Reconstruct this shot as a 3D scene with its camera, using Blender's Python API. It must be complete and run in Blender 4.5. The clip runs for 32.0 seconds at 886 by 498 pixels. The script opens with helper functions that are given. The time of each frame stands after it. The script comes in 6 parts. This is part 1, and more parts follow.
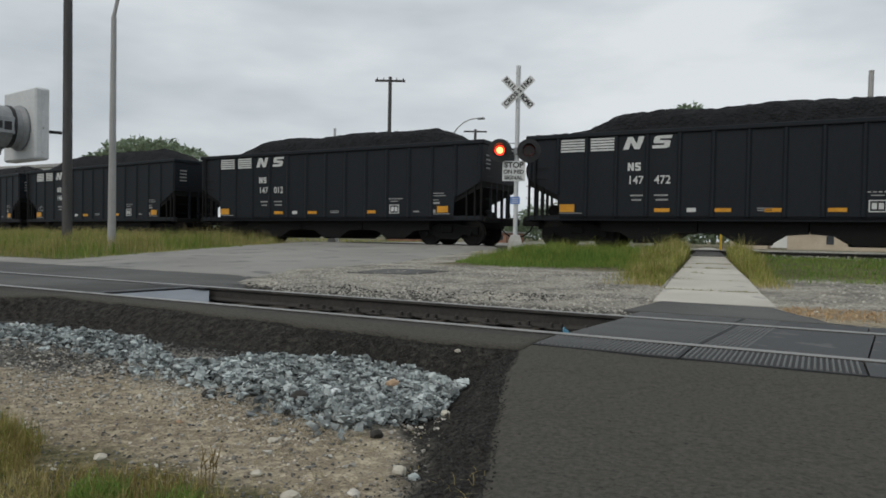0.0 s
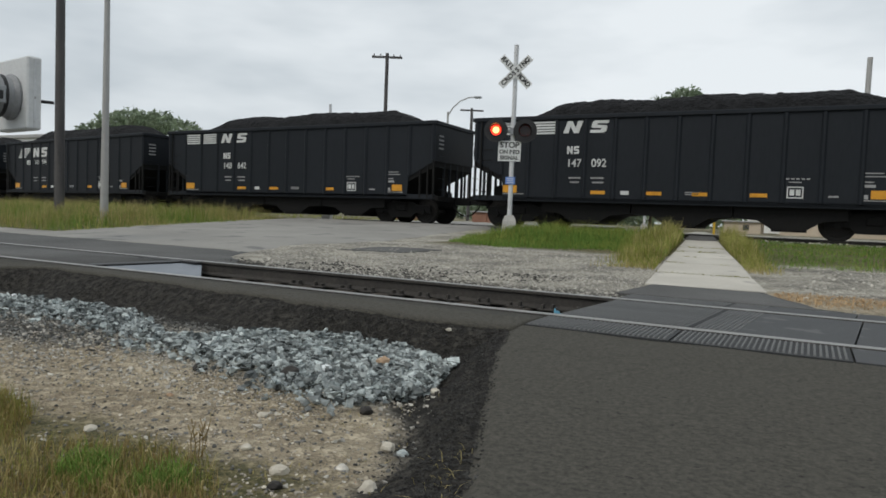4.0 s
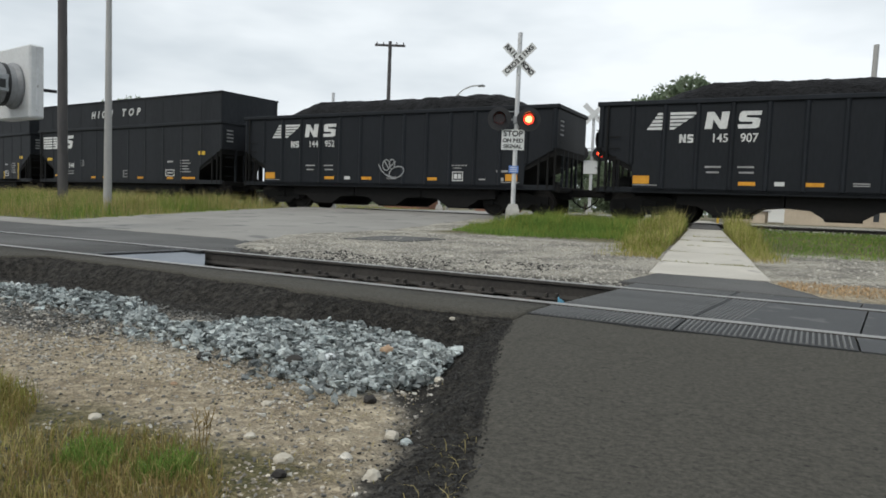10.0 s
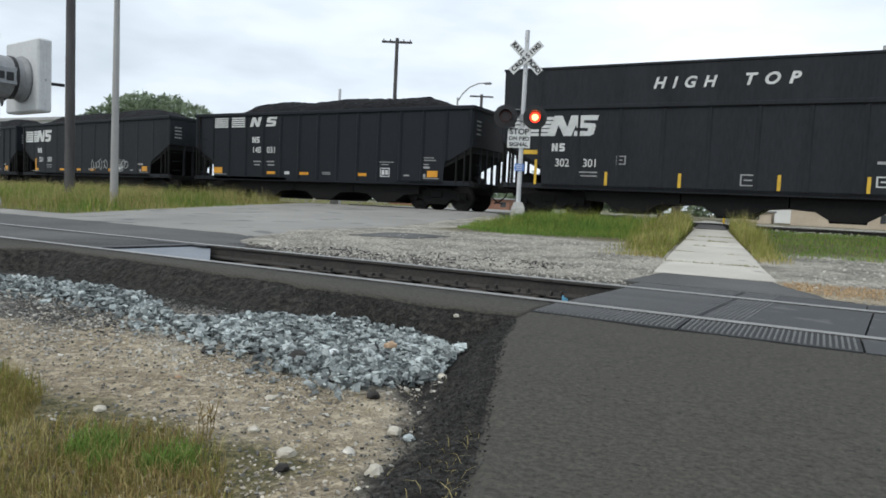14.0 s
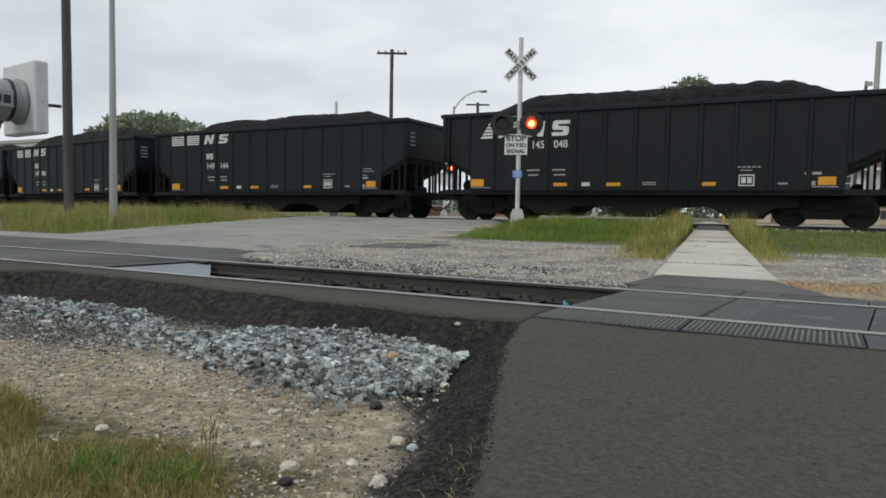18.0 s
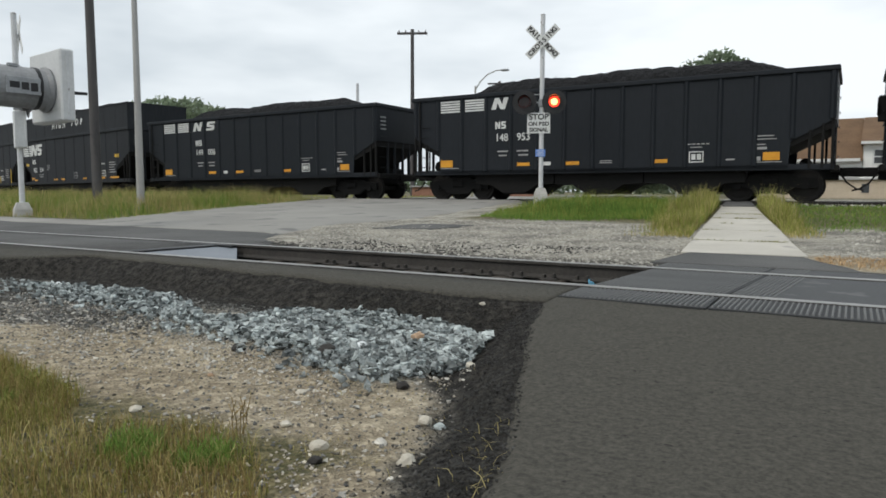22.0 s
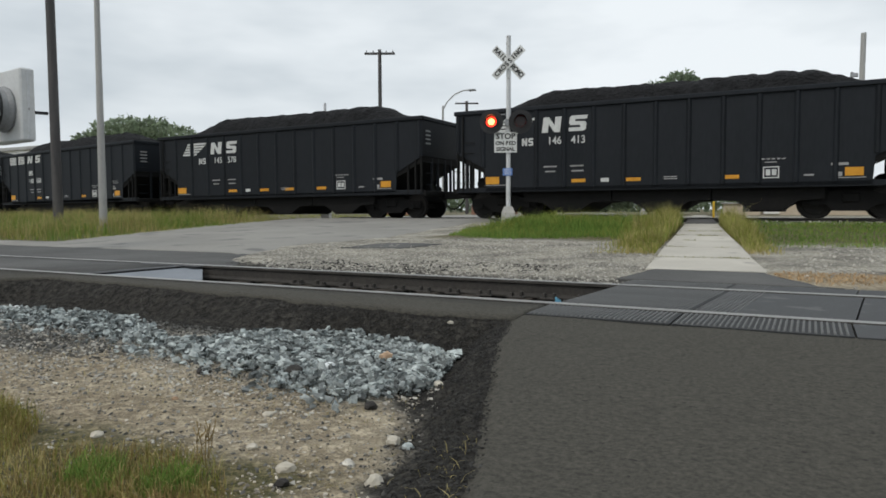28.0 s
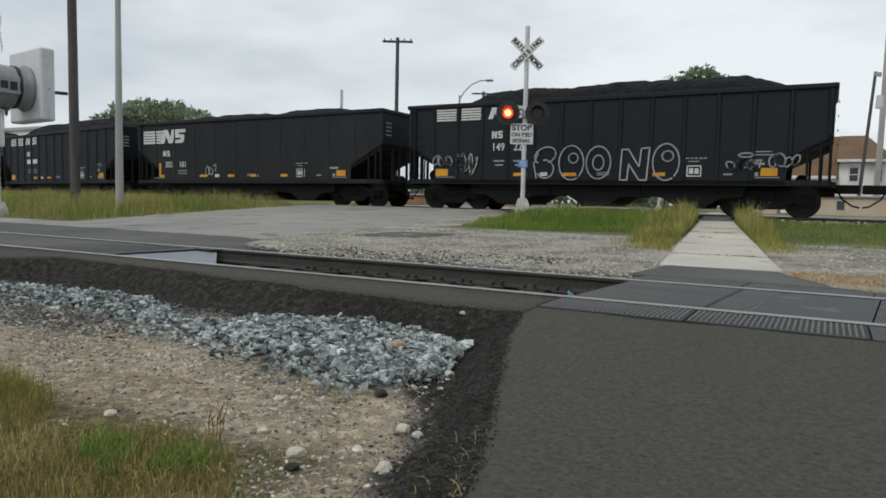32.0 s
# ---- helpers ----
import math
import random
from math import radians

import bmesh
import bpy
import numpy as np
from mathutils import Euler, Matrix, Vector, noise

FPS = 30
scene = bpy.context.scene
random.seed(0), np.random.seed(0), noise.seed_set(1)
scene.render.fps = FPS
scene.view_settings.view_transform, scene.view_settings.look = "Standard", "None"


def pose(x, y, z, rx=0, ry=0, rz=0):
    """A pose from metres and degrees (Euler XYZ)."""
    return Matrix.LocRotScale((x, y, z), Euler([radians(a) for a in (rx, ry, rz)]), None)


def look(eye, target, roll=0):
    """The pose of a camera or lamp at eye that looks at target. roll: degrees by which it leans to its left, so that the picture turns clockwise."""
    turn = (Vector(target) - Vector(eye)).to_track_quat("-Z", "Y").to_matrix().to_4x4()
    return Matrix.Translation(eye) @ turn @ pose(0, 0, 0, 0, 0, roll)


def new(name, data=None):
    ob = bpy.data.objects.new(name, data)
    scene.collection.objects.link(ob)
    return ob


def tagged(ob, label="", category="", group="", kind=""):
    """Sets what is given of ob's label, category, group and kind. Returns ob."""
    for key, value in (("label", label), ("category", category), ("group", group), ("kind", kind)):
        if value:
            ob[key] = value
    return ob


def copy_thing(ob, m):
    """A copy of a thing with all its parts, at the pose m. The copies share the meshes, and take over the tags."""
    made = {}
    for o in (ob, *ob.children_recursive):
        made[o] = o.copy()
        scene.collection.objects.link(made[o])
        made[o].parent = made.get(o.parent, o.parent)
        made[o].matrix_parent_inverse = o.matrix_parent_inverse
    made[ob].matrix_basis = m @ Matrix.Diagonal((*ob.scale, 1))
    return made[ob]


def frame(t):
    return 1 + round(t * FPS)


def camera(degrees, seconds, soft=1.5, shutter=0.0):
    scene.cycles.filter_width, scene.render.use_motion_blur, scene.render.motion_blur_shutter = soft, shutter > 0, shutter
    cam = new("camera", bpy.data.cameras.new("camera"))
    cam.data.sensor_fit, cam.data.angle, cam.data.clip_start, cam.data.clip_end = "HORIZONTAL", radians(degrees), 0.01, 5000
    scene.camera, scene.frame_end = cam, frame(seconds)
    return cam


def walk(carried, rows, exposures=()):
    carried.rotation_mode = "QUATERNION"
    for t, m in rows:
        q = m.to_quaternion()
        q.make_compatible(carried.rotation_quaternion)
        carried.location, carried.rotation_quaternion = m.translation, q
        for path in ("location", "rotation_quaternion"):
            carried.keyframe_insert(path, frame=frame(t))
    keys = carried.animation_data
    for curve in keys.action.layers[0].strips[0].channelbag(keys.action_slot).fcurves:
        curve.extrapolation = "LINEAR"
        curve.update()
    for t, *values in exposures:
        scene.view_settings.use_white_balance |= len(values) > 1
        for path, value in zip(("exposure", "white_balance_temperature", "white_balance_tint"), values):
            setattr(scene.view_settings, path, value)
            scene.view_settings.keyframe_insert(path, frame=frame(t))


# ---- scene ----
import itertools

# metres; z = 0 at the railhead of the near track, x along both tracks, y away from the camera
LENS = 65.0
cam = camera(LENS, 32.0, soft=1.7)
PATH = [
    (0, pose(-0.003, -0.008, 0.701, 88.99, -1.08, 28.41)), (0.5, pose(-0.001, -0.012, 0.702, 88.62, -0.58, 28.04)),
    (1, pose(-0.006, -0.015, 0.702, 88.31, -2.50, 28.04)), (1.5, pose(-0.005, -0.011, 0.695, 88.28, -1.77, 28.66)),
    (2, pose(-0.001, -0.014, 0.699, 88.18, -0.62, 28.40)), (2.5, pose(0.004, -0.006, 0.699, 87.70, -1.78, 28.17)),
    (3, pose(-0.001, -0.001, 0.696, 87.36, -2.06, 27.90)), (3.5, pose(0.004, -0.005, 0.700, 87.37, -2.37, 27.84)),
    (5.5, pose(-0.008, -0.002, 0.702, 86.70, -1.43, 28.48)), (6, pose(0.000, 0.000, 0.700, 86.67, -1.50, 28.30)),
    (6.5, pose(-0.007, -0.001, 0.701, 86.68, -1.98, 28.41)), (7, pose(-0.007, -0.003, 0.699, 86.73, -2.27, 28.41)),
    (7.5, pose(-0.002, -0.001, 0.697, 86.27, -1.65, 28.54)), (8, pose(-0.005, 0.003, 0.699, 86.27, -1.79, 28.33)),
    (8.5, pose(-0.002, -0.001, 0.699, 86.38, -2.11, 28.09)), (9, pose(0.003, -0.008, 0.704, 86.52, -2.97, 28.32)),
    (9.5, pose(-0.001, -0.003, 0.699, 86.37, -2.06, 28.32)), (10, pose(-0.006, 0.005, 0.699, 86.36, -2.21, 28.21)),
    (10.5, pose(-0.001, 0.003, 0.699, 86.40, -1.82, 28.04)), (11, pose(-0.006, 0.005, 0.698, 86.55, -1.76, 28.11)),
    (11.5, pose(-0.004, 0.003, 0.698, 86.45, -1.87, 28.19)), (12, pose(-0.002, 0.001, 0.696, 86.13, -1.76, 28.13)),
    (12.5, pose(-0.002, 0.004, 0.696, 86.78, -2.20, 28.03)), (13, pose(0.004, -0.003, 0.700, 86.85, -2.14, 28.08)),
    (13.5, pose(0.005, -0.003, 0.700, 86.49, -2.28, 28.26)), (14, pose(-0.003, 0.002, 0.696, 86.13, -2.78, 28.65)),
    (14.5, pose(-0.003, -0.002, 0.698, 86.47, -2.83, 28.70)), (16.5, pose(0.002, 0.004, 0.700, 87.05, -2.35, 28.31)),
    (17, pose(0.003, 0.006, 0.698, 87.15, -1.67, 28.45)), (17.5, pose(0.003, 0.006, 0.696, 86.72, -1.29, 28.38)),
    (18, pose(0.008, 0.008, 0.693, 86.87, -1.03, 28.62)), (18.5, pose(0.016, 0.007, 0.688, 86.49, 0.66, 28.08)),
    (19, pose(0.018, 0.006, 0.688, 86.76, 0.69, 28.18)), (19.5, pose(0.009, 0.006, 0.690, 87.68, 1.12, 29.39)),
    (19.6, pose(0.004, -0.008, 0.695, 84.53, -0.96, 30.09)), (20, pose(0.001, -0.001, 0.688, 85.94, -0.01, 30.03)),
    (20.5, pose(0.009, 0.002, 0.692, 86.03, 0.32, 29.68)), (21, pose(0.009, 0.009, 0.688, 85.54, 0.15, 30.22)),
    (21.5, pose(0.003, 0.002, 0.690, 85.64, -0.21, 30.16)), (22, pose(0.003, 0.009, 0.690, 85.27, -0.11, 30.49)),
    (22.5, pose(0.004, 0.013, 0.689, 84.97, -0.40, 30.16)), (23, pose(0.006, 0.013, 0.688, 84.74, -0.13, 29.80)),
    (23.5, pose(0.009, 0.017, 0.688, 84.64, -0.11, 29.75)), (24, pose(0.009, 0.019, 0.692, 84.49, -0.21, 29.67)),
    (24.5, pose(0.007, 0.017, 0.692, 84.61, 0.12, 29.67)), (25, pose(0.008, 0.010, 0.692, 85.21, 0.02, 29.60)),
    (25.5, pose(0.015, 0.006, 0.696, 85.44, 0.00, 28.77)), (27.5, pose(0.021, -0.002, 0.696, 86.42, -0.01, 28.06)),
    (28, pose(0.021, -0.004, 0.694, 86.81, 0.20, 27.91)), (28.5, pose(0.018, -0.006, 0.695, 86.85, 0.06, 28.06)),
    (29, pose(0.028, -0.001, 0.692, 86.35, 0.16, 28.40)), (29.5, pose(0.019, -0.014, 0.696, 87.72, 0.19, 28.67)),
    (30, pose(0.022, -0.012, 0.695, 86.94, -0.17, 28.84)), (30.5, pose(0.020, -0.004, 0.695, 86.29, -0.65, 29.07)),
    (31, pose(0.016, -0.002, 0.694, 85.99, -1.15, 29.09)), (31.5, pose(0.017, -0.000, 0.694, 85.77, -0.89, 29.26)),
    (32, pose(0.011, -0.005, 0.693, 85.98, -1.33, 29.03)),
]
EXPOSURE = [(0, -0.20), (1, -0.20), (2, -0.16), (3, -0.02), (6, 0.0), (7, 0.04), (8, 0.06), (9, 0.02), (10, 0.22), (11, 0.26), (12, 0.39), (13, 0.45), (14, 0.35), (17, 0.07), (18, 0.08),
            (19, 0.16), (20, 0.06), (21, 0.14), (22, 0.25), (23, 0.37), (24, 0.50), (25, 0.55), (28, 0.08), (29, -0.08), (30, -0.20), (31, 0.0), (32, 0.02)]
COOL = {12: 6250, 13: 6150, 14: 6200, 23: 6300, 24: 6200, 25: 6150}     # the white balance drifts as the camera brightens
walk(cam, PATH, exposures=[(t, stops, COOL.get(t, 6500), 10) for t, stops in EXPOSURE])

# ---- light: an overcast sky ----
world = bpy.data.worlds.new("overcast_sky")
scene.world = world
world.use_nodes = True
wn, wl = world.node_tree.nodes, world.node_tree.links
wn.clear()
w_out = wn.new("ShaderNodeOutputWorld")
w_bg = wn.new("ShaderNodeBackground")
w_sky = wn.new("ShaderNodeTexSky")
w_sky.sky_type = "NISHITA"
w_sky.sun_disc = False
w_sky.sun_elevation = radians(52)
w_sky.sun_rotation = radians(200)
w_sky.dust_density = 4.0
w_co = wn.new("ShaderNodeTexCoord")
w_map = wn.new("ShaderNodeMapping")
w_map.inputs["Scale"].default_value = (1.0, 1.0, 3.2)
w_n = wn.new("ShaderNodeTexNoise")
w_n.inputs["Scale"].default_value = 1.5
w_n.inputs["Detail"].default_value = 5.0
w_n.inputs["Roughness"].default_value = 0.52
w_r = wn.new("ShaderNodeValToRGB")
w_r.color_ramp.elements[0].position = 0.36
w_r.color_ramp.elements[0].color = (4.57, 5.2, 5.68, 1)
w_r.color_ramp.elements[1].position = 0.62
w_r.color_ramp.elements[1].color = (8.45, 8.95, 9.25, 1)
w_mix = wn.new("ShaderNodeMix")
w_mix.data_type = "RGBA"
w_mix.inputs["Factor"].default_value = 0.95
wl.new(w_co.outputs["Generated"], w_map.inputs["Vector"])
wl.new(w_map.outputs["Vector"], w_n.inputs["Vector"])
wl.new(w_n.outputs["Fac"], w_r.inputs["Fac"])
wl.new(w_sky.outputs["Color"], w_mix.inputs["A"])
wl.new(w_r.outputs["Color"], w_mix.inputs["B"])
wl.new(w_mix.outputs["Result"], w_bg.inputs["Color"])
wl.new(w_bg.outputs["Background"], w_out.inputs["Surface"])
w_bg.inputs["Strength"].default_value = 0.1

sun = new("sun", bpy.data.lights.new("sun", "SUN"))
sun.data.energy = 1.0
sun.data.angle = radians(25)
sun.data.color = (1.0, 0.94, 0.85)
sun.matrix_world = look((0, 0, 50), (18, 40, 0))


# ---- materials ----
def mat(name, a, b, rough=0.8, metal=0.0, fine=60.0, coarse=3.0, bump=0.2, dist=0.01, spot=None, spot_size=12.0, spot_at=0.62,
        per_object=0.0, per_island=0.0, stretch=(1, 1, 1), spec=0.4, crisp=0.7):
    """Two colours mixed by a coarse and a fine noise, spots of a third, bump from the fine noise."""
    m = bpy.data.materials.new(name)
    m.use_nodes = True
    n, l = m.node_tree.nodes, m.node_tree.links
    p = n["Principled BSDF"]
    p.inputs["Roughness"].default_value = rough
    p.inputs["Metallic"].default_value = metal
    p.inputs["Specular IOR Level"].default_value = spec
    co = n.new("ShaderNodeTexCoord")
    mp = n.new("ShaderNodeMapping")
    mp.inputs["Scale"].default_value = stretch
    l.new(co.outputs["Object"], mp.inputs["Vector"])

    def noise_node(scale, detail):
        t = n.new("ShaderNodeTexNoise")
        t.inputs["Scale"].default_value = scale
        t.inputs["Detail"].default_value = detail
        l.new(mp.outputs["Vector"], t.inputs["Vector"])
        return t

    def mix(f, c1, c2):
        x = n.new("ShaderNodeMix")
        x.data_type = "RGBA"
        for s, v in (("Factor", f), ("A", c1), ("B", c2)):
            if isinstance(v, (tuple, float)):
                x.inputs[s].default_value = (*v, 1) if isinstance(v, tuple) else v
            else:
                l.new(v, x.inputs[s])
        return x.outputs["Result"]

    def ramp(src, lo, hi):
        r = n.new("ShaderNodeMapRange")
        r.inputs["From Min"].default_value, r.inputs["From Max"].default_value = lo, hi
        l.new(src, r.inputs["Value"])
        return r.outputs["Result"]

    nf, nc = noise_node(fine, 4), noise_node(coarse, 5)
    add = n.new("ShaderNodeMath")
    add.operation = "ADD"
    l.new(ramp(nf.outputs["Fac"], 0.2, 0.8), add.inputs[0])
    l.new(ramp(nc.outputs["Fac"], 0.3, 0.7), add.inputs[1])
    col = mix(ramp(add.outputs[0], 1 - crisp, 1 + crisp), a, b)
    if spot:
        ns = noise_node(spot_size, 3)
        col = mix(ramp(ns.outputs["Fac"], spot_at, spot_at + 0.06), col, spot)
    if per_object or per_island:
        src = n.new("ShaderNodeObjectInfo" if per_object else "ShaderNodeNewGeometry")
        val = src.outputs["Random" if per_object else "Random Per Island"]
        amount = per_object or per_island
        hsv = n.new("ShaderNodeHueSaturation")
        r = n.new("ShaderNodeMapRange")
        r.inputs["To Min"].default_value, r.inputs["To Max"].default_value = 1 - amount, 1 + amount
        l.new(val, r.inputs["Value"])
        l.new(r.outputs["Result"], hsv.inputs["Value"])
        l.new(col, hsv.inputs["Color"])
        col = hsv.outputs["Color"]
    l.new(col, p.inputs["Base Color"])
    rr = n.new("ShaderNodeMapRange")
    rr.inputs["To Min"].default_value, rr.inputs["To Max"].default_value = max(rough - 0.1, 0.05), min(rough + 0.1, 1)
    l.new(nc.outputs["Fac"], rr.inputs["Value"])
    l.new(rr.outputs["Result"], p.inputs["Roughness"])
    if bump:
        b_ = n.new("ShaderNodeBump")
        b_.inputs["Strength"].default_value, b_.inputs["Distance"].default_value = bump, dist
        l.new(nf.outputs["Fac"], b_.inputs["Height"])
        l.new(b_.outputs["Normal"], p.inputs["Normal"])
    return m


def glow(name, colour, strength):
    m = bpy.data.materials.new(name)
    m.use_nodes = True
    p = m.node_tree.nodes["Principled BSDF"]
    p.inputs["Base Color"].default_value = (*colour, 1)
    p.inputs["Emission Color"].default_value = (*colour, 1)
    p.inputs["Emission Strength"].default_value = strength
    return m


M_BLACK = mat("weathered_black_paint", (0.0064, 0.0085, 0.0118), (0.0145, 0.0175, 0.0222), 0.62, fine=9, coarse=0.7, bump=0.08, stretch=(1.5, 1.5, 0.35), per_object=0.18, spec=0.24)
M_BLUEBLACK = mat("newer_black_paint", (0.0058, 0.0083, 0.0120), (0.0122, 0.0156, 0.0206), 0.6, fine=9, coarse=0.7, bump=0.06, stretch=(1.5, 1.5, 0.35), spec=0.26)
M_BROWNBLACK = mat("dusty_black_paint", (0.012, 0.0138, 0.0168), (0.027, 0.030, 0.0345), 0.65, fine=9, coarse=0.7, bump=0.08, stretch=(1.5, 1.5, 0.35), spec=0.2)
M_UNDER = mat("grimy_underframe_steel", (0.0035, 0.0036, 0.0038), (0.0100, 0.0095, 0.0090), 0.8, fine=14, coarse=2, bump=0.15, spec=0.25)
M_WHEEL = mat("wheel_steel", (0.007, 0.0066, 0.0062), (0.020, 0.018, 0.016), 0.65, metal=0.3, fine=20, coarse=3, bump=0.1)
M_COAL = mat("coal", (0.004, 0.004, 0.0045), (0.022, 0.0225, 0.024), 0.8, fine=9, coarse=3, bump=1.0, dist=0.16, spec=0.15)
M_WHITE = mat("white_lettering_paint", (0.50, 0.51, 0.50), (0.72, 0.73, 0.72), 0.6, fine=14, coarse=2.5, bump=0.03)
M_FADED = mat("faded_lettering_paint", (0.22, 0.22, 0.22), (0.40, 0.40, 0.40), 0.7, fine=14, coarse=2.5, bump=0.03)
M_ORANGE = mat("orange_yellow_reflector", (0.55, 0.24, 0.015), (0.74, 0.36, 0.03), 0.45, fine=18, coarse=3, bump=0.03, spot=(0.16, 0.10, 0.03), spot_size=5, spot_at=0.66)
M_YELLOW = mat("yellow_paint", (0.55, 0.34, 0.03), (0.75, 0.5, 0.05), 0.5, fine=18, coarse=3, bump=0.03)
M_GRAF_W = mat("pale_spray_paint", (0.30, 0.32, 0.33), (0.46, 0.47, 0.47), 0.6, fine=12, coarse=4, bump=0.03)
M_GRAF_B = mat("teal_spray_paint", (0.10, 0.24, 0.28), (0.20, 0.36, 0.40), 0.6, fine=12, coarse=4, bump=0.03)
M_RAILTOP = mat("worn_rail_head", (0.25, 0.245, 0.235), (0.42, 0.415, 0.40), 0.42, metal=0.7, fine=30, coarse=2, bump=0.04, stretch=(0.2, 3, 1))
M_RAILSIDE = mat("rusty_rail_web", (0.030, 0.028, 0.026), (0.066, 0.060, 0.053), 0.85, fine=30, coarse=3, bump=0.3, dist=0.004)
M_TIE = mat("creosoted_tie", (0.03, 0.024, 0.02), (0.085, 0.07, 0.055), 0.9, fine=25, coarse=3, bump=0.5, dist=0.01, stretch=(6, 1, 6))
M_RIB = mat("worn_rubber_rib", (0.105, 0.106, 0.104), (0.195, 0.196, 0.190), 0.65, fine=30, coarse=2.5, bump=0.1)
M_RUBBER = mat("black_rubber_crossing_panel", (0.030, 0.031, 0.032), (0.066, 0.068, 0.069), 0.6, fine=40, coarse=2.0, bump=0.15, dist=0.004, spot=(0.10, 0.10, 0.098), spot_size=3, spot_at=0.58)
M_RUBBER_RIBBED = mat("black_rubber_between_ribs", (0.014, 0.015, 0.016), (0.036, 0.038, 0.039), 0.7, fine=40, coarse=2.0, bump=0.15, dist=0.004)
M_ASPHALT = mat("grey_asphalt", (0.062, 0.061, 0.059), (0.115, 0.114, 0.110), 0.85, fine=45, coarse=0.9, bump=0.5, dist=0.008, spot=(0.14, 0.138, 0.133), spot_size=30, spot_at=0.68, crisp=0.5)
M_NEWASPHALT = mat("dark_new_asphalt", (0.042, 0.0397, 0.0332), (0.096, 0.0905, 0.0755), 0.9, fine=110, coarse=42, bump=0.8, dist=0.008, spot=(0.026, 0.0245, 0.0215), spot_size=30, spot_at=0.665, crisp=0.6, spec=0.2)
M_ROAD = mat("worn_concrete_road", (0.215, 0.205, 0.187), (0.315, 0.305, 0.28), 0.85, fine=30, coarse=0.5, bump=0.15, dist=0.005, spot=(0.16, 0.157, 0.15), spot_size=1.2, spot_at=0.60)
M_WALK = mat("pale_sidewalk_concrete", (0.40, 0.375, 0.325), (0.55, 0.52, 0.46), 0.85, fine=50, coarse=1.0, bump=0.15, dist=0.004, spot=(0.33, 0.31, 0.28), spot_size=2.0, spot_at=0.64, per_object=0.06)
M_WEDGE = mat("pale_steel_deflector", (0.155, 0.175, 0.20), (0.235, 0.255, 0.285), 0.6, fine=30, coarse=2, bump=0.06)
M_DUSTSTONE = mat("dusty_dark_stone", (0.085, 0.085, 0.08), (0.20, 0.195, 0.18), 0.9, fine=25, coarse=6, bump=0.3, dist=0.006, per_island=0.5)
M_BALLAST = mat("fresh_blue_grey_ballast", (0.095, 0.112, 0.112), (0.44, 0.475, 0.465), 0.8, fine=35, coarse=9, bump=0.4, dist=0.006, per_island=0.75)
M_PEBBLE = mat("limestone_pebbles", (0.24, 0.21, 0.17), (0.46, 0.42, 0.35), 0.85, fine=25, coarse=6, bump=0.3, dist=0.004, per_island=0.7)
M_CINDER = mat("crumbled_asphalt", (0.02, 0.019, 0.018), (0.06, 0.058, 0.055), 0.9, fine=25, coarse=6, bump=0.4, dist=0.006, per_island=0.4)
M_GREYSTONE = mat("old_grey_ballast", (0.27, 0.255, 0.225), (0.56, 0.535, 0.475), 0.85, fine=25, coarse=6, bump=0.3, dist=0.006, per_island=0.35)
M_STONE = mat("pale_limestone", (0.42, 0.38, 0.31), (0.62, 0.58, 0.49), 0.85, fine=30, coarse=9, bump=0.4, dist=0.004)
M_STONE_RED = mat("brown_sandstone", (0.36, 0.24, 0.15), (0.50, 0.35, 0.23), 0.85, fine=30, coarse=9, bump=0.4, dist=0.004)
M_STONE_DARK = mat("asphalt_lump", (0.022, 0.020, 0.018), (0.05, 0.046, 0.042), 0.9, fine=30, coarse=9, bump=0.6, dist=0.006)
M_STONE_WHITE = mat("white_quartz", (0.66, 0.70, 0.71), (0.82, 0.84, 0.84), 0.7, fine=30, coarse=9, bump=0.2, dist=0.004)
M_GRASS = mat("green_grass", (0.10, 0.175, 0.030), (0.22, 0.335, 0.080), 0.75, spec=0.1, fine=5, coarse=0.6, bump=0, per_island=0.35)
M_GRASS_MID = mat("yellow_green_grass", (0.18, 0.205, 0.040), (0.37, 0.38, 0.105), 0.75, spec=0.1, fine=5, coarse=0.6, bump=0, per_island=0.35)
M_NEARGRASS = mat("olive_short_grass", (0.14, 0.145, 0.035), (0.32, 0.31, 0.095), 0.75, spec=0.1, fine=5, coarse=0.6, bump=0, per_island=0.4)
M_STRAW = mat("dry_straw_grass", (0.30, 0.25, 0.10), (0.54, 0.46, 0.22), 0.8, spec=0.1, fine=5, coarse=0.6, bump=0, per_island=0.35)
M_RUSTGRASS = mat("reddish_dry_grass", (0.20, 0.145, 0.055), (0.38, 0.285, 0.13), 0.8, spec=0.1, fine=5, coarse=0.6, bump=0, per_island=0.35)
M_DRYORANGE = mat("orange_dry_grass", (0.40, 0.26, 0.13), (0.58, 0.42, 0.25), 0.8, fine=5, coarse=0.6, bump=0, per_island=0.35)
M_DRUM = mat("dull_grey_drum_paint", (0.20, 0.205, 0.21), (0.32, 0.325, 0.33), 0.6, fine=16, coarse=3, bump=0.06)
M_LEAF = mat("tree_leaves", (0.15, 0.20, 0.125), (0.29, 0.35, 0.235), 0.65, fine=3, coarse=0.5, bump=0, per_island=0.4)


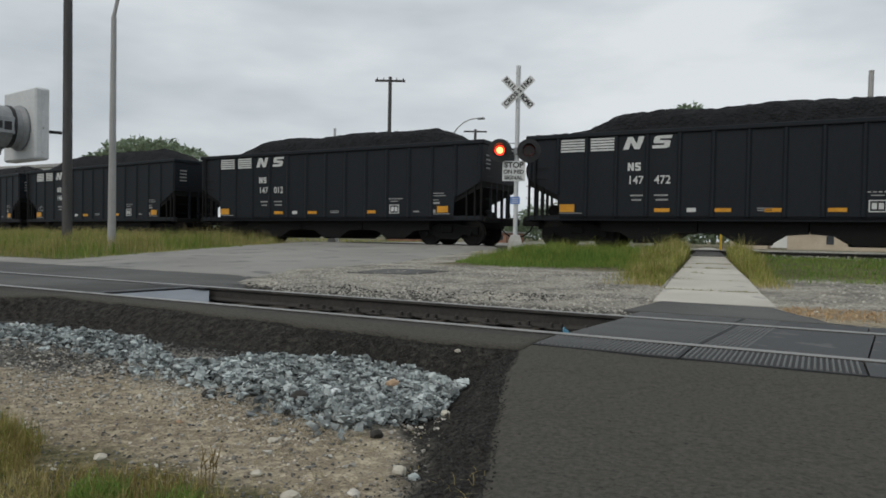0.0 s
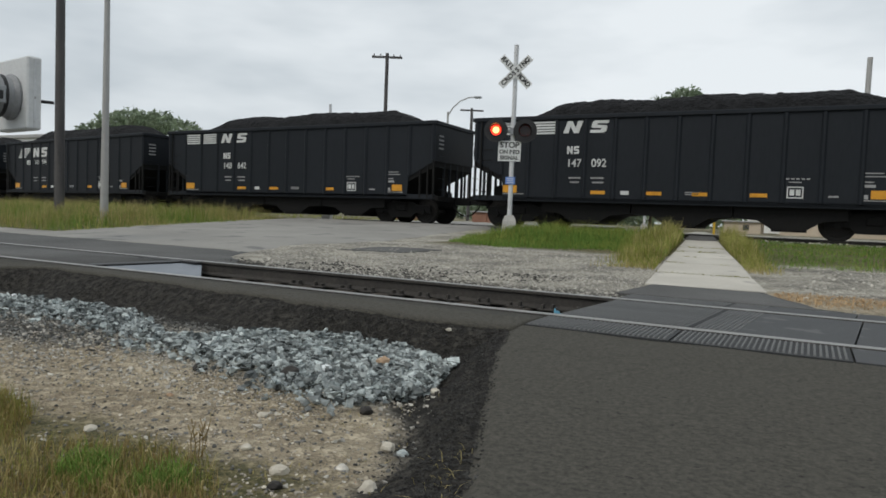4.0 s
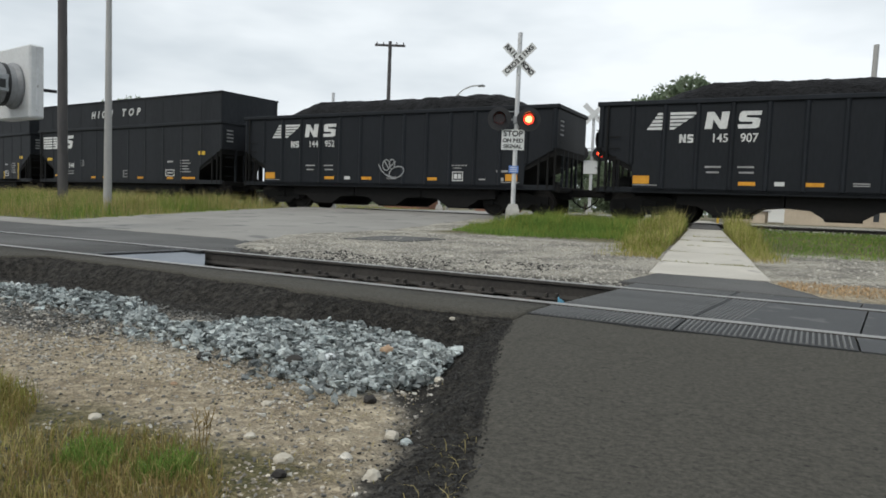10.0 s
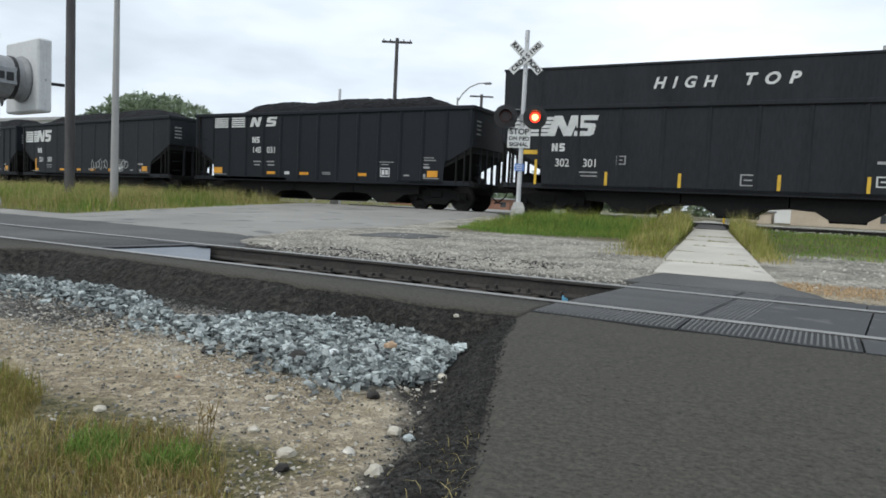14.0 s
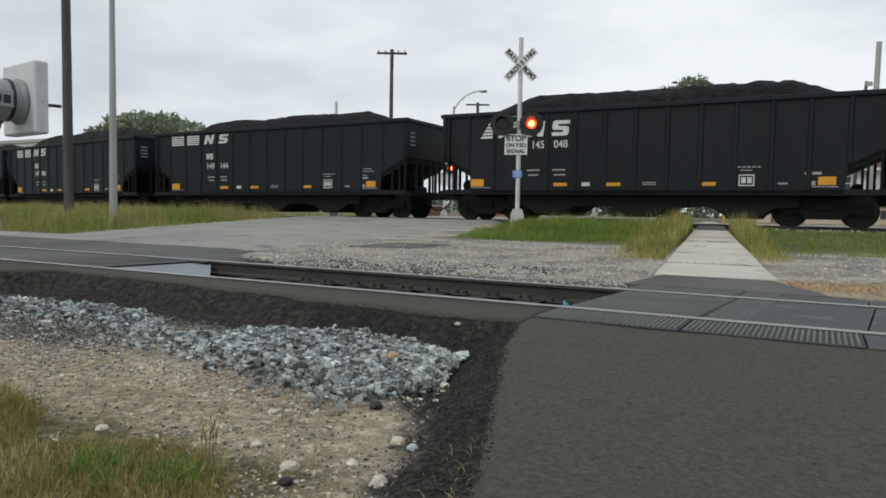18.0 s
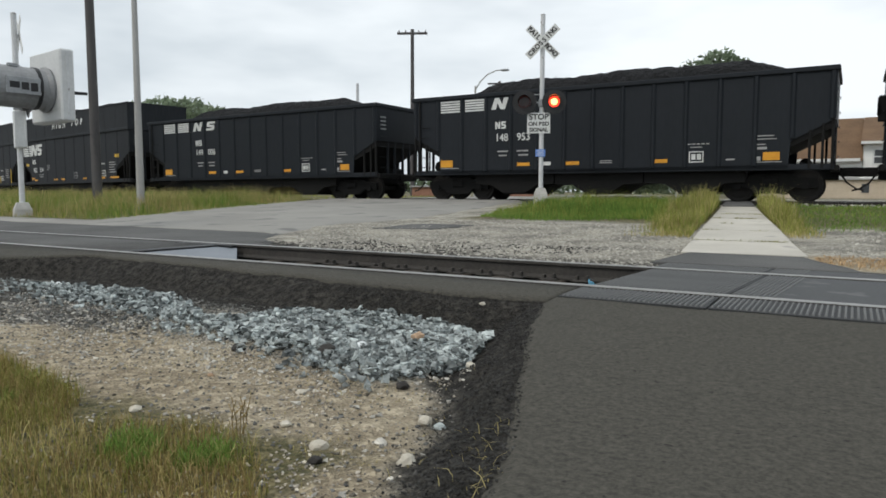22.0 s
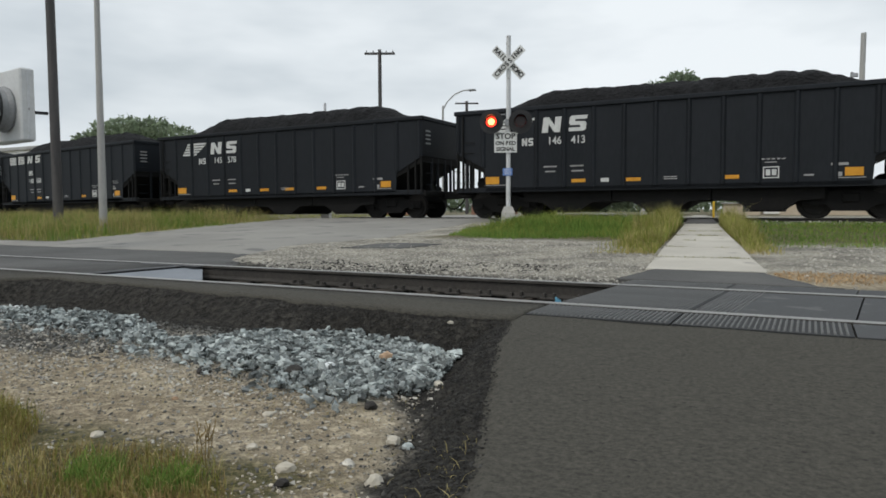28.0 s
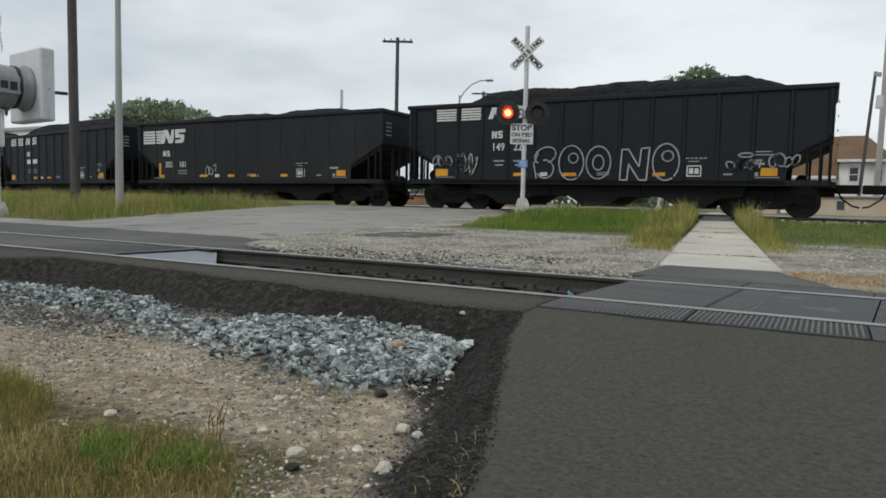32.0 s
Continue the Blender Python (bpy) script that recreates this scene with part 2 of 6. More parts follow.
def let_light_through(m, share):
    """Thin leaves and blades: part of the light passes through."""
    n, l = m.node_tree.nodes, m.node_tree.links
    p, tr, mx = n["Principled BSDF"], n.new("ShaderNodeBsdfTranslucent"), n.new("ShaderNodeMixShader")
    l.new(p.inputs["Base Color"].links[0].from_socket, tr.inputs["Color"])
    l.new(p.outputs["BSDF"], mx.inputs[1])
    l.new(tr.outputs["BSDF"], mx.inputs[2])
    mx.inputs["Fac"].default_value = share
    l.new(mx.outputs["Shader"], n["Material Output"].inputs["Surface"])


let_light_through(M_LEAF, 0.5)
for m_ in (M_GRASS, M_GRASS_MID, M_NEARGRASS, M_STRAW, M_RUSTGRASS, M_DRYORANGE):
    let_light_through(m_, 0.35)
M_BARK = mat("bark", (0.05, 0.042, 0.034), (0.12, 0.10, 0.085), 0.9, fine=20, coarse=3, bump=0.6, dist=0.02)
M_POLEWOOD = mat("old_utility_pole_wood", (0.052, 0.050, 0.053), (0.115, 0.108, 0.106), 0.9, fine=22, coarse=2, bump=0.4, dist=0.01, stretch=(4, 4, 0.3))
M_POLEGREY = mat("grey_steel_pole", (0.30, 0.30, 0.295), (0.42, 0.415, 0.40), 0.6, fine=20, coarse=1.2, bump=0.05, stretch=(2, 2, 0.4))
M_SIGNALPOST = mat("silver_painted_post", (0.50, 0.51, 0.52), (0.66, 0.67, 0.68), 0.5, fine=20, coarse=2, bump=0.05, spot=(0.30, 0.29, 0.28), spot_size=7, spot_at=0.66)
M_SIGNWHITE = mat("white_sign_sheeting", (0.62, 0.63, 0.62), (0.76, 0.77, 0.76), 0.5, fine=20, coarse=2, bump=0.02)
M_SIGNBLACK = mat("black_sign_paint", (0.015, 0.015, 0.015), (0.05, 0.05, 0.05), 0.6, fine=20, coarse=2, bump=0.02)
M_SIGNBLUE = mat("blue_sign_sheeting", (0.10, 0.20, 0.52), (0.17, 0.30, 0.66), 0.5, fine=20, coarse=2, bump=0.02)
# hood black, also the painted shade of the gaps at the deflector
M_HOOD = mat("black_hood_and_gap_shade", (0.010, 0.010, 0.011), (0.028, 0.028, 0.030), 0.5, fine=20, coarse=2, bump=0.04)
M_LENS_OFF = mat("unlit_red_lens", (0.016, 0.007, 0.007), (0.032, 0.011, 0.010), 0.25, fine=20, coarse=2, bump=0.1)
M_LENS_RED = glow("lit_red_lens", (1.0, 0.045, 0.02), 2.2)
M_LENS_CORE = glow("lit_lens_core", (1.0, 0.36, 0.10), 5.0)
M_MARKER = mat("blue_plastic", (0.10, 0.33, 0.48), (0.20, 0.46, 0.62), 0.5, fine=20, coarse=3, bump=0.03)
M_CONCRETE = mat("foundation_concrete", (0.34, 0.33, 0.31), (0.52, 0.51, 0.48), 0.85, fine=30, coarse=3, bump=0.3, dist=0.008)
M_CABINET = mat("light_grey_cabinet_paint", (0.52, 0.53, 0.53), (0.66, 0.67, 0.67), 0.5, fine=20, coarse=1.5, bump=0.03)
M_ALU = mat("dull_aluminium", (0.22, 0.23, 0.24), (0.38, 0.39, 0.40), 0.5, metal=0.5, fine=20, coarse=3, bump=0.05)
M_HOUSEWHITE = mat("white_house_siding", (0.78, 0.79, 0.78), (0.88, 0.88, 0.86), 0.7, fine=10, coarse=1, bump=0.1, stretch=(0.2, 0.2, 6))
M_ROOF = mat("brown_roof_shingle", (0.12, 0.072, 0.04), (0.19, 0.118, 0.068), 0.9, fine=8, coarse=0.8, bump=0.3, dist=0.03)
M_TAN = mat("tan_block_wall", (0.48, 0.40, 0.30), (0.62, 0.53, 0.42), 0.85, fine=10, coarse=1, bump=0.15)
M_BRICK = mat("red_brick_wall", (0.22, 0.11, 0.075), (0.36, 0.20, 0.14), 0.9, fine=10, coarse=1, bump=0.2)
M_GLASS = mat("dark_window_glass", (0.04, 0.045, 0.05), (0.08, 0.085, 0.09), 0.15, fine=3, coarse=1, bump=0.0)
M_FARROOF = mat("grey_flat_roof", (0.30, 0.30, 0.30), (0.42, 0.42, 0.41), 0.8, fine=5, coarse=0.8, bump=0.1)


# ---- mesh helpers ----
def link(name, bm, material, parent=None, label=""):
    me = bpy.data.meshes.new(name)
    bm.to_mesh(me)
    bm.free()
    for m in material if isinstance(material, (list, tuple)) else [material]:
        me.materials.append(m)
    ob = new(name, me)
    if parent is not None:
        ob.parent = parent
    if label:
        ob["label"] = label
    return ob


def part(name, bm, material, parent, label=""):
    """One mesh under a thing or under a part."""
    return link(name, bm, material, parent, label)


def thing(name, m, label, category, group=""):
    ob = new(name)
    ob.empty_display_size = 0.3
    ob.matrix_world = m
    return tagged(ob, label, category, group)


def solid(points, faces):
    bm = bmesh.new()
    vs = [bm.verts.new(p) for p in points]
    for f in faces:
        bm.faces.new([vs[i] for i in f])
    return bm


def box(x0, x1, y0, y1, z0, z1, bevel=0.0, bm=None):
    b = bm or bmesh.new()
    m = Matrix.Translation(((x0 + x1) / 2, (y0 + y1) / 2, (z0 + z1) / 2)) @ Matrix.Diagonal((x1 - x0, y1 - y0, z1 - z0, 1))
    r = bmesh.ops.create_cube(b, size=1, matrix=m)
    if bevel:
        es = list({e for v in r["verts"] for e in v.link_edges})
        bmesh.ops.bevel(b, geom=es, offset=bevel, segments=1, affect="EDGES")
    return b


def tube(p0, p1, r0, r1=None, n=10, bm=None, caps=True):
    b = bm or bmesh.new()
    p0, p1 = Vector(p0), Vector(p1)
    d = p1 - p0
    m = Matrix.Translation((p0 + p1) / 2) @ d.to_track_quat("Z", "Y").to_matrix().to_4x4()
    bmesh.ops.create_cone(b, cap_ends=caps, segments=n, radius1=r0, radius2=r0 if r1 is None else r1, depth=d.length, matrix=m)
    return b


def prism(outline, axis, a, b_, bm=None):
    """A flat outline (two coordinates) drawn out along an axis from a to b_."""
    b = bm or bmesh.new()

    def place(p, w):
        return {"x": (w, p[0], p[1]), "y": (p[0], w, p[1]), "z": (p[0], p[1], w)}[axis]
    lo = [b.verts.new(place(p, a)) for p in outline]
    hi = [b.verts.new(place(p, b_)) for p in outline]
    n = len(outline)
    b.faces.new(lo)
    b.faces.new(list(reversed(hi)))
    for i in range(n):
        b.faces.new((lo[(i + 1) % n], lo[i], hi[i], hi[(i + 1) % n]))
    bmesh.ops.recalc_face_normals(b, faces=b.faces)
    return b


def text_mesh(name, body, size, material, parent, m, depth=0.003, bold=0.0, label="", align="CENTER", width=1.0, lean=0.0, gap=1.0):
    cu = bpy.data.curves.new(name, "FONT")
    cu.body, cu.size, cu.extrude, cu.offset, cu.shear = body, size, depth, bold, lean
    cu.space_character = gap
    cu.align_x, cu.align_y = align, "CENTER"
    tmp = bpy.data.objects.new(name, cu)
    me = bpy.data.meshes.new_from_object(tmp)
    bpy.data.objects.remove(tmp)
    me.name = name
    me.materials.clear()
    me.materials.append(material)
    for v in me.vertices:
        v.co.x *= width
    ob = new(name, me)
    ob.parent = parent
    ob.matrix_basis = m
    if label:
        ob["label"] = label
    return ob


def smooth(e0, e1, v):
    u = min(max((v - e0) / (e1 - e0), 0.0), 1.0)
    return u * u * (3 - 2 * u)


def interp(v, xs, ys):
    return float(np.interp(v, xs, ys))


def wob(x, y, s=1.0, k=0.0):
    return noise.noise((x * s, y * s, k))


# ---- the lie of the land ----
NEAR_Y0, NEAR_Y1 = 4.98, 6.485     # centres of the near track's railheads
FAR_Z, FAR_Y = 0.42, 23.56         # the far track: railhead height, centre line


def line_y(x):
    """The far track's centre line: straight past the crossing, then bending away."""
    d = max(-23.0 - x, 0.0)
    return FAR_Y + (0.0055 * d * d if d < 18 else 1.782 + 0.198 * (d - 18))


def line_z(x):
    """Its railhead, falling gently beyond the crossing."""
    return FAR_Z - 0.007 * min(max(-8.0 - x, 0.0), 60.0)


LINE_X = np.arange(140.0, -440.0, -0.5)
LINE_S = 140.0 - np.concatenate([[0.0], np.cumsum(np.hypot(0.5, np.diff([line_y(x) for x in LINE_X])))])


def on_line(s):
    """The point of the far track's centre line at s metres along it."""
    x = float(np.interp(s, LINE_S[::-1], LINE_X[::-1]))
    return Vector((x, line_y(x), line_z(x)))


def car_pose(s):
    """Where a car stands whose rear end is s metres along the line: both trucks on the rails."""
    a, b = on_line(s + 1.62), on_line(s + 12.08)
    d = b - a
    o = a - d.normalized() * 1.62
    return pose(o.x, o.y, o.z, 0, -math.degrees(math.atan2(d.z, math.hypot(d.x, d.y))), math.degrees(math.atan2(d.y, d.x)))


def apron_edge(y):
    return interp(y, (0.0, 1.63, 2.3, 2.97, 3.64, 4.3, 5.0), (-0.42, -0.76, -1.01, -1.28, -1.53, -1.69, -1.82)) + 0.035 * wob(0, y, 2.3, 3)


def lip_y(x):
    return interp(x, (-12, -9, -8.2, -7.6, -7.2, -6.3, -4.9, -3.9, -3.0, -2.3), (3.0, 3.3, 3.8, 4.42, 4.66, 4.62, 4.50, 4.43, 4.32, 4.28)) + 0.05 * wob(x, 0, 1.4, 5)


def paved_depth(x, y):
    """Metres inside (positive) or outside the asphalt beside the near track."""
    return max(x - apron_edge(y), y - lip_y(x))


def ground_z(x, y):
    far = interp(y, (6.5, 9.0, 14.0, 20.5, 21.6, 25.6, 27, 60), (-0.035, -0.02, 0.13, 0.32, 0.28, 0.28, 0.34, 0.36))
    if y > 6.55:
        far -= 0.007 * min(max(-8.0 - x, 0.0), 60.0) * smooth(20.8, 21.6, y) * smooth(34, 29, y)
        return far + 0.02 * wob(x, y, 1.1) * smooth(6.6, 8, y)
    if 4.93 < y <= 6.55:
        return -0.20 + 0.015 * wob(x, y, 5)
    d = paved_depth(x, y)
    top = -0.035 - 0.022 * max(4.6 - y, 0) + 0.012 * wob(x, y, 1.6, 7)
    low = -0.235 + 0.03 * wob(x, y, 1.2, 2) + 0.012 * wob(x, y, 6, 9) + 0.02 * smooth(2.4, 1.4, y)
    k = smooth(-0.42 - 0.12 * wob(x, y, 2.5, 4), 0.02, d)
    bank = (1 - smooth(-0.06, 0.03, d)) * smooth(-0.85, -0.2, d)
    return low + (top - low) * k + bank * (0.016 * wob(x, y, 6.5, 1) + 0.010 * wob(x, y, 15, 2))


def cover(x, y):
    """How much of sand, of dark crumbs and of turf covers the ground."""
    sand = dark = turf = 0.0
    if y < 4.93:
        d = paved_depth(x, y)
        edge = 0.16 * wob(x, y, 2.2, 11) + 0.06 * wob(x, y, 9, 12)
        cut = 0.30 * smooth(2.5, 3.1, y)
        dark = smooth(-0.46 - cut + edge, -0.28 - cut + edge, d)
        dark = max(dark, 0.8 * smooth(-4.0, -4.6, x + edge) * smooth(2.5, 2.8, y + edge))
        sand = smooth(3.05, 2.7, y + edge + 0.10 * (x + 3)) * (1 - dark)
        turf = smooth(2.0, 1.75, y + edge * 0.7 - 0.05 * (x + 2.2) ** 2 * 0.3) * smooth(-1.30, -1.50, x + edge)
    elif y > 6.55:
        e = 0.5 * wob(x, y, 0.8, 21) + 0.15 * wob(x, y, 4, 22)
        turf = smooth(12.9, 13.5, y + e) * smooth(21.2, 20.8, y) * smooth(-7.6, -7.2, x + e * 0.4)
        turf = max(turf, smooth(9.5, 9.9, y + 0.3 * e) * smooth(21.2, 20.8, y) * smooth(-14.7, -15.0, x + 0.28 * (y - 9.9)))
        turf = max(turf, smooth(36, 40, y) * 0.8, 0.7 * smooth(26.5, 27.5, y) * smooth(-18.0, -19.0, x))
        sand = smooth(0.95, 0.55, abs(y - 8.05) + 0.4 * e) * smooth(-0.55, -0.25, x)
        dark = 0.75 * smooth(7.55, 6.9, y + 0.3 * e) * (1 - smooth(0.2, 0.6, x) * 0.6)
        if 21.4 < y < 26:
            dark = 0.12
    else:
        dark = 0.85
    return sand, dark, turf


def spaced(lo, f0, f1, hi, step, grow=1.16):
    out, s, v = [], step, f0
    while v > lo:
        s *= grow
        v -= s
        out.append(max(v, lo))
    out = out[::-1] + list(np.arange(f0, f1, step))
    s, v = step, f1
    while v < hi:
        out.append(v)
        s *= grow
        v += s
    return [float(q) for q in out + [hi]]


def build_ground():
    xs = spaced(-2500, -8.5, 2.6, 2500, 0.042)
    ys = spaced(-300, 0.9, 8.6, 2500, 0.042, 1.10)
    nx = len(xs)
    verts = [(x, y, ground_z(x, y)) for y in ys for x in xs]
    faces = [(j * nx + i, j * nx + i + 1, (j + 1) * nx + i + 1, (j + 1) * nx + i) for j in range(len(ys) - 1) for i in range(nx - 1)]
    me = bpy.data.meshes.new("ground")
    me.from_pydata(verts, [], faces)
    col = me.attributes.new("cover", "FLOAT_COLOR", "POINT")
    col.data.foreach_set("color", [c for v in verts for c in (*cover(v[0], v[1]), 1.0)])
    me.shade_smooth()
    ob = tagged(new("ground", me), "bare ground of gravel, sandy dirt, black crumbs and turf", "ground", kind="structure")
    m = bpy.data.materials.new("gravel_dirt_and_soil")
    m.use_nodes = True
    n, l = m.node_tree.nodes, m.node_tree.links
    p = n["Principled BSDF"]
    p.inputs["Roughness"].default_value = 0.92
    p.inputs["Specular IOR Level"].default_value = 0.2
    co = n.new("ShaderNodeTexCoord")

    def tex(scale, detail=5.0, kind="ShaderNodeTexNoise"):
        t = n.new(kind)
        t.inputs["Scale"].default_value = scale
        if kind == "ShaderNodeTexNoise":
            t.inputs["Detail"].default_value = detail
        l.new(co.outputs["Object"], t.inputs["Vector"])
        return t

    def mixc(f, a, b):
        x = n.new("ShaderNodeMix")
        x.data_type = "RGBA"
        for s, v in (("Factor", f), ("A", a), ("B", b)):
            if isinstance(v, tuple):
                x.inputs[s].default_value = (*v, 1)
            else:
                l.new(v, x.inputs[s])
        return x.outputs["Result"]

    def rng(src, lo, hi):
        r = n.new("ShaderNodeMapRange")
        r.inputs["From Min"].default_value, r.inputs["From Max"].default_value = lo, hi
        l.new(src, r.inputs["Value"])
        return r.outputs["Result"]
    fine, mid, big = tex(70), tex(19), tex(1.3)
    cell = tex(32, kind="ShaderNodeTexVoronoi")
    att = n.new("ShaderNodeAttribute")
    att.attribute_name = "cover"
    sep = n.new("ShaderNodeSeparateColor")
    l.new(att.outputs["Color"], sep.inputs["Color"])
    grit = n.new("ShaderNodeMath")
    grit.operation = "ADD"
    l.new(rng(fine.outputs["Fac"], 0.25, 0.75), grit.inputs[0])
    l.new(rng(mid.outputs["Fac"], 0.3, 0.7), grit.inputs[1])
    g = rng(grit.outputs[0], 0.65, 1.35)
    grey = mixc(g, (0.28, 0.26, 0.22), (0.605, 0.57, 0.485))
    sand = mixc(g, (0.235, 0.192, 0.132), (0.46, 0.388, 0.275))
    sand = mixc(rng(big.outputs["Fac"], 0.42, 0.62), sand, mixc(g, (0.37, 0.314, 0.225), (0.58, 0.50, 0.37)))
    dark = mixc(g, (0.0155, 0.0143, 0.0124), (0.060, 0.0555, 0.048))
    turf = mixc(g, (0.075, 0.075, 0.034), (0.22, 0.19, 0.10))
    grey = mixc(rng(big.outputs["Fac"], 0.4, 0.62), grey, mixc(g, (0.12, 0.112, 0.096), (0.38, 0.358, 0.31)))
    c = mixc(sep.outputs["Red"], grey, sand)
    c = mixc(sep.outputs["Blue"], c, turf)
    c = mixc(sep.outputs["Green"], c, dark)
    l.new(c, p.inputs["Base Color"])
    hgt = n.new("ShaderNodeMath")
    hgt.operation = "ADD"
    l.new(g, hgt.inputs[0])
    l.new(cell.outputs["Distance"], hgt.inputs[1])
    bp = n.new("ShaderNodeBump")
    bp.inputs["Strength"].default_value, bp.inputs["Distance"].default_value = 0.9, 0.016
    l.new(hgt.outputs[0], bp.inputs["Height"])
    l.new(bp.outputs["Normal"], p.inputs["Normal"])
    me.materials.append(m)
    return ob


ground = build_ground()


def strip(name, left, right, y0, y1, ny, nx, z, thick, material, label, category, kind="structure", ragged=0.0, parent=None):
    """A paved sheet between two edges that are functions of y, following the ground, with sides."""
    bm = bmesh.new()
    rows = []
    for j in range(ny + 1):
        y = y0 + (y1 - y0) * j / ny
        a, b = left(y), right(y)
        row = []
        for i in range(nx + 1):
            u = i / nx
            x = a + (b - a) * u
            if i == 0:
                x += ragged * (wob(0, y, 2.1, 31) + 0.5 * wob(0, y, 7, 32))
            if i == nx:
                x += ragged * (wob(0, y, 2.1, 33) + 0.5 * wob(0, y, 7, 34))
            row.append(bm.verts.new((x, y + (ragged * wob(x, 0, 3, 35) if j in (0, ny) else 0), z(x, y))))
        rows.append(row)
    top = [bm.faces.new((rows[j][i], rows[j][i + 1], rows[j + 1][i + 1], rows[j + 1][i])) for j in range(ny) for i in range(nx)]
    edge = [e for e in bm.edges if e.is_boundary]
    r = bmesh.ops.extrude_edge_only(bm, edges=edge)
    for v in [g for g in r["geom"] if isinstance(g, bmesh.types.BMVert)]:
        v.co.z -= thick
    bmesh.ops.recalc_face_normals(bm, faces=bm.faces)
    for f in top:
        f.smooth = True
    ob = link(name, bm, material, parent)
    if parent is None:
        tagged(ob, label, category, kind=kind)
    return ob


def road_z(x, y):
    return interp(y, (6.5, 9.0, 14.0, 20.5, 21.8, 25.4, 27, 70), (-0.012, 0.01, 0.16, 0.36, 0.405, 0.405, 0.38, 0.40))


ROAD_R = lambda y: interp(y, (6.5, 7.3, 8.7, 10.2, 11.5, 13.0, 15, 20, 22, 60), (-5.9, -6.8, -8.0, -8.5, -8.3, -7.9, -8.3, -9.2, -9.4, -14.0))
ROAD_L = lambda y: interp(y, (8.3, 9.6, 9.9, 12.6, 17.8, 22, 60), (-16.5, -14.9, -14.9, -15.9, -17.4, -18.0, -23))


def road_edge_z(x, y):
    """The road's top, which sinks into the gravel along its broken edge."""
    low = ground_z(x, y) - 0.02
    return low + (road_z(x, y) - low) * smooth(0.0, 0.7 + 0.3 * wob(x, y, 1.5, 36), ROAD_R(y) - x)


strip("road", ROAD_L, ROAD_R, 8.5, 22.1, 90, 60, road_edge_z, 0.15, M_ROAD, "worn light grey concrete road leading to the far crossing", "road", ragged=0.10)
strip("road_beyond", ROAD_L, ROAD_R, 25.0, 60, 20, 8, road_z, 0.15, M_ROAD, "worn light grey concrete road beyond the far track", "road")
strip("road_far_crossing", ROAD_L, ROAD_R, 22.12, 24.98, 6, 16, lambda x, y: line_z(x) - 0.02, 0.15, M_ASPHALT, "dark asphalt between the rails of the far track", "road")
strip("road_side_street", lambda y: -60, lambda y: min(ROAD_R(y), -6.0), 6.58, 8.62, 40, 60, lambda x, y: road_z(x, y) - 0.004 - 0.04 * smooth(0.5, 0.0, min(ROAD_R(y), -6.0) - x), 0.12, M_ASPHALT, "grey asphalt beside the near track", "road", ragged=0.22)
strip("road_street_arm", lambda y: -60, lambda y: -14.7, 8.6, 9.7, 5, 30, lambda x, y: road_z(x, y) - 0.006, 0.12, M_ROAD, "worn light grey pavement along the grass", "road", ragged=0.05)
strip("road_near_side", lambda y: -60, lambda y: -9.75, 3.0, 4.88, 10, 30, lambda x, y: ground_z(x, y) + 0.006, 0.02, M_ASPHALT, "grey asphalt on the near side of the track", "road", ragged=0.05)

# asphalt apron before the near track and the berm along its rail
strip("pavement_apron", lambda y: apron_edge(y) - 0.06, lambda y: 6.0, -8.0, 4.46, 200, 90, lambda x, y: ground_z(x, y) - 0.008 + 0.026 * smooth(-0.07, 0.03 + 0.05 * wob(x, y, 3, 37), x - apron_edge(y)), 0.03, M_NEWASPHALT, "dark new asphalt apron before the track crossing", "pavement", ragged=0.06)


def berm():
    bm = bmesh.new()
    n = 160
    rows = []
    for i in range(n + 1):
        x = -9.8 + (-1.72 + 9.8) * i / n
        y0 = lip_y(x) - 0.02 + 0.03 * wob(x, 0, 5, 41)
        rows.append([bm.verts.new((x, y0 + (4.905 - y0) * u, (ground_z(x, y0 + (4.905 - y0) * u) + 0.012) * (1 - u) - 0.012 * u)) for u in (0, 0.3, 0.6, 1)])
    for i in range(n):
        for k in range(3):
            bm.faces.new((rows[i][k], rows[i + 1][k], rows[i + 1][k + 1], rows[i][k + 1])).smooth = True
    r = bmesh.ops.extrude_edge_only(bm, edges=[e for e in bm.edges if e.is_boundary])
    for v in [g for g in r["geom"] if isinstance(g, bmesh.types.BMVert)]:
        v.co.z -= 0.04
    bmesh.ops.recalc_face_normals(bm, faces=bm.faces)
    tagged(link("pavement_berm", bm, M_NEWASPHALT), "grey asphalt strip packed against the rail", "pavement", kind="structure")


berm()


# ---- tracks ----
RAIL = [(-0.07, -0.17), (0.07, -0.17), (0.07, -0.155), (0.012, -0.13), (0.010, -0.045), (0.036, -0.032), (0.036, -0.006), (0.028, 0.0), (-0.028, 0.0), (-0.036, -0.006), (-0.036, -0.032), (-0.010, -0.045), (-0.012, -0.13), (-0.07, -0.155)]


def rail(y, z, x0, x1, parent):
    bm = prism(RAIL, "x", x0, x1)
    for f in bm.faces:
        c = f.calc_center_median()
        f.material_index = 1 if c.z > -0.012 and abs(f.normal.x) < 0.5 else 0
    ob = part("rail", bm, [M_RAILSIDE, M_RAILTOP], parent, "worn steel rail with a bright running surface")
    ob.location = (0, y, z)
    return ob


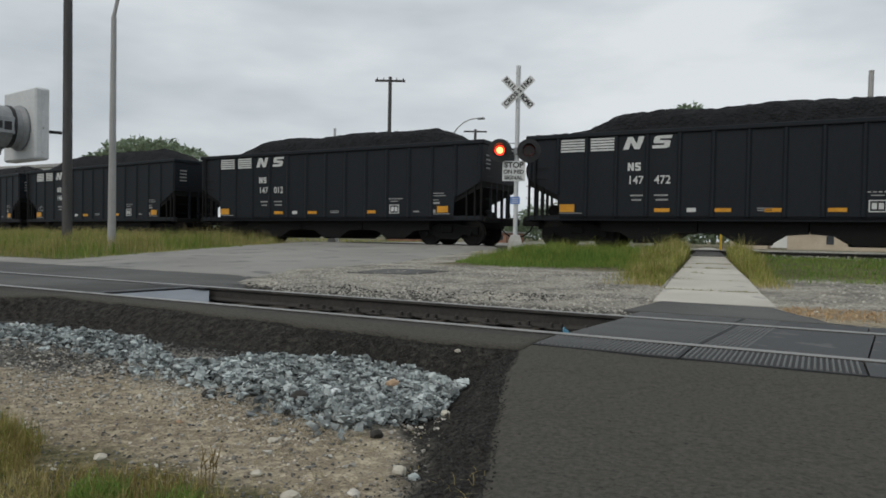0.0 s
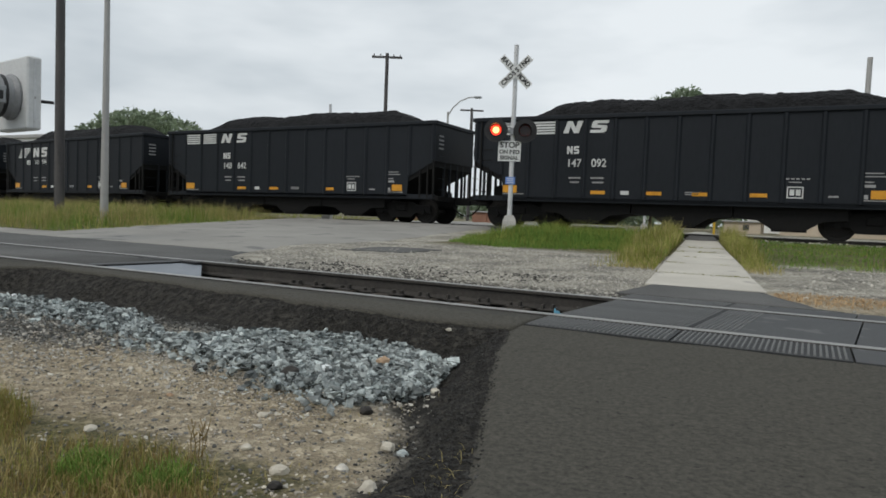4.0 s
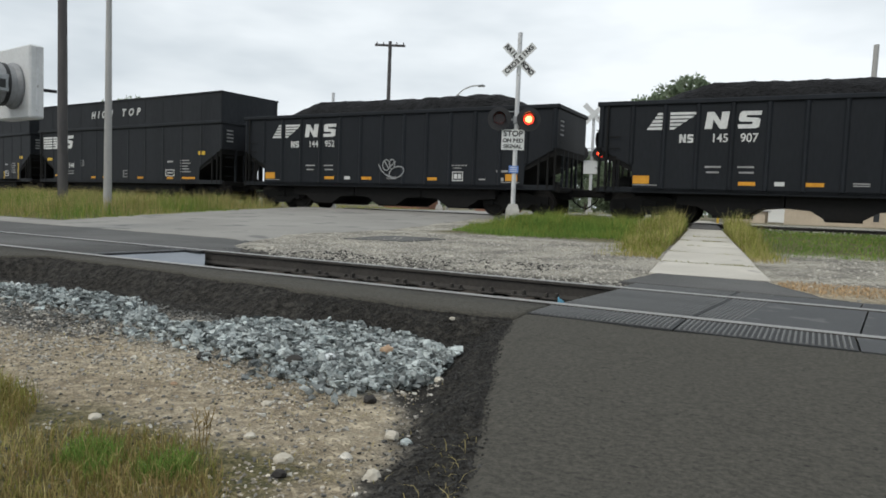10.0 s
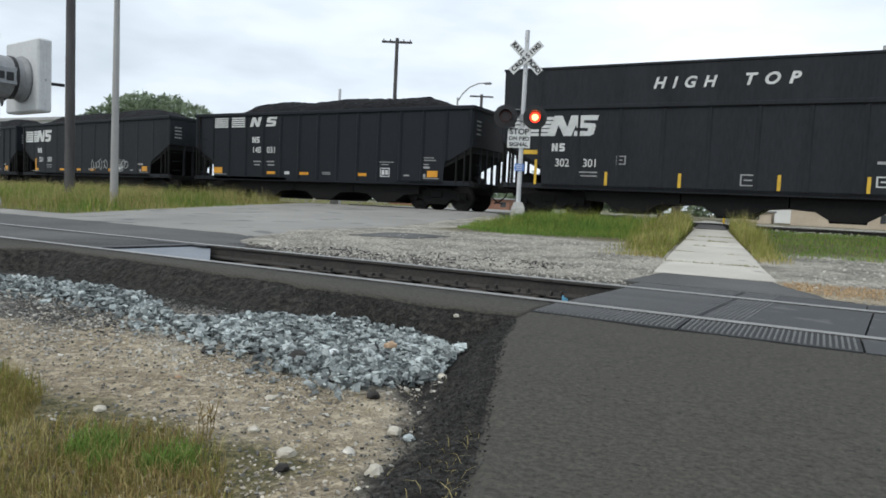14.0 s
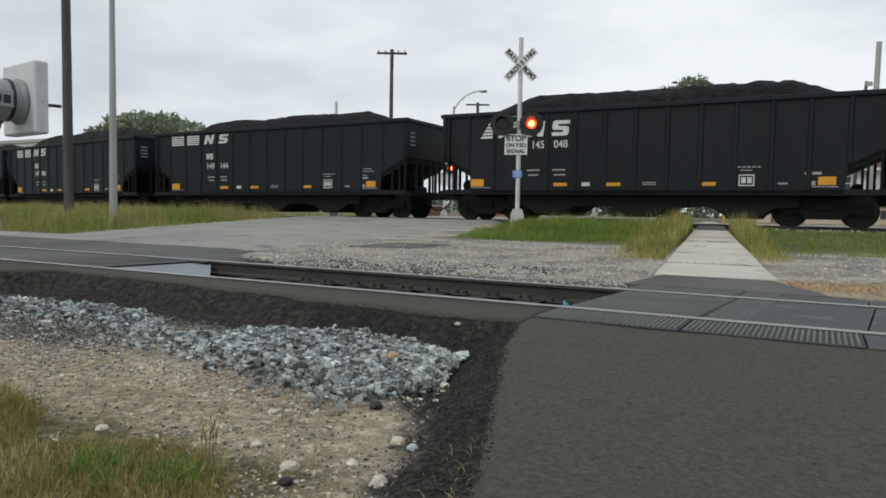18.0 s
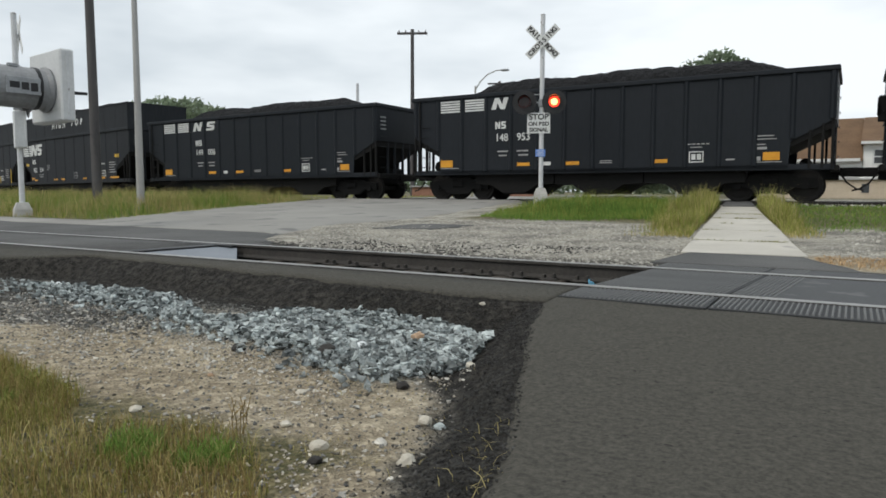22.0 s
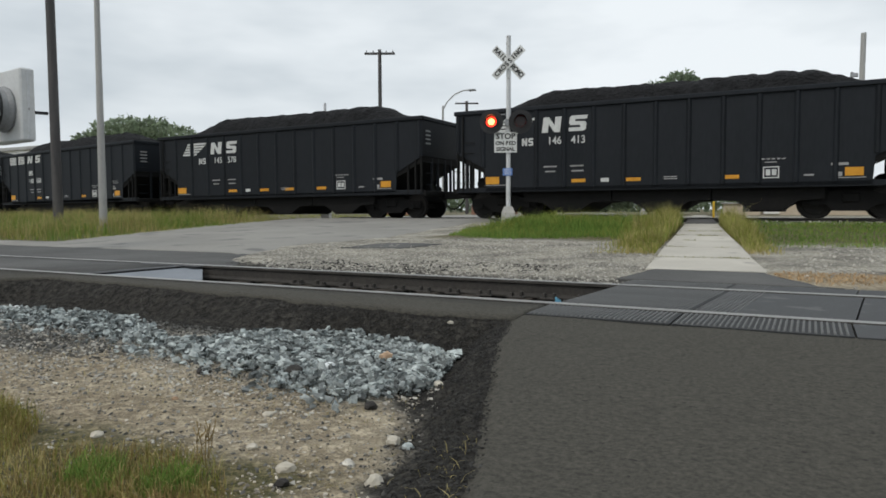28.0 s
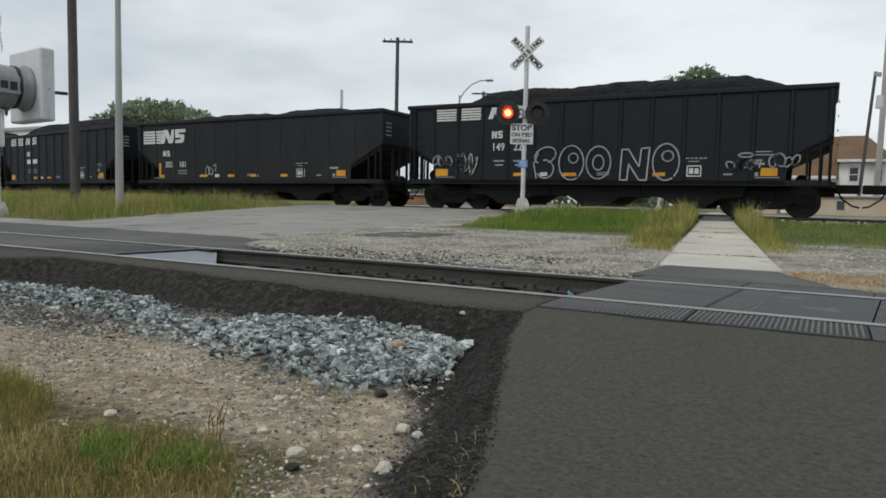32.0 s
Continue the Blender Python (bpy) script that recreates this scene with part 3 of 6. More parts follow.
def bent_rail(off, x0, x1, parent):
    """A rail of the far track, drawn along its centre line."""
    bm = bmesh.new()
    rings = []
    for x in [x0, -150.0, -100.0] + [-60.0 + 2.0 * k for k in range(27)] + [x1]:
        rings.append([bm.verts.new((x, line_y(x) + off + py, line_z(x) + pz)) for py, pz in RAIL])
    n = len(RAIL)
    for a, b in zip(rings, rings[1:]):
        for k in range(n):
            f = bm.faces.new((a[k], a[(k + 1) % n], b[(k + 1) % n], b[k]))
            f.material_index = 1 if 6 <= k <= 8 else 0
    bm.faces.new(rings[0])
    bm.faces.new(rings[-1])
    bmesh.ops.recalc_face_normals(bm, faces=bm.faces)
    return part("rail", bm, [M_RAILSIDE, M_RAILTOP], parent, "worn steel rail with a bright running surface")


def track(name, y0, y1, z, x0, x1, tie0, tie1, label, bent=False):
    t = tagged(thing(name, pose(0, 0, 0), label, "railway track"), kind="structure")
    if bent:
        bent_rail(-0.7525, x0, x1, t)
        bent_rail(0.7525, x0, x1, t)
    else:
        rail(y0, z, x0, x1, t)
        rail(y1, z, x0, x1, t)
    rng = random.Random(5)
    me = None
    x = tie0
    while x < tie1:
        if me is None:
            tie = part("tie", box(-0.115, 0.115, -1.3, 1.3, -0.17, 0, 0.012), M_TIE, t)
            me = tie.data
        else:
            tie = new("tie", me)
            tie.parent = t
        tie.location = (x + rng.uniform(-0.02, 0.02), (line_y(x) if bent else (y0 + y1) / 2) + rng.uniform(-0.04, 0.04), (line_z(x) if bent else z) - 0.172)
        tie.rotation_euler = (0, 0, rng.uniform(-0.02, 0.02))
        x += 0.53
    return t


near_track = track("near_track", NEAR_Y0, NEAR_Y1, 0.0, -70, 40, -6.2, -1.6, "near railway track sunk in asphalt, rusty webs and worn heads")
far_track = track("far_track", FAR_Y - 0.7525, FAR_Y + 0.7525, FAR_Z, -260, 120, -40, 22, "far railway track that carries the coal train", True)

# spikes and plates by the near rail where it is bare
rng = random.Random(11)
for i in range(11):
    x = -5.3 + i * 0.345
    for yy in (NEAR_Y0 + 0.10, NEAR_Y1 - 0.10):
        bm = box(-0.09, 0.09, -0.05, 0.05, -0.172, -0.155, 0.004)
        for sx in (-0.05, 0.05):
            box(sx - 0.012, sx + 0.012, -0.03, 0.03, -0.155, -0.115 + rng.uniform(-0.01, 0.01), 0.004, bm)
        tp = part("tie_plate", bm, M_RAILSIDE, near_track)
        tp.location = (x + rng.uniform(-0.02, 0.02), yy, 0.0)

# asphalt between the rails in the road, and rubber panels in the footway
strip("crossing_infill", lambda y: -60, lambda y: interp(y, (5.05, 6.41), (-7.36, -7.26)), 5.06, 6.41, 4, 40, lambda x, y: -0.012, 0.18, M_ASPHALT, "grey asphalt between the rails in the road", "crossing panel")
w_bm = solid([(-7.30, 5.07, -0.03), (-7.20, 6.40, -0.03), (-6.86, 6.40, -0.045), (-5.45, 5.07, -0.12), (-7.30, 5.07, -0.19), (-7.20, 6.40, -0.19), (-6.86, 6.40, -0.19), (-5.45, 5.07, -0.19)],
             [(0, 3, 2, 1), (4, 5, 6, 7), (0, 4, 7, 3), (3, 7, 6, 2), (2, 6, 5, 1), (1, 5, 4, 0)])
bmesh.ops.recalc_face_normals(w_bm, faces=w_bm.faces)
# the open gap beside the deflector, its darkness drawn as a solid black filler
tagged(link("crossing_gap", solid([(-7.355, 5.07, -0.008), (-7.255, 6.40, -0.008), (-7.11, 6.40, -0.012), (-7.21, 5.07, -0.012), (-7.355, 5.07, -0.15), (-7.255, 6.40, -0.15), (-7.11, 6.40, -0.15), (-7.21, 5.07, -0.15)],
                                  [(0, 3, 2, 1), (4, 5, 6, 7), (0, 4, 7, 3), (3, 7, 6, 2), (2, 6, 5, 1), (1, 5, 4, 0)]), M_HOOD), "black filler drawn as the dark gap at the end of the asphalt", "rubber strip")
# shade of the flangeway along the far rail, added as a thin black strip
tagged(link("flangeway_strip", box(-7.95, -6.86, 6.31, 6.405, -0.03, -0.006, 0.003), M_HOOD), "black strip painted as the shade in the flangeway along the far rail", "rubber strip")
tagged(link("crossing_deflector", w_bm, M_WEDGE), "pale sloped deflector plate at the end of the crossing", "deflector plate")


def rubber_panel(x0, x1, y0, y1, ribbed, skew=0.0):
    w, d = x1 - x0 - 0.012, y1 - y0
    p = part("crossing_panel", solid([(0, 0, -0.16), (w, 0, -0.16), (w + skew, d, -0.16), (skew, d, -0.16), (0, 0, -0.008), (w, 0, -0.008), (w + skew, d, -0.008), (skew, d, -0.008)],
                       [(3, 2, 1, 0), (4, 5, 6, 7), (0, 1, 5, 4), (1, 2, 6, 5), (2, 3, 7, 6), (3, 0, 4, 7)]), M_RUBBER_RIBBED if ribbed > 0.5 else M_RUBBER, footway_crossing, "black ribbed rubber panel" if ribbed else "black worn rubber panel")
    p.location = (x0, y0, -0.004)
    if ribbed:
        n = int(w * ribbed / 0.032)
        for i in range(n):
            a = 0.012 + i * 0.032
            me = RIBS.get(round(d, 2))
            if me is None:
                bm = solid([(0, 0.03, 0), (0.015, 0.03, 0), (0.015 + skew * 0.9, d - 0.03, 0), (skew * 0.9, d - 0.03, 0), (0.004, 0.034, 0.009), (0.011, 0.034, 0.009), (0.011 + skew * 0.9, d - 0.034, 0.009), (0.004 + skew * 0.9, d - 0.034, 0.009)],
                           [(4, 5, 6, 7), (0, 1, 5, 4), (1, 2, 6, 5), (2, 3, 7, 6), (3, 0, 4, 7)])
                rb = part("rib", bm, M_RIB, p)
                RIBS[round(d, 2)] = rb.data
            else:
                rb = new("rib", me)
                rb.parent = p
            rb.location = (a, 0, -0.0085)
    return p


RIBS = {}
footway_crossing = tagged(thing("footway_crossing", pose(0, 0, 0), "footway crossing of black rubber panels between the rails", "crossing"), kind="structure")
for x0, x1, rb in ((-1.69, -0.73, 1.0), (-0.73, 0.26, 0.3), (0.26, 1.5, 0.0), (1.5, 2.74, 0.0)):
    rubber_panel(x0, x1, 4.42, 4.925, 1.0 if x0 < 0.2 else 0.0, 0.0)
    rubber_panel(x0 + 0.03, x1 + 0.03, 5.055, 6.42, rb, 0.12)
    rubber_panel(x0 + 0.1, x1 + 0.1, 6.545, 7.02, rb, 0.05)
strip("pavement_footway_patch", lambda y: -1.72 + 0.1 * (y - 7.0), lambda y: interp(y, (6.6, 7.1, 8.2), (1.6, 0.1, -0.42)), 7.03, 8.30, 14, 14, lambda x, y: -0.008 + 0.012 * (y - 7), 0.06, M_ASPHALT, "grey asphalt patch between the sidewalk and the track", "pavement", ragged=0.04)
strip("pavement_track_edge", lambda y: 1.5, lambda y: 30, 6.58, 7.1, 4, 20, lambda x, y: -0.015, 0.06, M_ASPHALT, "grey asphalt edge along the near rail", "pavement", ragged=0.03)

strip("road_patch", lambda y: -7.5 + 0.2 * (y - 10.4), lambda y: -6.3 + 0.2 * (y - 10.4), 10.35, 11.5, 10, 6, lambda x, y: ground_z(x, y) + 0.012, 0.03, M_ASPHALT, "dark worn asphalt patch in the gravel", "road", ragged=0.25)


# a blue plastic whisker marker in the gap beside the rubber panels
marker = thing("track_marker", pose(-1.735, 5.26, -0.16), "small blue plastic whisker marker beside the rubber panel", "marker")
mk = random.Random(19)
for k in range(16):
    a, r0 = mk.uniform(0, 6.28), mk.uniform(0.006, 0.045)
    b = tube((r0 * 0.4 * math.cos(a), r0 * 0.4 * math.sin(a), 0), (r0 * math.cos(a), r0 * math.sin(a), mk.uniform(0.13, 0.20) - 1.6 * r0), 0.016, 0.007, n=5)
    part("bristle", b, M_MARKER, marker)


# the sidewalk, slab by slab
def sidewalk():
    walk_ob = tagged(thing("sidewalk", pose(0, 0, 0), "pale concrete sidewalk between the two tracks", "sidewalk"), kind="structure")
    lx = lambda y: -1.66 - 0.115 * (y - 8.1)
    rx = lambda y: -0.43 - 0.158 * (y - 8.5)
    ys = [8.22, 9.9, 11.5, 13.0, 14.5, 16.0, 17.6, 19.4]
    for a, b in zip(ys, ys[1:]):
        zz = lambda y: ground_z(-2, y) + 0.035
        g = 0.012
        tilt = 0.006 * wob(a, b, 3)
        bm = solid([(lx(a), a + g, zz(a) - 0.12), (rx(a), a + g + 0.02, zz(a) - 0.12), (rx(b), b - g, zz(b) - 0.12), (lx(b), b - g, zz(b) - 0.12),
                    (lx(a), a + g, zz(a) + tilt), (rx(a), a + g + 0.02, zz(a) - tilt), (rx(b), b - g, zz(b) - tilt), (lx(b), b - g, zz(b) + tilt)],
                   [(3, 2, 1, 0), (4, 5, 6, 7), (0, 1, 5, 4), (1, 2, 6, 5), (2, 3, 7, 6), (3, 0, 4, 7)])
        part("paving_slab", bm, M_WALK, walk_ob)
    strip("asphalt_ramp", lx, rx, 19.42, 22.6, 6, 3, lambda x, y: interp(y, (19.4, 21.5, 22.6), (0.33, 0.40, 0.405)), 0.1, M_ASPHALT, "", "", parent=walk_ob)
    strip("far_slab", lambda y: lx(y) - 0.2, lambda y: rx(y) + 0.2, 24.6, 36, 6, 3, lambda x, y: 0.41, 0.1, M_WALK, "", "", parent=walk_ob)
    return walk_ob


sidewalk()


# ---- the coal train ----
def marks(outlines, depth=0.006):
    """Flat painted shapes on the car side (x, z outlines), a few millimetres proud."""
    bm = bmesh.new()
    for o in outlines:
        prism(o, "y", -depth, 0.0, bm)
    return bm


def bar(x0, x1, z0, z1, lean=0.0):
    return [(x0, z0), (x1, z0), (x1 + lean, z1), (x0 + lean, z1)]


def wheelset_mesh():
    bm = bmesh.new()
    for s in (-1, 1):
        y = s * 0.745
        tube((0, y - 0.065, 0), (0, y + 0.065, 0), 0.457, n=28, bm=bm)
        tube((0, y - s * 0.075, 0), (0, y - s * 0.05, 0), 0.49, n=28, bm=bm)
        tube((0, y + s * 0.05, 0), (0, y + s * 0.085, 0), 0.36, 0.34, n=24, bm=bm)
        tube((0, y + s * 0.06, 0), (0, y + s * 0.26, 0), 0.09, n=12, bm=bm)
        for k in range(3):
            a = k * 2.1
            tube((0.2 * math.cos(a), y + s * 0.08, 0.2 * math.sin(a)), (0.2 * math.cos(a), y + s * 0.095, 0.2 * math.sin(a)), 0.03, n=8, bm=bm)
    tube((0, -0.75, 0), (0, 0.75, 0), 0.085, n=12, bm=bm)
    return bm


def truck(parent, x):
    """A two-axle truck: bolster with side frames and wheelsets."""
    t = part("truck", box(-0.22, 0.22, -1.15, 1.15, 0.46, 0.72, 0.03), M_UNDER, parent, "two-axle truck with cast side frames")
    t.location = (x, 0, 0)
    for s in (-1, 1):
        o = [(-1.22, 0.40), (-1.22, 0.66), (-0.72, 0.70), (-0.42, 0.80), (0.42, 0.80), (0.72, 0.70), (1.22, 0.66), (1.22, 0.40), (0.62, 0.40), (0.40, 0.22), (-0.40, 0.22), (-0.62, 0.40)]
        part("side_frame", prism(o, "y", s * 0.95, s * 1.09), M_UNDER, t)
        for bx in (-0.89, 0.89):
            part("bearing_cap", tube((bx, s * 1.0, 0.457), (bx, s * 1.14, 0.457), 0.11, n=14), M_UNDER, t)
        sp = bmesh.new()
        for k in (-0.18, 0, 0.18):
            tube((k, s * 1.02, 0.24), (k, s * 1.02, 0.5), 0.075, n=10, bm=sp)
        part("spring_nest", sp, M_UNDER, t)
    for bx in (-0.89, 0.89):
        w = new("wheelset", WHEELS) if WHEELS else None
        w.parent = t
        w.location = (bx, 0, 0.457)
    return t


WHEELS = bpy.data.meshes.new("wheelset")
_b = wheelset_mesh()
_b.to_mesh(WHEELS)
_b.free()
WHEELS.materials.append(M_WHEEL)

RIM = 3.72     # top of the sides above the rail
SILL = 0.93


def coal_mesh(L, base, peak, seed):
    bm = bmesh.new()
    nx, ny = 150, 20
    g = []
    for i in range(nx + 1):
        x = 0.12 + (L - 0.24) * i / nx
        row = []
        for j in range(ny + 1):
            v = -1 + 2 * j / ny
            run = smooth(0.2, 3.4, x - 0.12 + 0.6 * wob(x, v, 0.8, seed)) * smooth(0.1, 2.8, L - 0.12 - x + 0.4 * wob(x, v, 0.8, seed))
            z = base + peak * run * (1 - abs(v) ** 3.0) * (0.90 + 0.14 * wob(x, seed, 0.45, 2)) + 0.07 * wob(x * 2, v * 3, 1.0, seed) + 0.045 * wob(x * 5, v * 7, 1.0, seed + 1)
            row.append(bm.verts.new((x, v * 1.46, z)))
        g.append(row)
    for i in range(nx):
        for j in range(ny):
            bm.faces.new((g[i][j], g[i + 1][j], g[i + 1][j + 1], g[i][j + 1]))
    r = bmesh.ops.extrude_edge_only(bm, edges=[e for e in bm.edges if e.is_boundary])
    for v in [q for q in r["geom"] if isinstance(q, bmesh.types.BMVert)]:
        v.co.z = base - 0.35
    bmesh.ops.recalc_face_normals(bm, faces=bm.faces)
    return bm


def hopper_car(L, high, paint, ribs, label, deep=True):
    """A hopper car with its rear end at x = 0 and z = 0 at the railhead; its sides are cut away over the trucks."""
    car = thing("hopper_car", pose(0, 0, 0), label, "hopper car", "cars of the coal train")
    rim = RIM if not high else 3.62
    cut = ((0.0, 2.28), (1.10, 1.70), (1.15, SILL)) if deep else ((0.0, 2.40), (1.44, 1.62), (1.48, SILL))
    cut_h, cut_x = cut[0][1], cut[2][0]
    edge = lambda d: interp(d, [q[0] for q in cut], [q[1] for q in cut])
    for s in (-1, 1):
        o = [(0.0, rim), (L, rim)] + [(L - ax, az) for ax, az in cut] + list(cut[::-1])
        part("side_sheet", prism(o, "y", s * 1.53, s * 1.56), paint, car)
        part("top_chord", box(-0.06, L + 0.06, s * 1.56 - 0.07, s * 1.56 + 0.07, rim - 0.14, rim, 0.02), paint, car)
        part("side_sill", box(0, L, s * 1.50 - 0.06, s * 1.50 + 0.10, SILL - 0.04, SILL + 0.13, 0.015), paint, car)
        n = ribs
        for k in range(n + 1):
            x = L * k / n + 0.1 * (1 - 2 * k / n) if deep else L * k / n
            lo = SILL + 0.1
            if x < cut_x:
                lo = max(lo, edge(x) + 0.06)
            if x > L - cut_x:
                lo = max(lo, edge(L - x) + 0.06)
            x = min(max(x, 0.05), L - 0.05)
            key = (round(lo, 2), s, rim, deep, paint.name)
            if key not in RIBMESH:
                bm = prism([(-0.085, s * 1.555), (0.085, s * 1.555), (0.03, s * (1.612 if deep else 1.582)), (-0.03, s * (1.612 if deep else 1.582))], "z", lo, rim - 0.10)
                me = bpy.data.meshes.new("side_post")
                bm.to_mesh(me)
                bm.free()
                me.materials.append(paint)
                RIBMESH[key] = me
            rb = new("side_post", RIBMESH[key])
            rb.parent = car
            rb.location = (x, 0, 0)
        for xe in (0.06, 0.28, 0.56, L - 0.62, L - 0.30, L - 0.06):
            part("end_post", box(xe - 0.035, xe + 0.035, s * 1.52 - 0.05, s * 1.52 + 0.03, SILL, edge(min(xe, L - xe)) + 0.04, 0.01), M_UNDER, car)
        lad = bmesh.new()
        for xe in (0.30, 0.72):
            box(xe - 0.02, xe + 0.02, s * 1.60, s * 1.64, SILL + 0.1, rim - 0.1 if xe < 0.5 else 1.9, bm=lad)
        for k in range(5):
            z = SILL + 0.25 + k * 0.36
            tube((0.30, s * 1.63, z), (0.72, s * 1.63, z), 0.014, n=6, bm=lad)
        part("ladder", lad, M_UNDER, car)
    for e in (0, 1):
        fx = lambda v: v if e == 0 else L - v
        x0, x1 = sorted((fx(0.0), fx(0.03)))
        part("end_sheet", box(x0, x1, -1.53, 1.53, cut_h, rim), paint, car)
        part("end_chord", box(*sorted((fx(-0.06), fx(0.10))), -1.6, 1.6, rim - 0.14, rim - 0.004, 0.015), paint, car)
        o = [(fx(0.03), cut_h + 0.08), (fx(0.03), cut_h - 0.22), (fx(2.5), cut_h - 1.42), (fx(2.5), cut_h - 1.22)]
        part("slope_sheet", prism(o, "y", -1.52, 1.52), M_UNDER, car)
        part("end_sill", box(*sorted((fx(-0.12), fx(0.12))), -1.52, 1.52, 0.84, 1.02, 0.02), M_UNDER, car)
        for yy in (-0.75, -0.28, 0.28, 0.75):
            part("end_brace", box(*sorted((fx(0.02), fx(0.10))), yy - 0.05, yy + 0.05, 0.95, cut_h + 0.02, 0.01), paint, car)
        part("coupler", box(*sorted((fx(-0.73), fx(-0.1))), -0.12, 0.12, 0.72, 0.98, 0.03), M_UNDER, car, "grimy cast steel coupler")
        hose = bmesh.new()
        pts = [(fx(-0.12), -0.45, 0.85), (fx(-0.30), -0.45, 0.55), (fx(-0.55), -0.42, 0.36), (fx(-0.73), -0.40, 0.32)]
        for a, b in zip(pts, pts[1:]):
            tube(a, b, 0.025, n=6, bm=hose)
        part("air_hose", hose, M_UNDER, car)
        for k in range(6):
            z = 1.25 + k * 0.4
            part("grab_iron", tube((fx(-0.08), -1.45, z), (fx(-0.08), -1.0, z), 0.014, n=6), paint, car)
        truck(car, fx(1.62))
    part("air_reservoir", tube((0.75, -0.95, 1.22), (0.75, 0.25, 1.22), 0.21, n=16), M_UNDER, car, "grimy black air tank under the slope sheet")
    part("brake_cylinder", tube((L - 0.8, 0.2, 1.12), (L - 0.8, 1.1, 1.12), 0.17, n=14), M_UNDER, car)
    part("brake_wheel", box(-0.20, 0.0, -1.0, -0.8, 2.2, 2.9, 0.02, tube((-0.22, -0.9, 2.6), (-0.19, -0.9, 2.6), 0.25, n=16)), M_UNDER, car)
    part("centre_sill", box(-0.1, L + 0.1, -0.18, 0.18, 0.62, 0.92, 0.02), M_UNDER, car)
    mid = L / 2
    for c in (mid - 2.9, mid + 0.1, mid + 3.1):
        o = [(c - 1.48, 0.98), (c + 1.48, 0.98), (c + 1.48, 0.57), (c + 0.85, 0.52), (c + 0.42, 0.25), (c - 0.42, 0.25), (c - 0.85, 0.52), (c - 1.48, 0.57)]
        h = part("hopper", prism(o, "y", -1.30, 1.30), M_UNDER, car)
        part("outlet_gate", box(c - 0.46, c + 0.46, -1.2, 1.2, 0.20, 0.28, 0.01), M_UNDER, h)
    if high:
        o = [(0.0, 3.60), (L, 3.60), (L + 0.02, 4.86), (-0.02, 4.86)]
        for s in (-1, 1):
            part("extension_side", prism(o, "y", s * 1.55, s * 1.59), paint, car)
            part("extension_rim", box(-0.06, L + 0.06, s * 1.57 - 0.05, s * 1.57 + 0.05, 4.78, 4.86, 0.015), paint, car)
            for k in range(ribs + 1):
                xe = min(max(L * k / ribs, 0.05), L - 0.05)
                part("extension_post", box(xe - 0.03, xe + 0.03, *sorted((s * 1.588, s * 1.5985)), 3.64, 4.79), paint, car)
        for x in (0.0, L - 0.03):
            part("extension_end", box(x, x + 0.03, -1.56, 1.56, 3.6, 4.86), paint, car)
    return car


RIBMESH = {}
HIGH_L, LONG_L = 14.1, 14.65
OFFSETS = [-8.71, -24.06, -39.26, -54.13, -69.35, -84.54, -99.67, -114.75, -129.80, -145.50, -161.29, -176.12, -191.62, -206.42,
           -221.62, -236.50, -251.37, -266.75, -282.30, -297.45, -312.48, -327.53, -342.70, -357.92, -373.14, -388.34, -403.54]
# style, first figures, last figures of each car from the head of the train
CARS = [("split", "147", "472"), ("split", "147", "012"), ("split", "146", "591"), ("split", "147", "092"), ("split", "148", "642"),
        ("slant", "145", "944"), ("split", "147", "680"), ("slant", "145", "907"), ("slant", "144", "952"), ("high", "802", "544"),
        ("high", "302", "301"), ("split", "148", "031"), ("whole", "301", "589"), ("slant", "145", "048"), ("split", "149", "144"),
        ("split", "147", "883"), ("split", "148", "953"), ("split", "149", "006"), ("high", "802", "534"), ("high", "802", "655"),
        ("slant", "146", "413"), ("slant", "145", "578"), ("split", "148", "638"), ("split", "149", "222"), ("whole", "302", "181"),
        ("split", "", ""), ("split", "", "")]
PROTO = {
    "split": hopper_car(13.7, False, M_BLUEBLACK, 14, "loaded black coal hopper car with striped white markings"),
    "slant": hopper_car(13.7, False, M_BLACK, 14, "loaded black coal hopper car with slanted white markings"),
    "whole": hopper_car(14.05, False, M_BROWNBLACK, 11, "loaded dusty black coal hopper car with a joined white emblem", False),
    "long": hopper_car(LONG_L, True, M_BROWNBLACK, 11, "tall dusty black coal car with an extended top", False),
    "high": hopper_car(HIGH_L, True, M_BROWNBLACK, 11, "tall dusty black coal car with an extended top", False),
}
COALS = {k: coal_mesh(L, b, p, i) for i, (k, L, b, p) in enumerate((("split", 13.7, 3.58, 0.86), ("slant", 13.7, 3.58, 0.82), ("whole", 14.05, 3.58, 0.62), ("high", HIGH_L, 4.62, 0.62), ("long", LONG_L, 4.40, 0.30)))}
COALMESH = {}
for k, bm in COALS.items():
    me = bpy.data.meshes.new("coal_load")
    bm.to_mesh(me)
    bm.free()
    me.materials.append(M_COAL)
    COALMESH[k] = me
FACE = -1.564


def notched_block(x, z, w, h, lean):
    """A leaning block with two notches."""
    f = w * 0.34
    return [(x, z), (x + f, z), (x + f + lean * 0.45, z + h * 0.55), (x + w - f * 0.9, z), (x + w, z), (x + w + lean, z + h), (x + w - f + lean, z + h),
            (x + w - f + lean * 0.55, z + h * 0.45), (x + f * 0.9 + lean, z + h), (x + lean, z + h)]


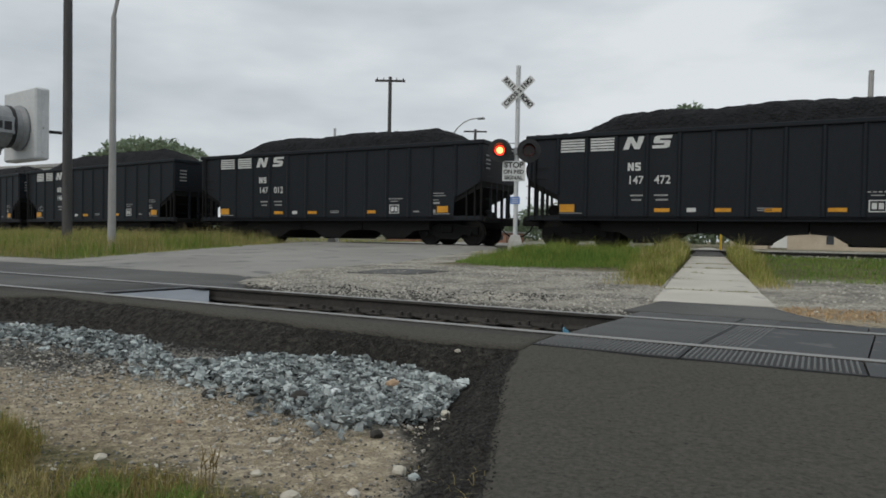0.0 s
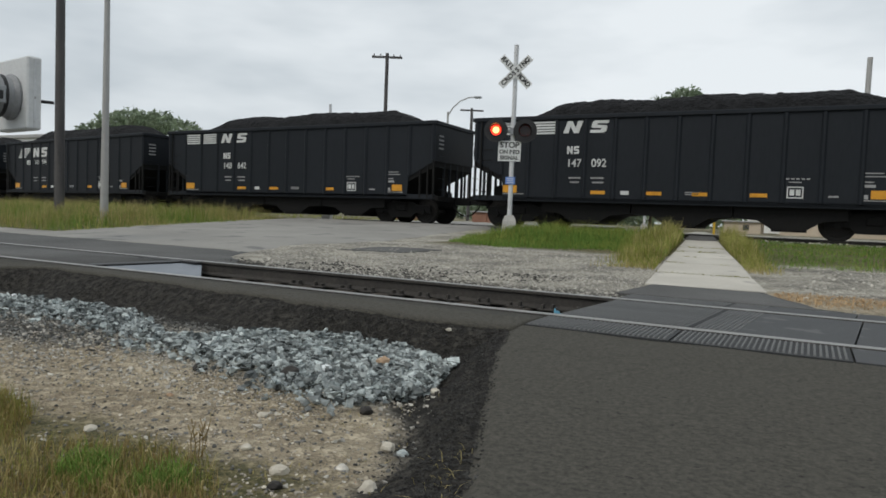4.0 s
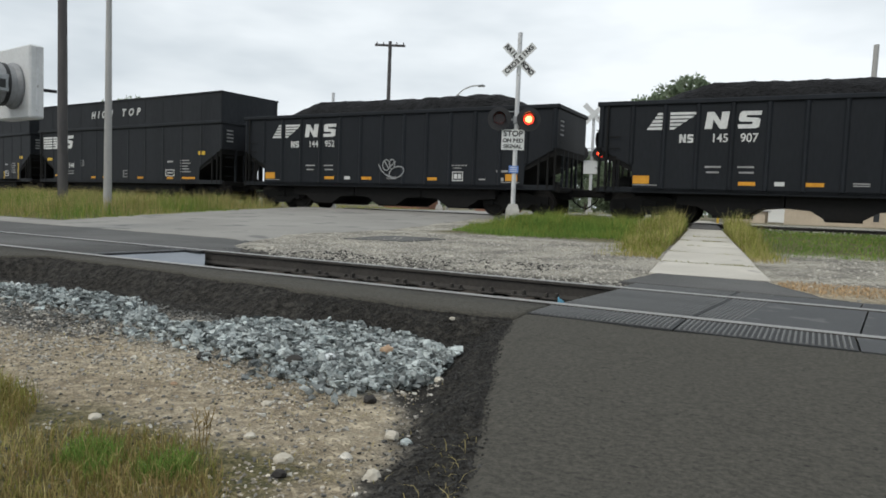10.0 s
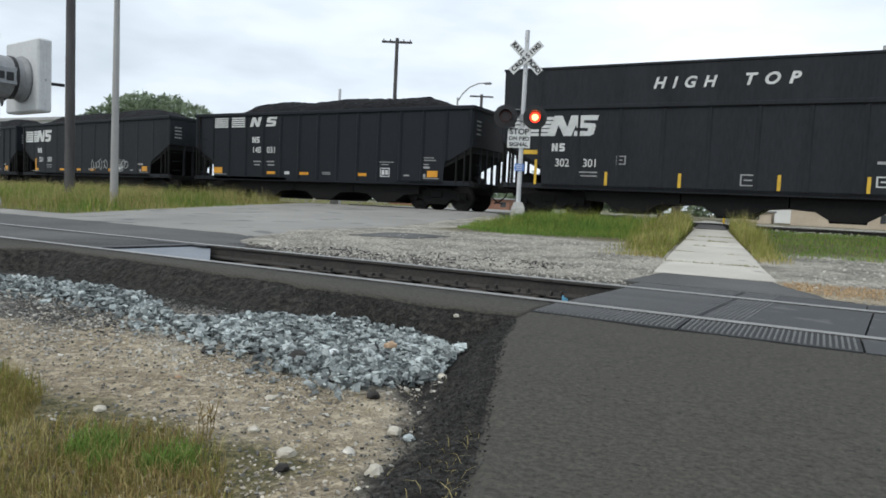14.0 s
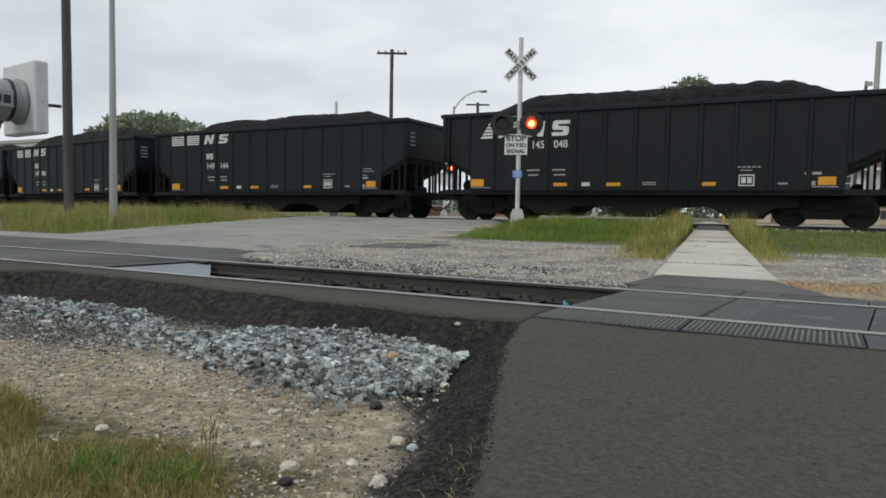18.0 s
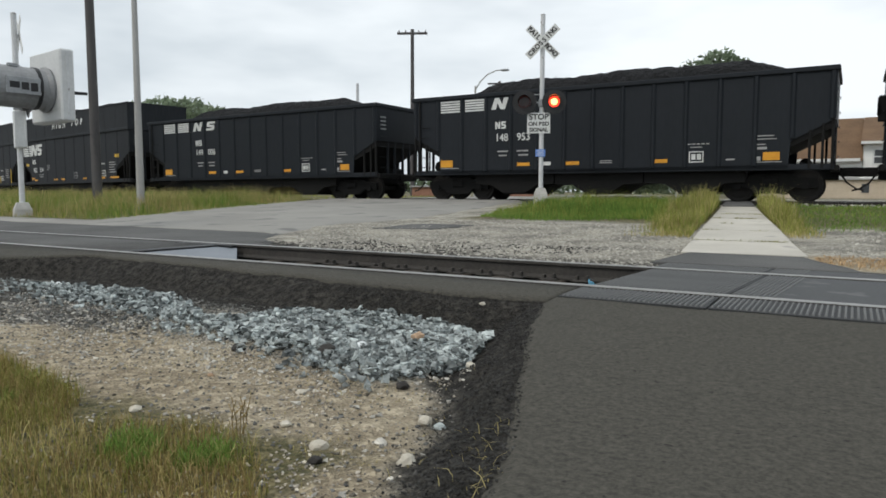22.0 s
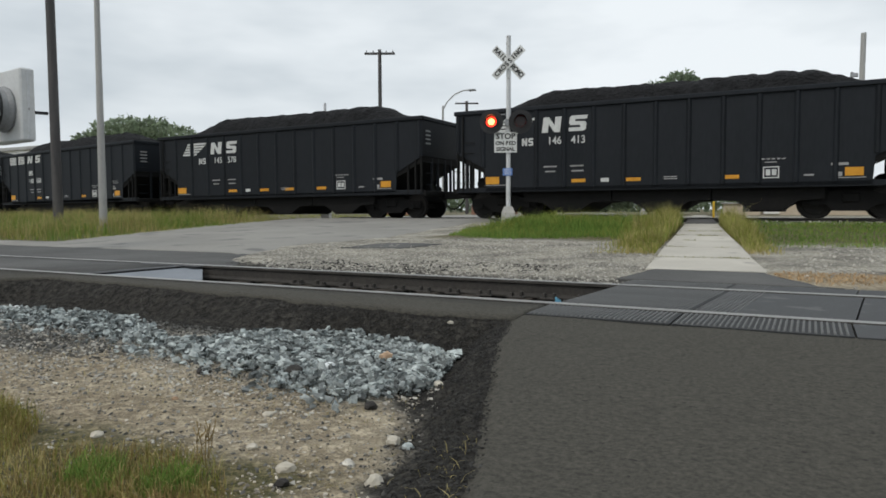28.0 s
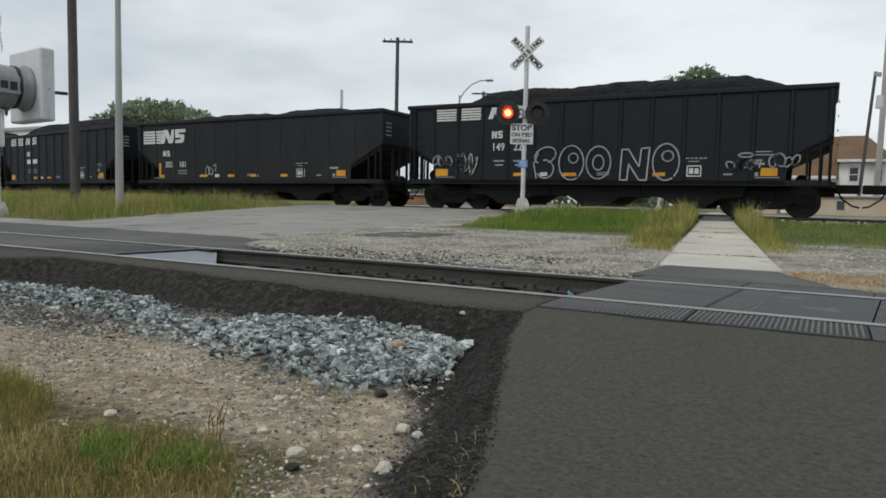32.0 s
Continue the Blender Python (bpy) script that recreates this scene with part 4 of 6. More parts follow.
def stepped_block(x, z, w, h, lean):
    """A leaning block with a notch on each side."""
    q = lambda u, v: (x + w * u + lean * v, z + h * v)
    return [q(0.04, 0), q(0.86, 0), q(1, 0.1), q(1, 0.5), q(0.9, 0.6), q(0.34, 0.64), q(0.34, 0.76), q(1, 0.76), q(1, 1), q(0.12, 1), q(0, 0.9), q(0, 0.5), q(0.1, 0.4), q(0.66, 0.38), q(0.66, 0.24), q(0.0, 0.24)]


def marking(name, outlines, material, car, label=""):
    if name == "data_panel" and len(outlines) > 1:
        for o in outlines:
            marking("data_line", [o], material, car)
        return None
    ob = part(name, marks(outlines), material, car, label)
    ob.location = (0, FACE - (0.006 if car["label"].count("dusty") else 0), 0)
    return ob


def figures(car, body, x, z, size, material, lean=0.0):
    text_mesh("car_number", body, size, material, car, pose(x, FACE - 0.010, z, 90, 0, 0), bold=0.004, width=0.92, lean=lean)


def letter_car(car, style, a, b, i):
    dx = 0.6 if i in (9, 10) else 0.0     # the long car carries its forward marks further on
    white = M_WHITE
    if style == "split":
        for n, (x0, x1) in enumerate(((1.16, 1.98), (2.16, 2.94))):
            for k in range(5):
                marking("stripe", [bar(x0, x1, 3.12 + k * 0.088, 3.178 + k * 0.088)], white, car, "white painted stripe")
        marking("emblem_block", [notched_block(3.20, 3.13, 0.52, 0.39, 0.14)], white, car, "white leaning block emblem")
        marking("emblem_block", [stepped_block(4.08, 3.13, 0.52, 0.39, 0.10)], white, car, "white notched block emblem")
        marking("initials_bar", [notched_block(3.36, 2.46, 0.19, 0.25, 0.0), stepped_block(3.59, 2.46, 0.17, 0.25, 0.0)], white, car)
        if a:
            figures(car, a, 3.61, 2.15, 0.36, white)
            figures(car, b, 4.43, 2.15, 0.36, white)
        else:
            marking("number_bar", [bar(3.37, 3.85, 2.03, 2.28), bar(4.13, 4.70, 2.03, 2.28)], white, car)
        marking("data_panel", [bar(3.45, 3.85, 1.66, 1.71), bar(3.5, 3.8, 1.52, 1.57), bar(4.18, 4.6, 1.66, 1.71), bar(4.24, 4.6, 1.52, 1.57)], M_FADED, car)
    elif style == "slant":
        o1, o2 = [], []
        for k in range(5):
            z = 2.82 + k * 0.11
            s = k * 0.07
            o1.append([(1.50 + s, z), (1.98, z), (1.98, z + 0.075), (1.55 + s, z + 0.075)])
            o2.append([(2.18, z), (2.30 + k * 0.16, z), (2.40 + k * 0.16, z + 0.075), (2.18, z + 0.075)])
        for o in o1 + o2:
            marking("stripe", [o], white, car, "white painted stripe with a slanted end")
        marking("emblem_block", [notched_block(3.18, 2.82, 0.62, 0.50, 0.06)], white, car, "white leaning block emblem")
        marking("emblem_block", [stepped_block(4.08, 2.82, 0.58, 0.50, 0.06)], white, car, "white notched block emblem")
        marking("initials_bar", [notched_block(2.48, 2.42, 0.19, 0.25, 0.0), stepped_block(2.71, 2.42, 0.17, 0.25, 0.0)], white, car)
        figures(car, a, 3.62, 2.54, 0.35, white)
        figures(car, b, 4.42, 2.54, 0.35, white)
        marking("data_panel", [bar(3.25, 3.7, 1.68, 1.73), bar(3.3, 3.65, 1.52, 1.57), bar(4.15, 4.6, 1.68, 1.73), bar(4.2, 4.6, 1.52, 1.57)], M_FADED, car)
    else:
        z0, h = (2.62, 0.66) if style == "high" else (2.72, 0.62)
        out = []
        for k in range(5):
            z = z0 + k * h / 5
            out.append([(0.42, z), (1.55 + k * 0.06, z), (1.60 + k * 0.06, z + h / 5 * 0.72), (0.42, z + h / 5 * 0.72)])
        for o in out:
            marking("stripe", [o], white, car, "white painted speed stripe")
        marking("emblem_block", [notched_block(1.56, z0, 0.86, h, 0.26)], white, car, "white leaning block emblem")
        marking("emblem_block", [stepped_block(2.48, z0, 0.66, h, 0.16)], white, car, "white notched block emblem")
        marking("initials_bar", [notched_block(1.78, 2.12, 0.20, 0.26, 0.0), stepped_block(2.04, 2.12, 0.18, 0.26, 0.0)], white, car)
        if a:
            figures(car, a, 2.16, 1.74, 0.36, white)
            figures(car, b, 3.10, 1.74, 0.36, white)
        marking("data_panel", [bar(2.75, 3.35, 1.44, 1.48), bar(2.8, 3.35, 1.32, 1.36)], M_FADED, car)
        if style == "high":
            if i != 19:
                marking("yellow_label", [bar(0.78, 1.28, 2.02, 2.16)], M_YELLOW, car, "small yellow label")
            if i in (9, 10, 18):
                marking("yellow_label", [bar(12.55 + dx, 12.98 + dx, 2.16, 2.32)], M_YELLOW, car, "small yellow label")
    if style == "high":
        text_mesh("side_lettering", "HIGH", 0.46, white, car, pose(5.83, -1.597, 4.20, 90, 0, 0), bold=0.014, width=1.0, lean=0.25, gap=1.95, label="white leaning letters HIGH")
        text_mesh("side_lettering", "TOP", 0.46, white, car, pose(8.20, -1.597, 4.22, 90, 0, 0), bold=0.016, width=1.06, lean=0.25, gap=2.0, label="white leaning letters TOP")
        if i in (10, 19):
            for x, z0, z1 in ((1.25, 1.03, 1.85), (3.64, 1.05, 1.48), (5.90, 1.05, 1.48), (8.63, 1.05, 1.5), (10.82, 1.05, 1.5), (12.95, 1.03, 1.95)):
                marking("yellow_strip", [bar(x - 0.045, x + 0.045, z0, z1)], M_YELLOW, car, "upright yellow reflector strip")
        else:
            for x in (1.55, 2.0, 4.89, 5.9, 8.74, 10.96, 11.99):
                marking("reflector", [bar(x, x + (0.94 if x > 11 else 0.43), 1.10 + (0.1 if x < 1.9 else 0), 1.19 + (0.1 if x < 1.9 else 0))], M_ORANGE, car, "orange reflector strip")
        for x0, x1, z0, z1 in ((3.94, 4.24, 1.72, 2.0), (7.60, 8.03, 1.16, 1.50), (10.98 if i in (10, 19) else 10.85, 11.49, 1.22, 1.52)):
            marking("data_box", [bar(x0, x1, z0, z0 + 0.035), bar(x0, x1, z1 - 0.035, z1), bar(x0, x0 + 0.04, z0 + 0.035, z1 - 0.035), bar(x1 - 0.04, x1, z0 + 0.035, z1 - 0.035), bar(x0 + 0.1, x1 - 0.1, (z0 + z1) / 2 - 0.02, (z0 + z1) / 2 + 0.02)], M_WHITE if x0 > 9 else M_FADED, car)
        marking("data_line", [bar(10.97, 11.4, 1.84, 1.92)], M_FADED, car)
        marking("data_panel", [bar(11.9, 12.62 - 0.1 * (k % 3), 1.40 + k * 0.125, 1.445 + k * 0.125) for k in range(5)], M_FADED, car)
    else:
        if style == "whole":
            marking("orange_plate", [[(1.50, 1.17), (1.86, 1.17), (1.86, 1.27), (1.62, 1.27), (1.62, 1.82), (1.50, 1.82)]], M_ORANGE, car, "angled orange reflector strip")
        else:
            marking("orange_plate", [bar(1.15, 1.65, 1.17, 1.42)], M_ORANGE, car, "orange reflector plate")
        marking("orange_plate", [bar(11.90, 12.34, 1.18, 1.41)], M_ORANGE, car, "orange reflector plate")
        marking("plate_line", [bar(1.15, 1.9, 1.12, 1.145)], M_FADED, car)
        marking("plate_line", [bar(11.72, 12.4, 1.12, 1.145)], M_FADED, car)
        marking("white_tag", [bar(11.72, 11.84, 1.17, 1.29)], M_FADED, car)
        for x0, x1, z in ((11.74, 12.18, 1.86), (11.74, 12.25, 1.77), (11.74, 11.96, 1.62), (11.74, 12.00, 1.49)) if style == "split" else ((11.56, 11.98, 1.47),):
            marking("data_line", [bar(x0, x1, z, z + (0.075 if z < 1.5 else 0.03))], M_FADED, car)
        for x in ((4.2, 5.95, 8.77) if i % 3 else (4.2, 5.95, 7.3, 8.9)):
            marking("reflector", [bar(x, x + 0.46, 1.17, 1.28)], M_ORANGE, car, "orange reflector strip")
        marking("white_tag", [bar(5.16, 5.42, 1.17, 1.29)], M_WHITE, car, "small white tag")
        marking("data_box", [bar(9.86, 10.28, 1.16, 1.19), bar(9.86, 10.28, 1.46, 1.49), bar(9.86, 9.89, 1.19, 1.46), bar(10.25, 10.28, 1.19, 1.46), bar(9.93, 10.05, 1.24, 1.41), bar(10.09, 10.21, 1.24, 1.41)], M_WHITE, car, "white framed data panel")
        marking("data_panel", [bar(9.82 + 0.13 * k, 9.91 + 0.13 * k, 1.69, 1.725) for k in range(5)] + [bar(9.90, 10.22, 1.60, 1.63)], M_FADED, car)
        marking("data_panel", [bar(7.1, 7.5, 1.20, 1.23), bar(7.1, 7.5, 1.26, 1.29), bar(10.9, 11.15, 1.2, 1.25)], M_FADED, car)
    Lc = {"split": 13.7, "slant": 13.7, "whole": 14.05}.get(style, LONG_L if i in (9, 10) else HIGH_L)
    em = bmesh.new()
    for k in range(4):
        box(Lc + 0.004, Lc + 0.012, -1.30, -0.95, 2.72 + 0.15 * k, 2.78 + 0.15 * k, bm=em)
    part("end_marking", em, M_FADED, car)


def spray(car, paths, material, label, r=0.022):
    """Loops of sprayed paint: strings of points (x, z) on the car side, thin and flat."""
    bm = bmesh.new()
    for p in paths:
        for (x0, z0), (x1, z1) in zip(p, p[1:]):
            d = Vector((x1 - x0, z1 - z0))
            if d.length < 1e-5:
                continue
            n = Vector((-d.y, d.x)).normalized() * r
            e = d.normalized() * r * 0.6
            prism([(x0 - e.x + n.x, z0 - e.y + n.y), (x0 - e.x - n.x, z0 - e.y - n.y), (x1 + e.x - n.x, z1 + e.y - n.y), (x1 + e.x + n.x, z1 + e.y + n.y)], "y", -0.006, 0, bm)
    ob = part("graffiti", bm, material, car, label)
    ob.location = (0, FACE - 0.046 if "dusty" not in car["label"] else FACE - 0.016, 0)
    return ob


def loop(cx, cz, rx, rz, a0, a1, n=16, lean=0.0):
    return [(cx + rx * math.cos(radians(a0 + (a1 - a0) * k / n)) + lean * rz * math.sin(radians(a0 + (a1 - a0) * k / n)), cz + rz * math.sin(radians(a0 + (a1 - a0) * k / n))) for k in range(n + 1)]


def scribble(x, z, w, h, n, seed, turns=5):
    r = random.Random(seed)
    out = []
    for k in range(turns):
        cx = x + w * (k + 0.5) / turns
        out.append(loop(cx, z + h / 2 + r.uniform(-0.1, 0.1) * h, w / turns * r.uniform(0.4, 0.8), h * r.uniform(0.3, 0.55), r.uniform(0, 360), r.uniform(400, 800), n, r.uniform(-0.4, 0.4)))
    return out


TRAIN = []
LOAD_LOW = {0: -0.15, 1: -0.08, 2: -0.1, 17: 0.14, 11: 0.08, 12: -0.1, 14: 0.1, 15: 0.0, 16: 0.10, 21: -0.08, 22: 0.0, 23: 0.08, 24: 0.15}     # loads that sit lower in their car
for i, ((style, a, b), off) in enumerate(zip(CARS, OFFSETS)):
    car = copy_thing(PROTO["long" if i in (9, 10) else style], car_pose(off))
    letter_car(car, style, a, b, i)
    load = new("coal_load", COALMESH["long" if i in (9, 10) else style])
    tagged(load, "heaped load of black coal in a hopper car", "coal", "coal loads")
    load.matrix_world = car_pose(off)
    TRAIN.append((car, load, off, LOAD_LOW.get(i, 0.0)))
for p in PROTO.values():
    for o in (*p.children_recursive, p):
        bpy.data.objects.remove(o)

# sprayed paint on some cars
c = TRAIN[6][0]
bubble = [[(7.62, 2.02), (7.42, 2.14), (7.20, 2.06), (7.08, 1.80), (7.06, 1.45), (7.12, 1.18), (7.32, 1.08), (7.58, 1.14), (7.72, 1.34), (7.66, 1.58), (7.44, 1.62), (7.42, 1.44)],
          [(7.58, 1.66), (7.70, 1.96), (7.86, 2.06), (7.98, 1.92), (7.92, 1.70), (7.74, 1.68), (7.96, 1.58), (8.06, 1.40), (7.98, 1.20), (7.80, 1.12)],
          [(7.98, 1.74), (8.14, 2.04), (8.26, 1.86), (8.34, 1.60), (8.44, 2.02), (8.60, 2.10), (8.58, 1.70), (8.44, 1.34), (8.22, 1.12), (8.02, 1.14)],
          [(8.62, 1.78), (8.70, 2.06), (8.86, 2.10), (9.02, 1.90), (8.84, 1.72), (8.68, 1.62), (8.94, 1.62), (9.14, 1.44), (9.06, 1.20), (8.76, 1.10), (8.50, 1.22), (8.44, 1.36)],
          [(8.98, 1.78), (9.12, 2.10), (9.10, 1.86), (9.32, 2.04), (9.22, 1.74), (9.36, 1.62), (9.06, 1.66)],
          [(7.66, 2.0), (7.74, 1.84), (7.82, 1.98), (7.92, 1.80)], [(8.22, 1.98), (8.38, 1.78)], [(7.30, 1.92), (7.50, 1.78)]]
spray(c, bubble, M_GRAF_B, "teal sprayed bubble outlines", 0.020)
spray(c, [[(x + 0.05, z - 0.04) for x, z in p] for p in bubble[:4]], M_GRAF_W, "pale sprayed shadow outlines", 0.010)
c = TRAIN[8][0]
spray(c, [loop(7.1, 1.72, 0.16, 0.2, 0, 360, 12), loop(7.35, 1.75, 0.12, 0.18, 0, 360, 12), loop(7.55, 1.45, 0.3, 0.22, 20, 380, 14, 0.5), [(6.75, 1.75), (6.9, 1.5), (7.1, 1.35), (7.4, 1.25)], [(7.0, 1.9), (7.2, 1.6), (7.5, 1.85)]], M_GRAF_W, "pale sprayed flower-like loops", 0.018)
c = TRAIN[12][0]
spray(c, scribble(7.4, 1.25, 1.5, 0.48, 12, 7, 6), M_GRAF_W, "pale sprayed scrawl", 0.02)
spray(c, scribble(9.4, 1.3, 1.3, 0.42, 12, 8, 5), M_GRAF_W, "pale sprayed scrawl", 0.02)
c = TRAIN[2][0]
spray(c, scribble(1.2, 1.45, 0.7, 0.3, 10, 9, 3), M_GRAF_W, "pale sprayed scrawl", 0.014)
c = TRAIN[23][0]
big = [loop(5.35, 1.85, 0.36, 0.28, -60, 240, 14, 0.3), loop(5.35, 1.4, 0.30, 0.30, 100, -150, 14), [(5.05, 1.1), (4.95, 1.55), (5.1, 1.95)],
       loop(6.25, 1.6, 0.42, 0.56, -50, 300, 18), loop(6.32, 1.75, 0.16, 0.16, 0, 360, 12),
       loop(7.15, 1.6, 0.40, 0.52, 0, 360, 20), loop(7.15, 1.6, 0.18, 0.24, 0, 360, 14),
       [(7.85, 1.05), (7.9, 2.0), (8.1, 2.0), (8.45, 1.45), (8.5, 2.02), (8.75, 2.05), (8.68, 1.05), (8.45, 1.05), (8.12, 1.55), (8.08, 1.05), (7.85, 1.05)],
       loop(9.25, 1.6, 0.40, 0.56, -50, 300, 18), loop(9.3, 1.78, 0.17, 0.16, 0, 360, 12)]
spray(c, big, M_GRAF_W, "large pale sprayed outlines", 0.021)
spray(c, scribble(11.0, 1.35, 0.9, 0.3, 10, 3, 5), M_GRAF_W, "pale sprayed scrawl", 0.02)
spray(c, [loop(11.5, 1.78, 0.2, 0.06, 0, 360, 12)] + scribble(12.1, 1.4, 0.8, 0.4, 10, 4, 4), M_GRAF_W, "pale sprayed scrawl", 0.02)
spray(c, scribble(1.1, 1.55, 0.7, 0.35, 10, 5, 4), M_GRAF_W, "pale sprayed scrawl", 0.02)
spray(c, scribble(2.1, 1.2, 0.7, 0.7, 10, 15, 5), M_GRAF_W, "pale sprayed scrawl", 0.02)
c = TRAIN[24][0]
spray(c, scribble(4.6, 1.2, 0.6, 0.5, 10, 16, 3), M_GRAF_W, "pale sprayed scrawl", 0.02)


# ---- crossing signals ----
def flasher(parent, x, y, z, facing):
    """A lamp head: black backing disc, hood, housing and a disc inside that turns its lit face out."""
    f = -1 if facing < 0 else 1
    head = part("lamp_head", tube((0, f * 0.02, 0), (0, f * 0.035, 0), 0.355, n=32), M_HOOD, parent, "black round lamp backing")
    head.location = (x, y, z)
    part("housing", tube((0, -f * 0.02, 0), (0, f * -0.16, 0), 0.17, 0.12, n=20), M_HOOD, head)
    hood = bmesh.new()
    n = 18
    ring = []
    for k in range(n + 1):
        a = radians(-35 + 250 * k / n)
        ca, sa = math.cos(a), math.sin(a)
        ln = 0.20 + 0.16 * max(sa, 0)
        ring.append([hood.verts.new((r * ca, f * yy, r * sa)) for r, yy in ((0.175, 0.03), (0.18, 0.03 + ln), (0.19, 0.03 + ln), (0.187, 0.03))])
    for k in range(n):
        for j in range(4):
            hood.faces.new((ring[k][j], ring[k + 1][j], ring[k + 1][(j + 1) % 4], ring[k][(j + 1) % 4]))
    bmesh.ops.recalc_face_normals(hood, faces=hood.faces)
    part("hood", hood, M_HOOD, head)
    bm = bmesh.new()
    tube((0, -0.012, 0), (0, 0.012, 0), 0.155, n=28, bm=bm)
    tube((0, -f * 0.0, 0), (0, f * 0.018, 0), 0.095, n=24, bm=bm)
    for fc in bm.faces:
        fc.material_index = 0 if f * fc.calc_center_median().y < 0.004 else (2 if fc.calc_center_median().length < 0.03 and abs(fc.calc_center_median().y) > 0.015 else 1)
    disc = part("lens", bm, [M_LENS_OFF, M_LENS_RED, M_LENS_CORE], head, "red lamp lens")
    disc.location = (0, f * 0.06, 0)
    return disc


def letters_along(parent, body, length, size, m, material):
    n = len(body)
    for k, ch in enumerate(body):
        text_mesh("letter", ch, size, material, parent, m @ pose(-length / 2 + length * (k + 0.5) / n, 0, 0), depth=0.002, bold=0.008)


def crossbuck_signal(x, y, z, turn, label, h=5.43, both=False, detailed=True, zc=4.63, lamps=True):
    s = thing("crossing_signal", pose(x, y, z, 0, 0, turn), label, "crossing signal", "crossing signals")
    part("post", tube((0, 0, 0.1), (0, 0, h), 0.068, n=16), M_SIGNALPOST, s, "silver painted steel post")
    part("post_cap", tube((0, 0, h), (0, 0, h + 0.03), 0.075, 0.03, n=16), M_SIGNALPOST, s)
    base = solid([(sx * w, sy * w, z) for w, z in ((0.23, -0.35), (0.20, 0.16), (0.13, 0.34)) for sx, sy in ((-1, -1), (1, -1), (1, 1), (-1, 1))],
                 [(3, 2, 1, 0), (0, 1, 5, 4), (1, 2, 6, 5), (2, 3, 7, 6), (3, 0, 4, 7), (4, 5, 9, 8), (5, 6, 10, 9), (6, 7, 11, 10), (7, 4, 8, 11), (8, 9, 10, 11)])
    part("base", base, M_CONCRETE, s, "weathered pale base casting")
    for ang, word, yy in ((-45, "RAILROAD", -0.095), (45, "CROSSING", -0.115)):
        b = part("crossbuck_blade", box(-0.61, 0.61, -0.006, 0.006, -0.114, 0.114, 0.004), M_SIGNWHITE, s, "white crossbuck blade with black letters")
        b.matrix_basis = pose(0, yy, zc) @ Matrix.Rotation(radians(-ang), 4, "Y")
        if detailed:
            if ang < 0:
                letters_along(b, "RAIL", 0.46, 0.19, pose(-0.35, -0.008, 0, 90, 0, 0), M_SIGNBLACK)
                letters_along(b, "ROAD", 0.46, 0.19, pose(0.35, -0.008, 0, 90, 0, 0), M_SIGNBLACK)
            else:
                letters_along(b, word, 1.1, 0.19, pose(0, -0.008, 0, 90, 0, 0), M_SIGNBLACK)
    bk = bmesh.new()
    box(-0.03, 0.03, -0.10, -0.02, zc - 0.05, zc + 0.05, bm=bk)
    part("blade_bracket", bk, M_ALU, s)
    arm = bmesh.new()
    zl = 2.87
    tube((-0.47, 0, zl), (0.47, 0, zl), 0.03, n=10, bm=arm)
    tube((-0.25, 0, zl + 0.24), (0.25, 0, zl + 0.24), 0.015, n=8, bm=arm)
    box(-0.10, 0.10, -0.10, 0.10, zl - 0.12, zl + 0.10, 0.015, arm)
    if lamps:
        part("crossarm", arm, M_ALU, s)
    else:
        arm.free()
    lens = []
    for f in ((-1, 1) if both else (-1,) if lamps else ()):
        lens.append([flasher(s, sx * 0.435 + f * 0.075, f * 0.14, zl, f) for sx in (-1, 1)])
    sg = part("sign_plate", box(-0.425, 0.255, -0.098, -0.088, 1.96, 2.57, 0.004), M_SIGNWHITE, s, "white sign reading STOP ON RED SIGNAL")
    if detailed:
        text_mesh("sign_text", "STOP", 0.235, M_SIGNBLACK, sg, pose(-0.085, -0.101, 2.44, 90, 0, 0), depth=0.002, bold=0.007, width=1.02)
        text_mesh("sign_text", "ON RED", 0.16, M_SIGNBLACK, sg, pose(-0.085, -0.101, 2.235, 90, 0, 0), depth=0.002, bold=0.006, width=1.02)
        text_mesh("sign_text", "SIGNAL", 0.16, M_SIGNBLACK, sg, pose(-0.085, -0.101, 2.06, 90, 0, 0), depth=0.002, bold=0.006, width=1.02)
    if detailed:
        part("notice_plate", box(-0.17, 0.12, -0.085, -0.077, 1.27, 1.49, 0.004), M_SIGNBLUE, s, "small blue notice plate")
        for k in range(3):
            part("notice_line", box(-0.12, 0.07, -0.090, -0.086, 1.31 + 0.06 * k, 1.33 + 0.06 * k), M_SIGNWHITE, s)
    return s, lens


LENSES = []
# the main signal
_, l1 = crossbuck_signal(-8.12, 19.6, 0.46, 22, "silver crossing signal with crossbuck, red flashing lamps and a stop sign")
LENSES += l1


# ---- poles ----
def lamp_post(x, y, z, h):
    p = thing("street_lamp", pose(x, y, z), "tall grey tapered steel lamp post in the grass", "street lamp")
    part("shaft", tube((0, 0, 0), (0, 0, h), 0.118, 0.075, n=20), M_POLEGREY, p)
    part("base_flange", tube((0, 0, 0), (0, 0, 0.12), 0.24, 0.22, n=16), M_POLEGREY, p)
    arm = bmesh.new()
    pts = [(0, 0, h), (0.15, 0.1, h + 0.9), (0.8, 0.3, h + 1.5), (2.0, 0.7, h + 1.8)]
    for a, b in zip(pts, pts[1:]):
        tube(a, b, 0.06, 0.05, n=10, bm=arm)
    part("arm", arm, M_POLEGREY, p)
    part("lamp_head", box(1.9, 2.6, 0.6, 0.9, h + 1.74, h + 1.9, 0.05), M_ALU, p)
    return p


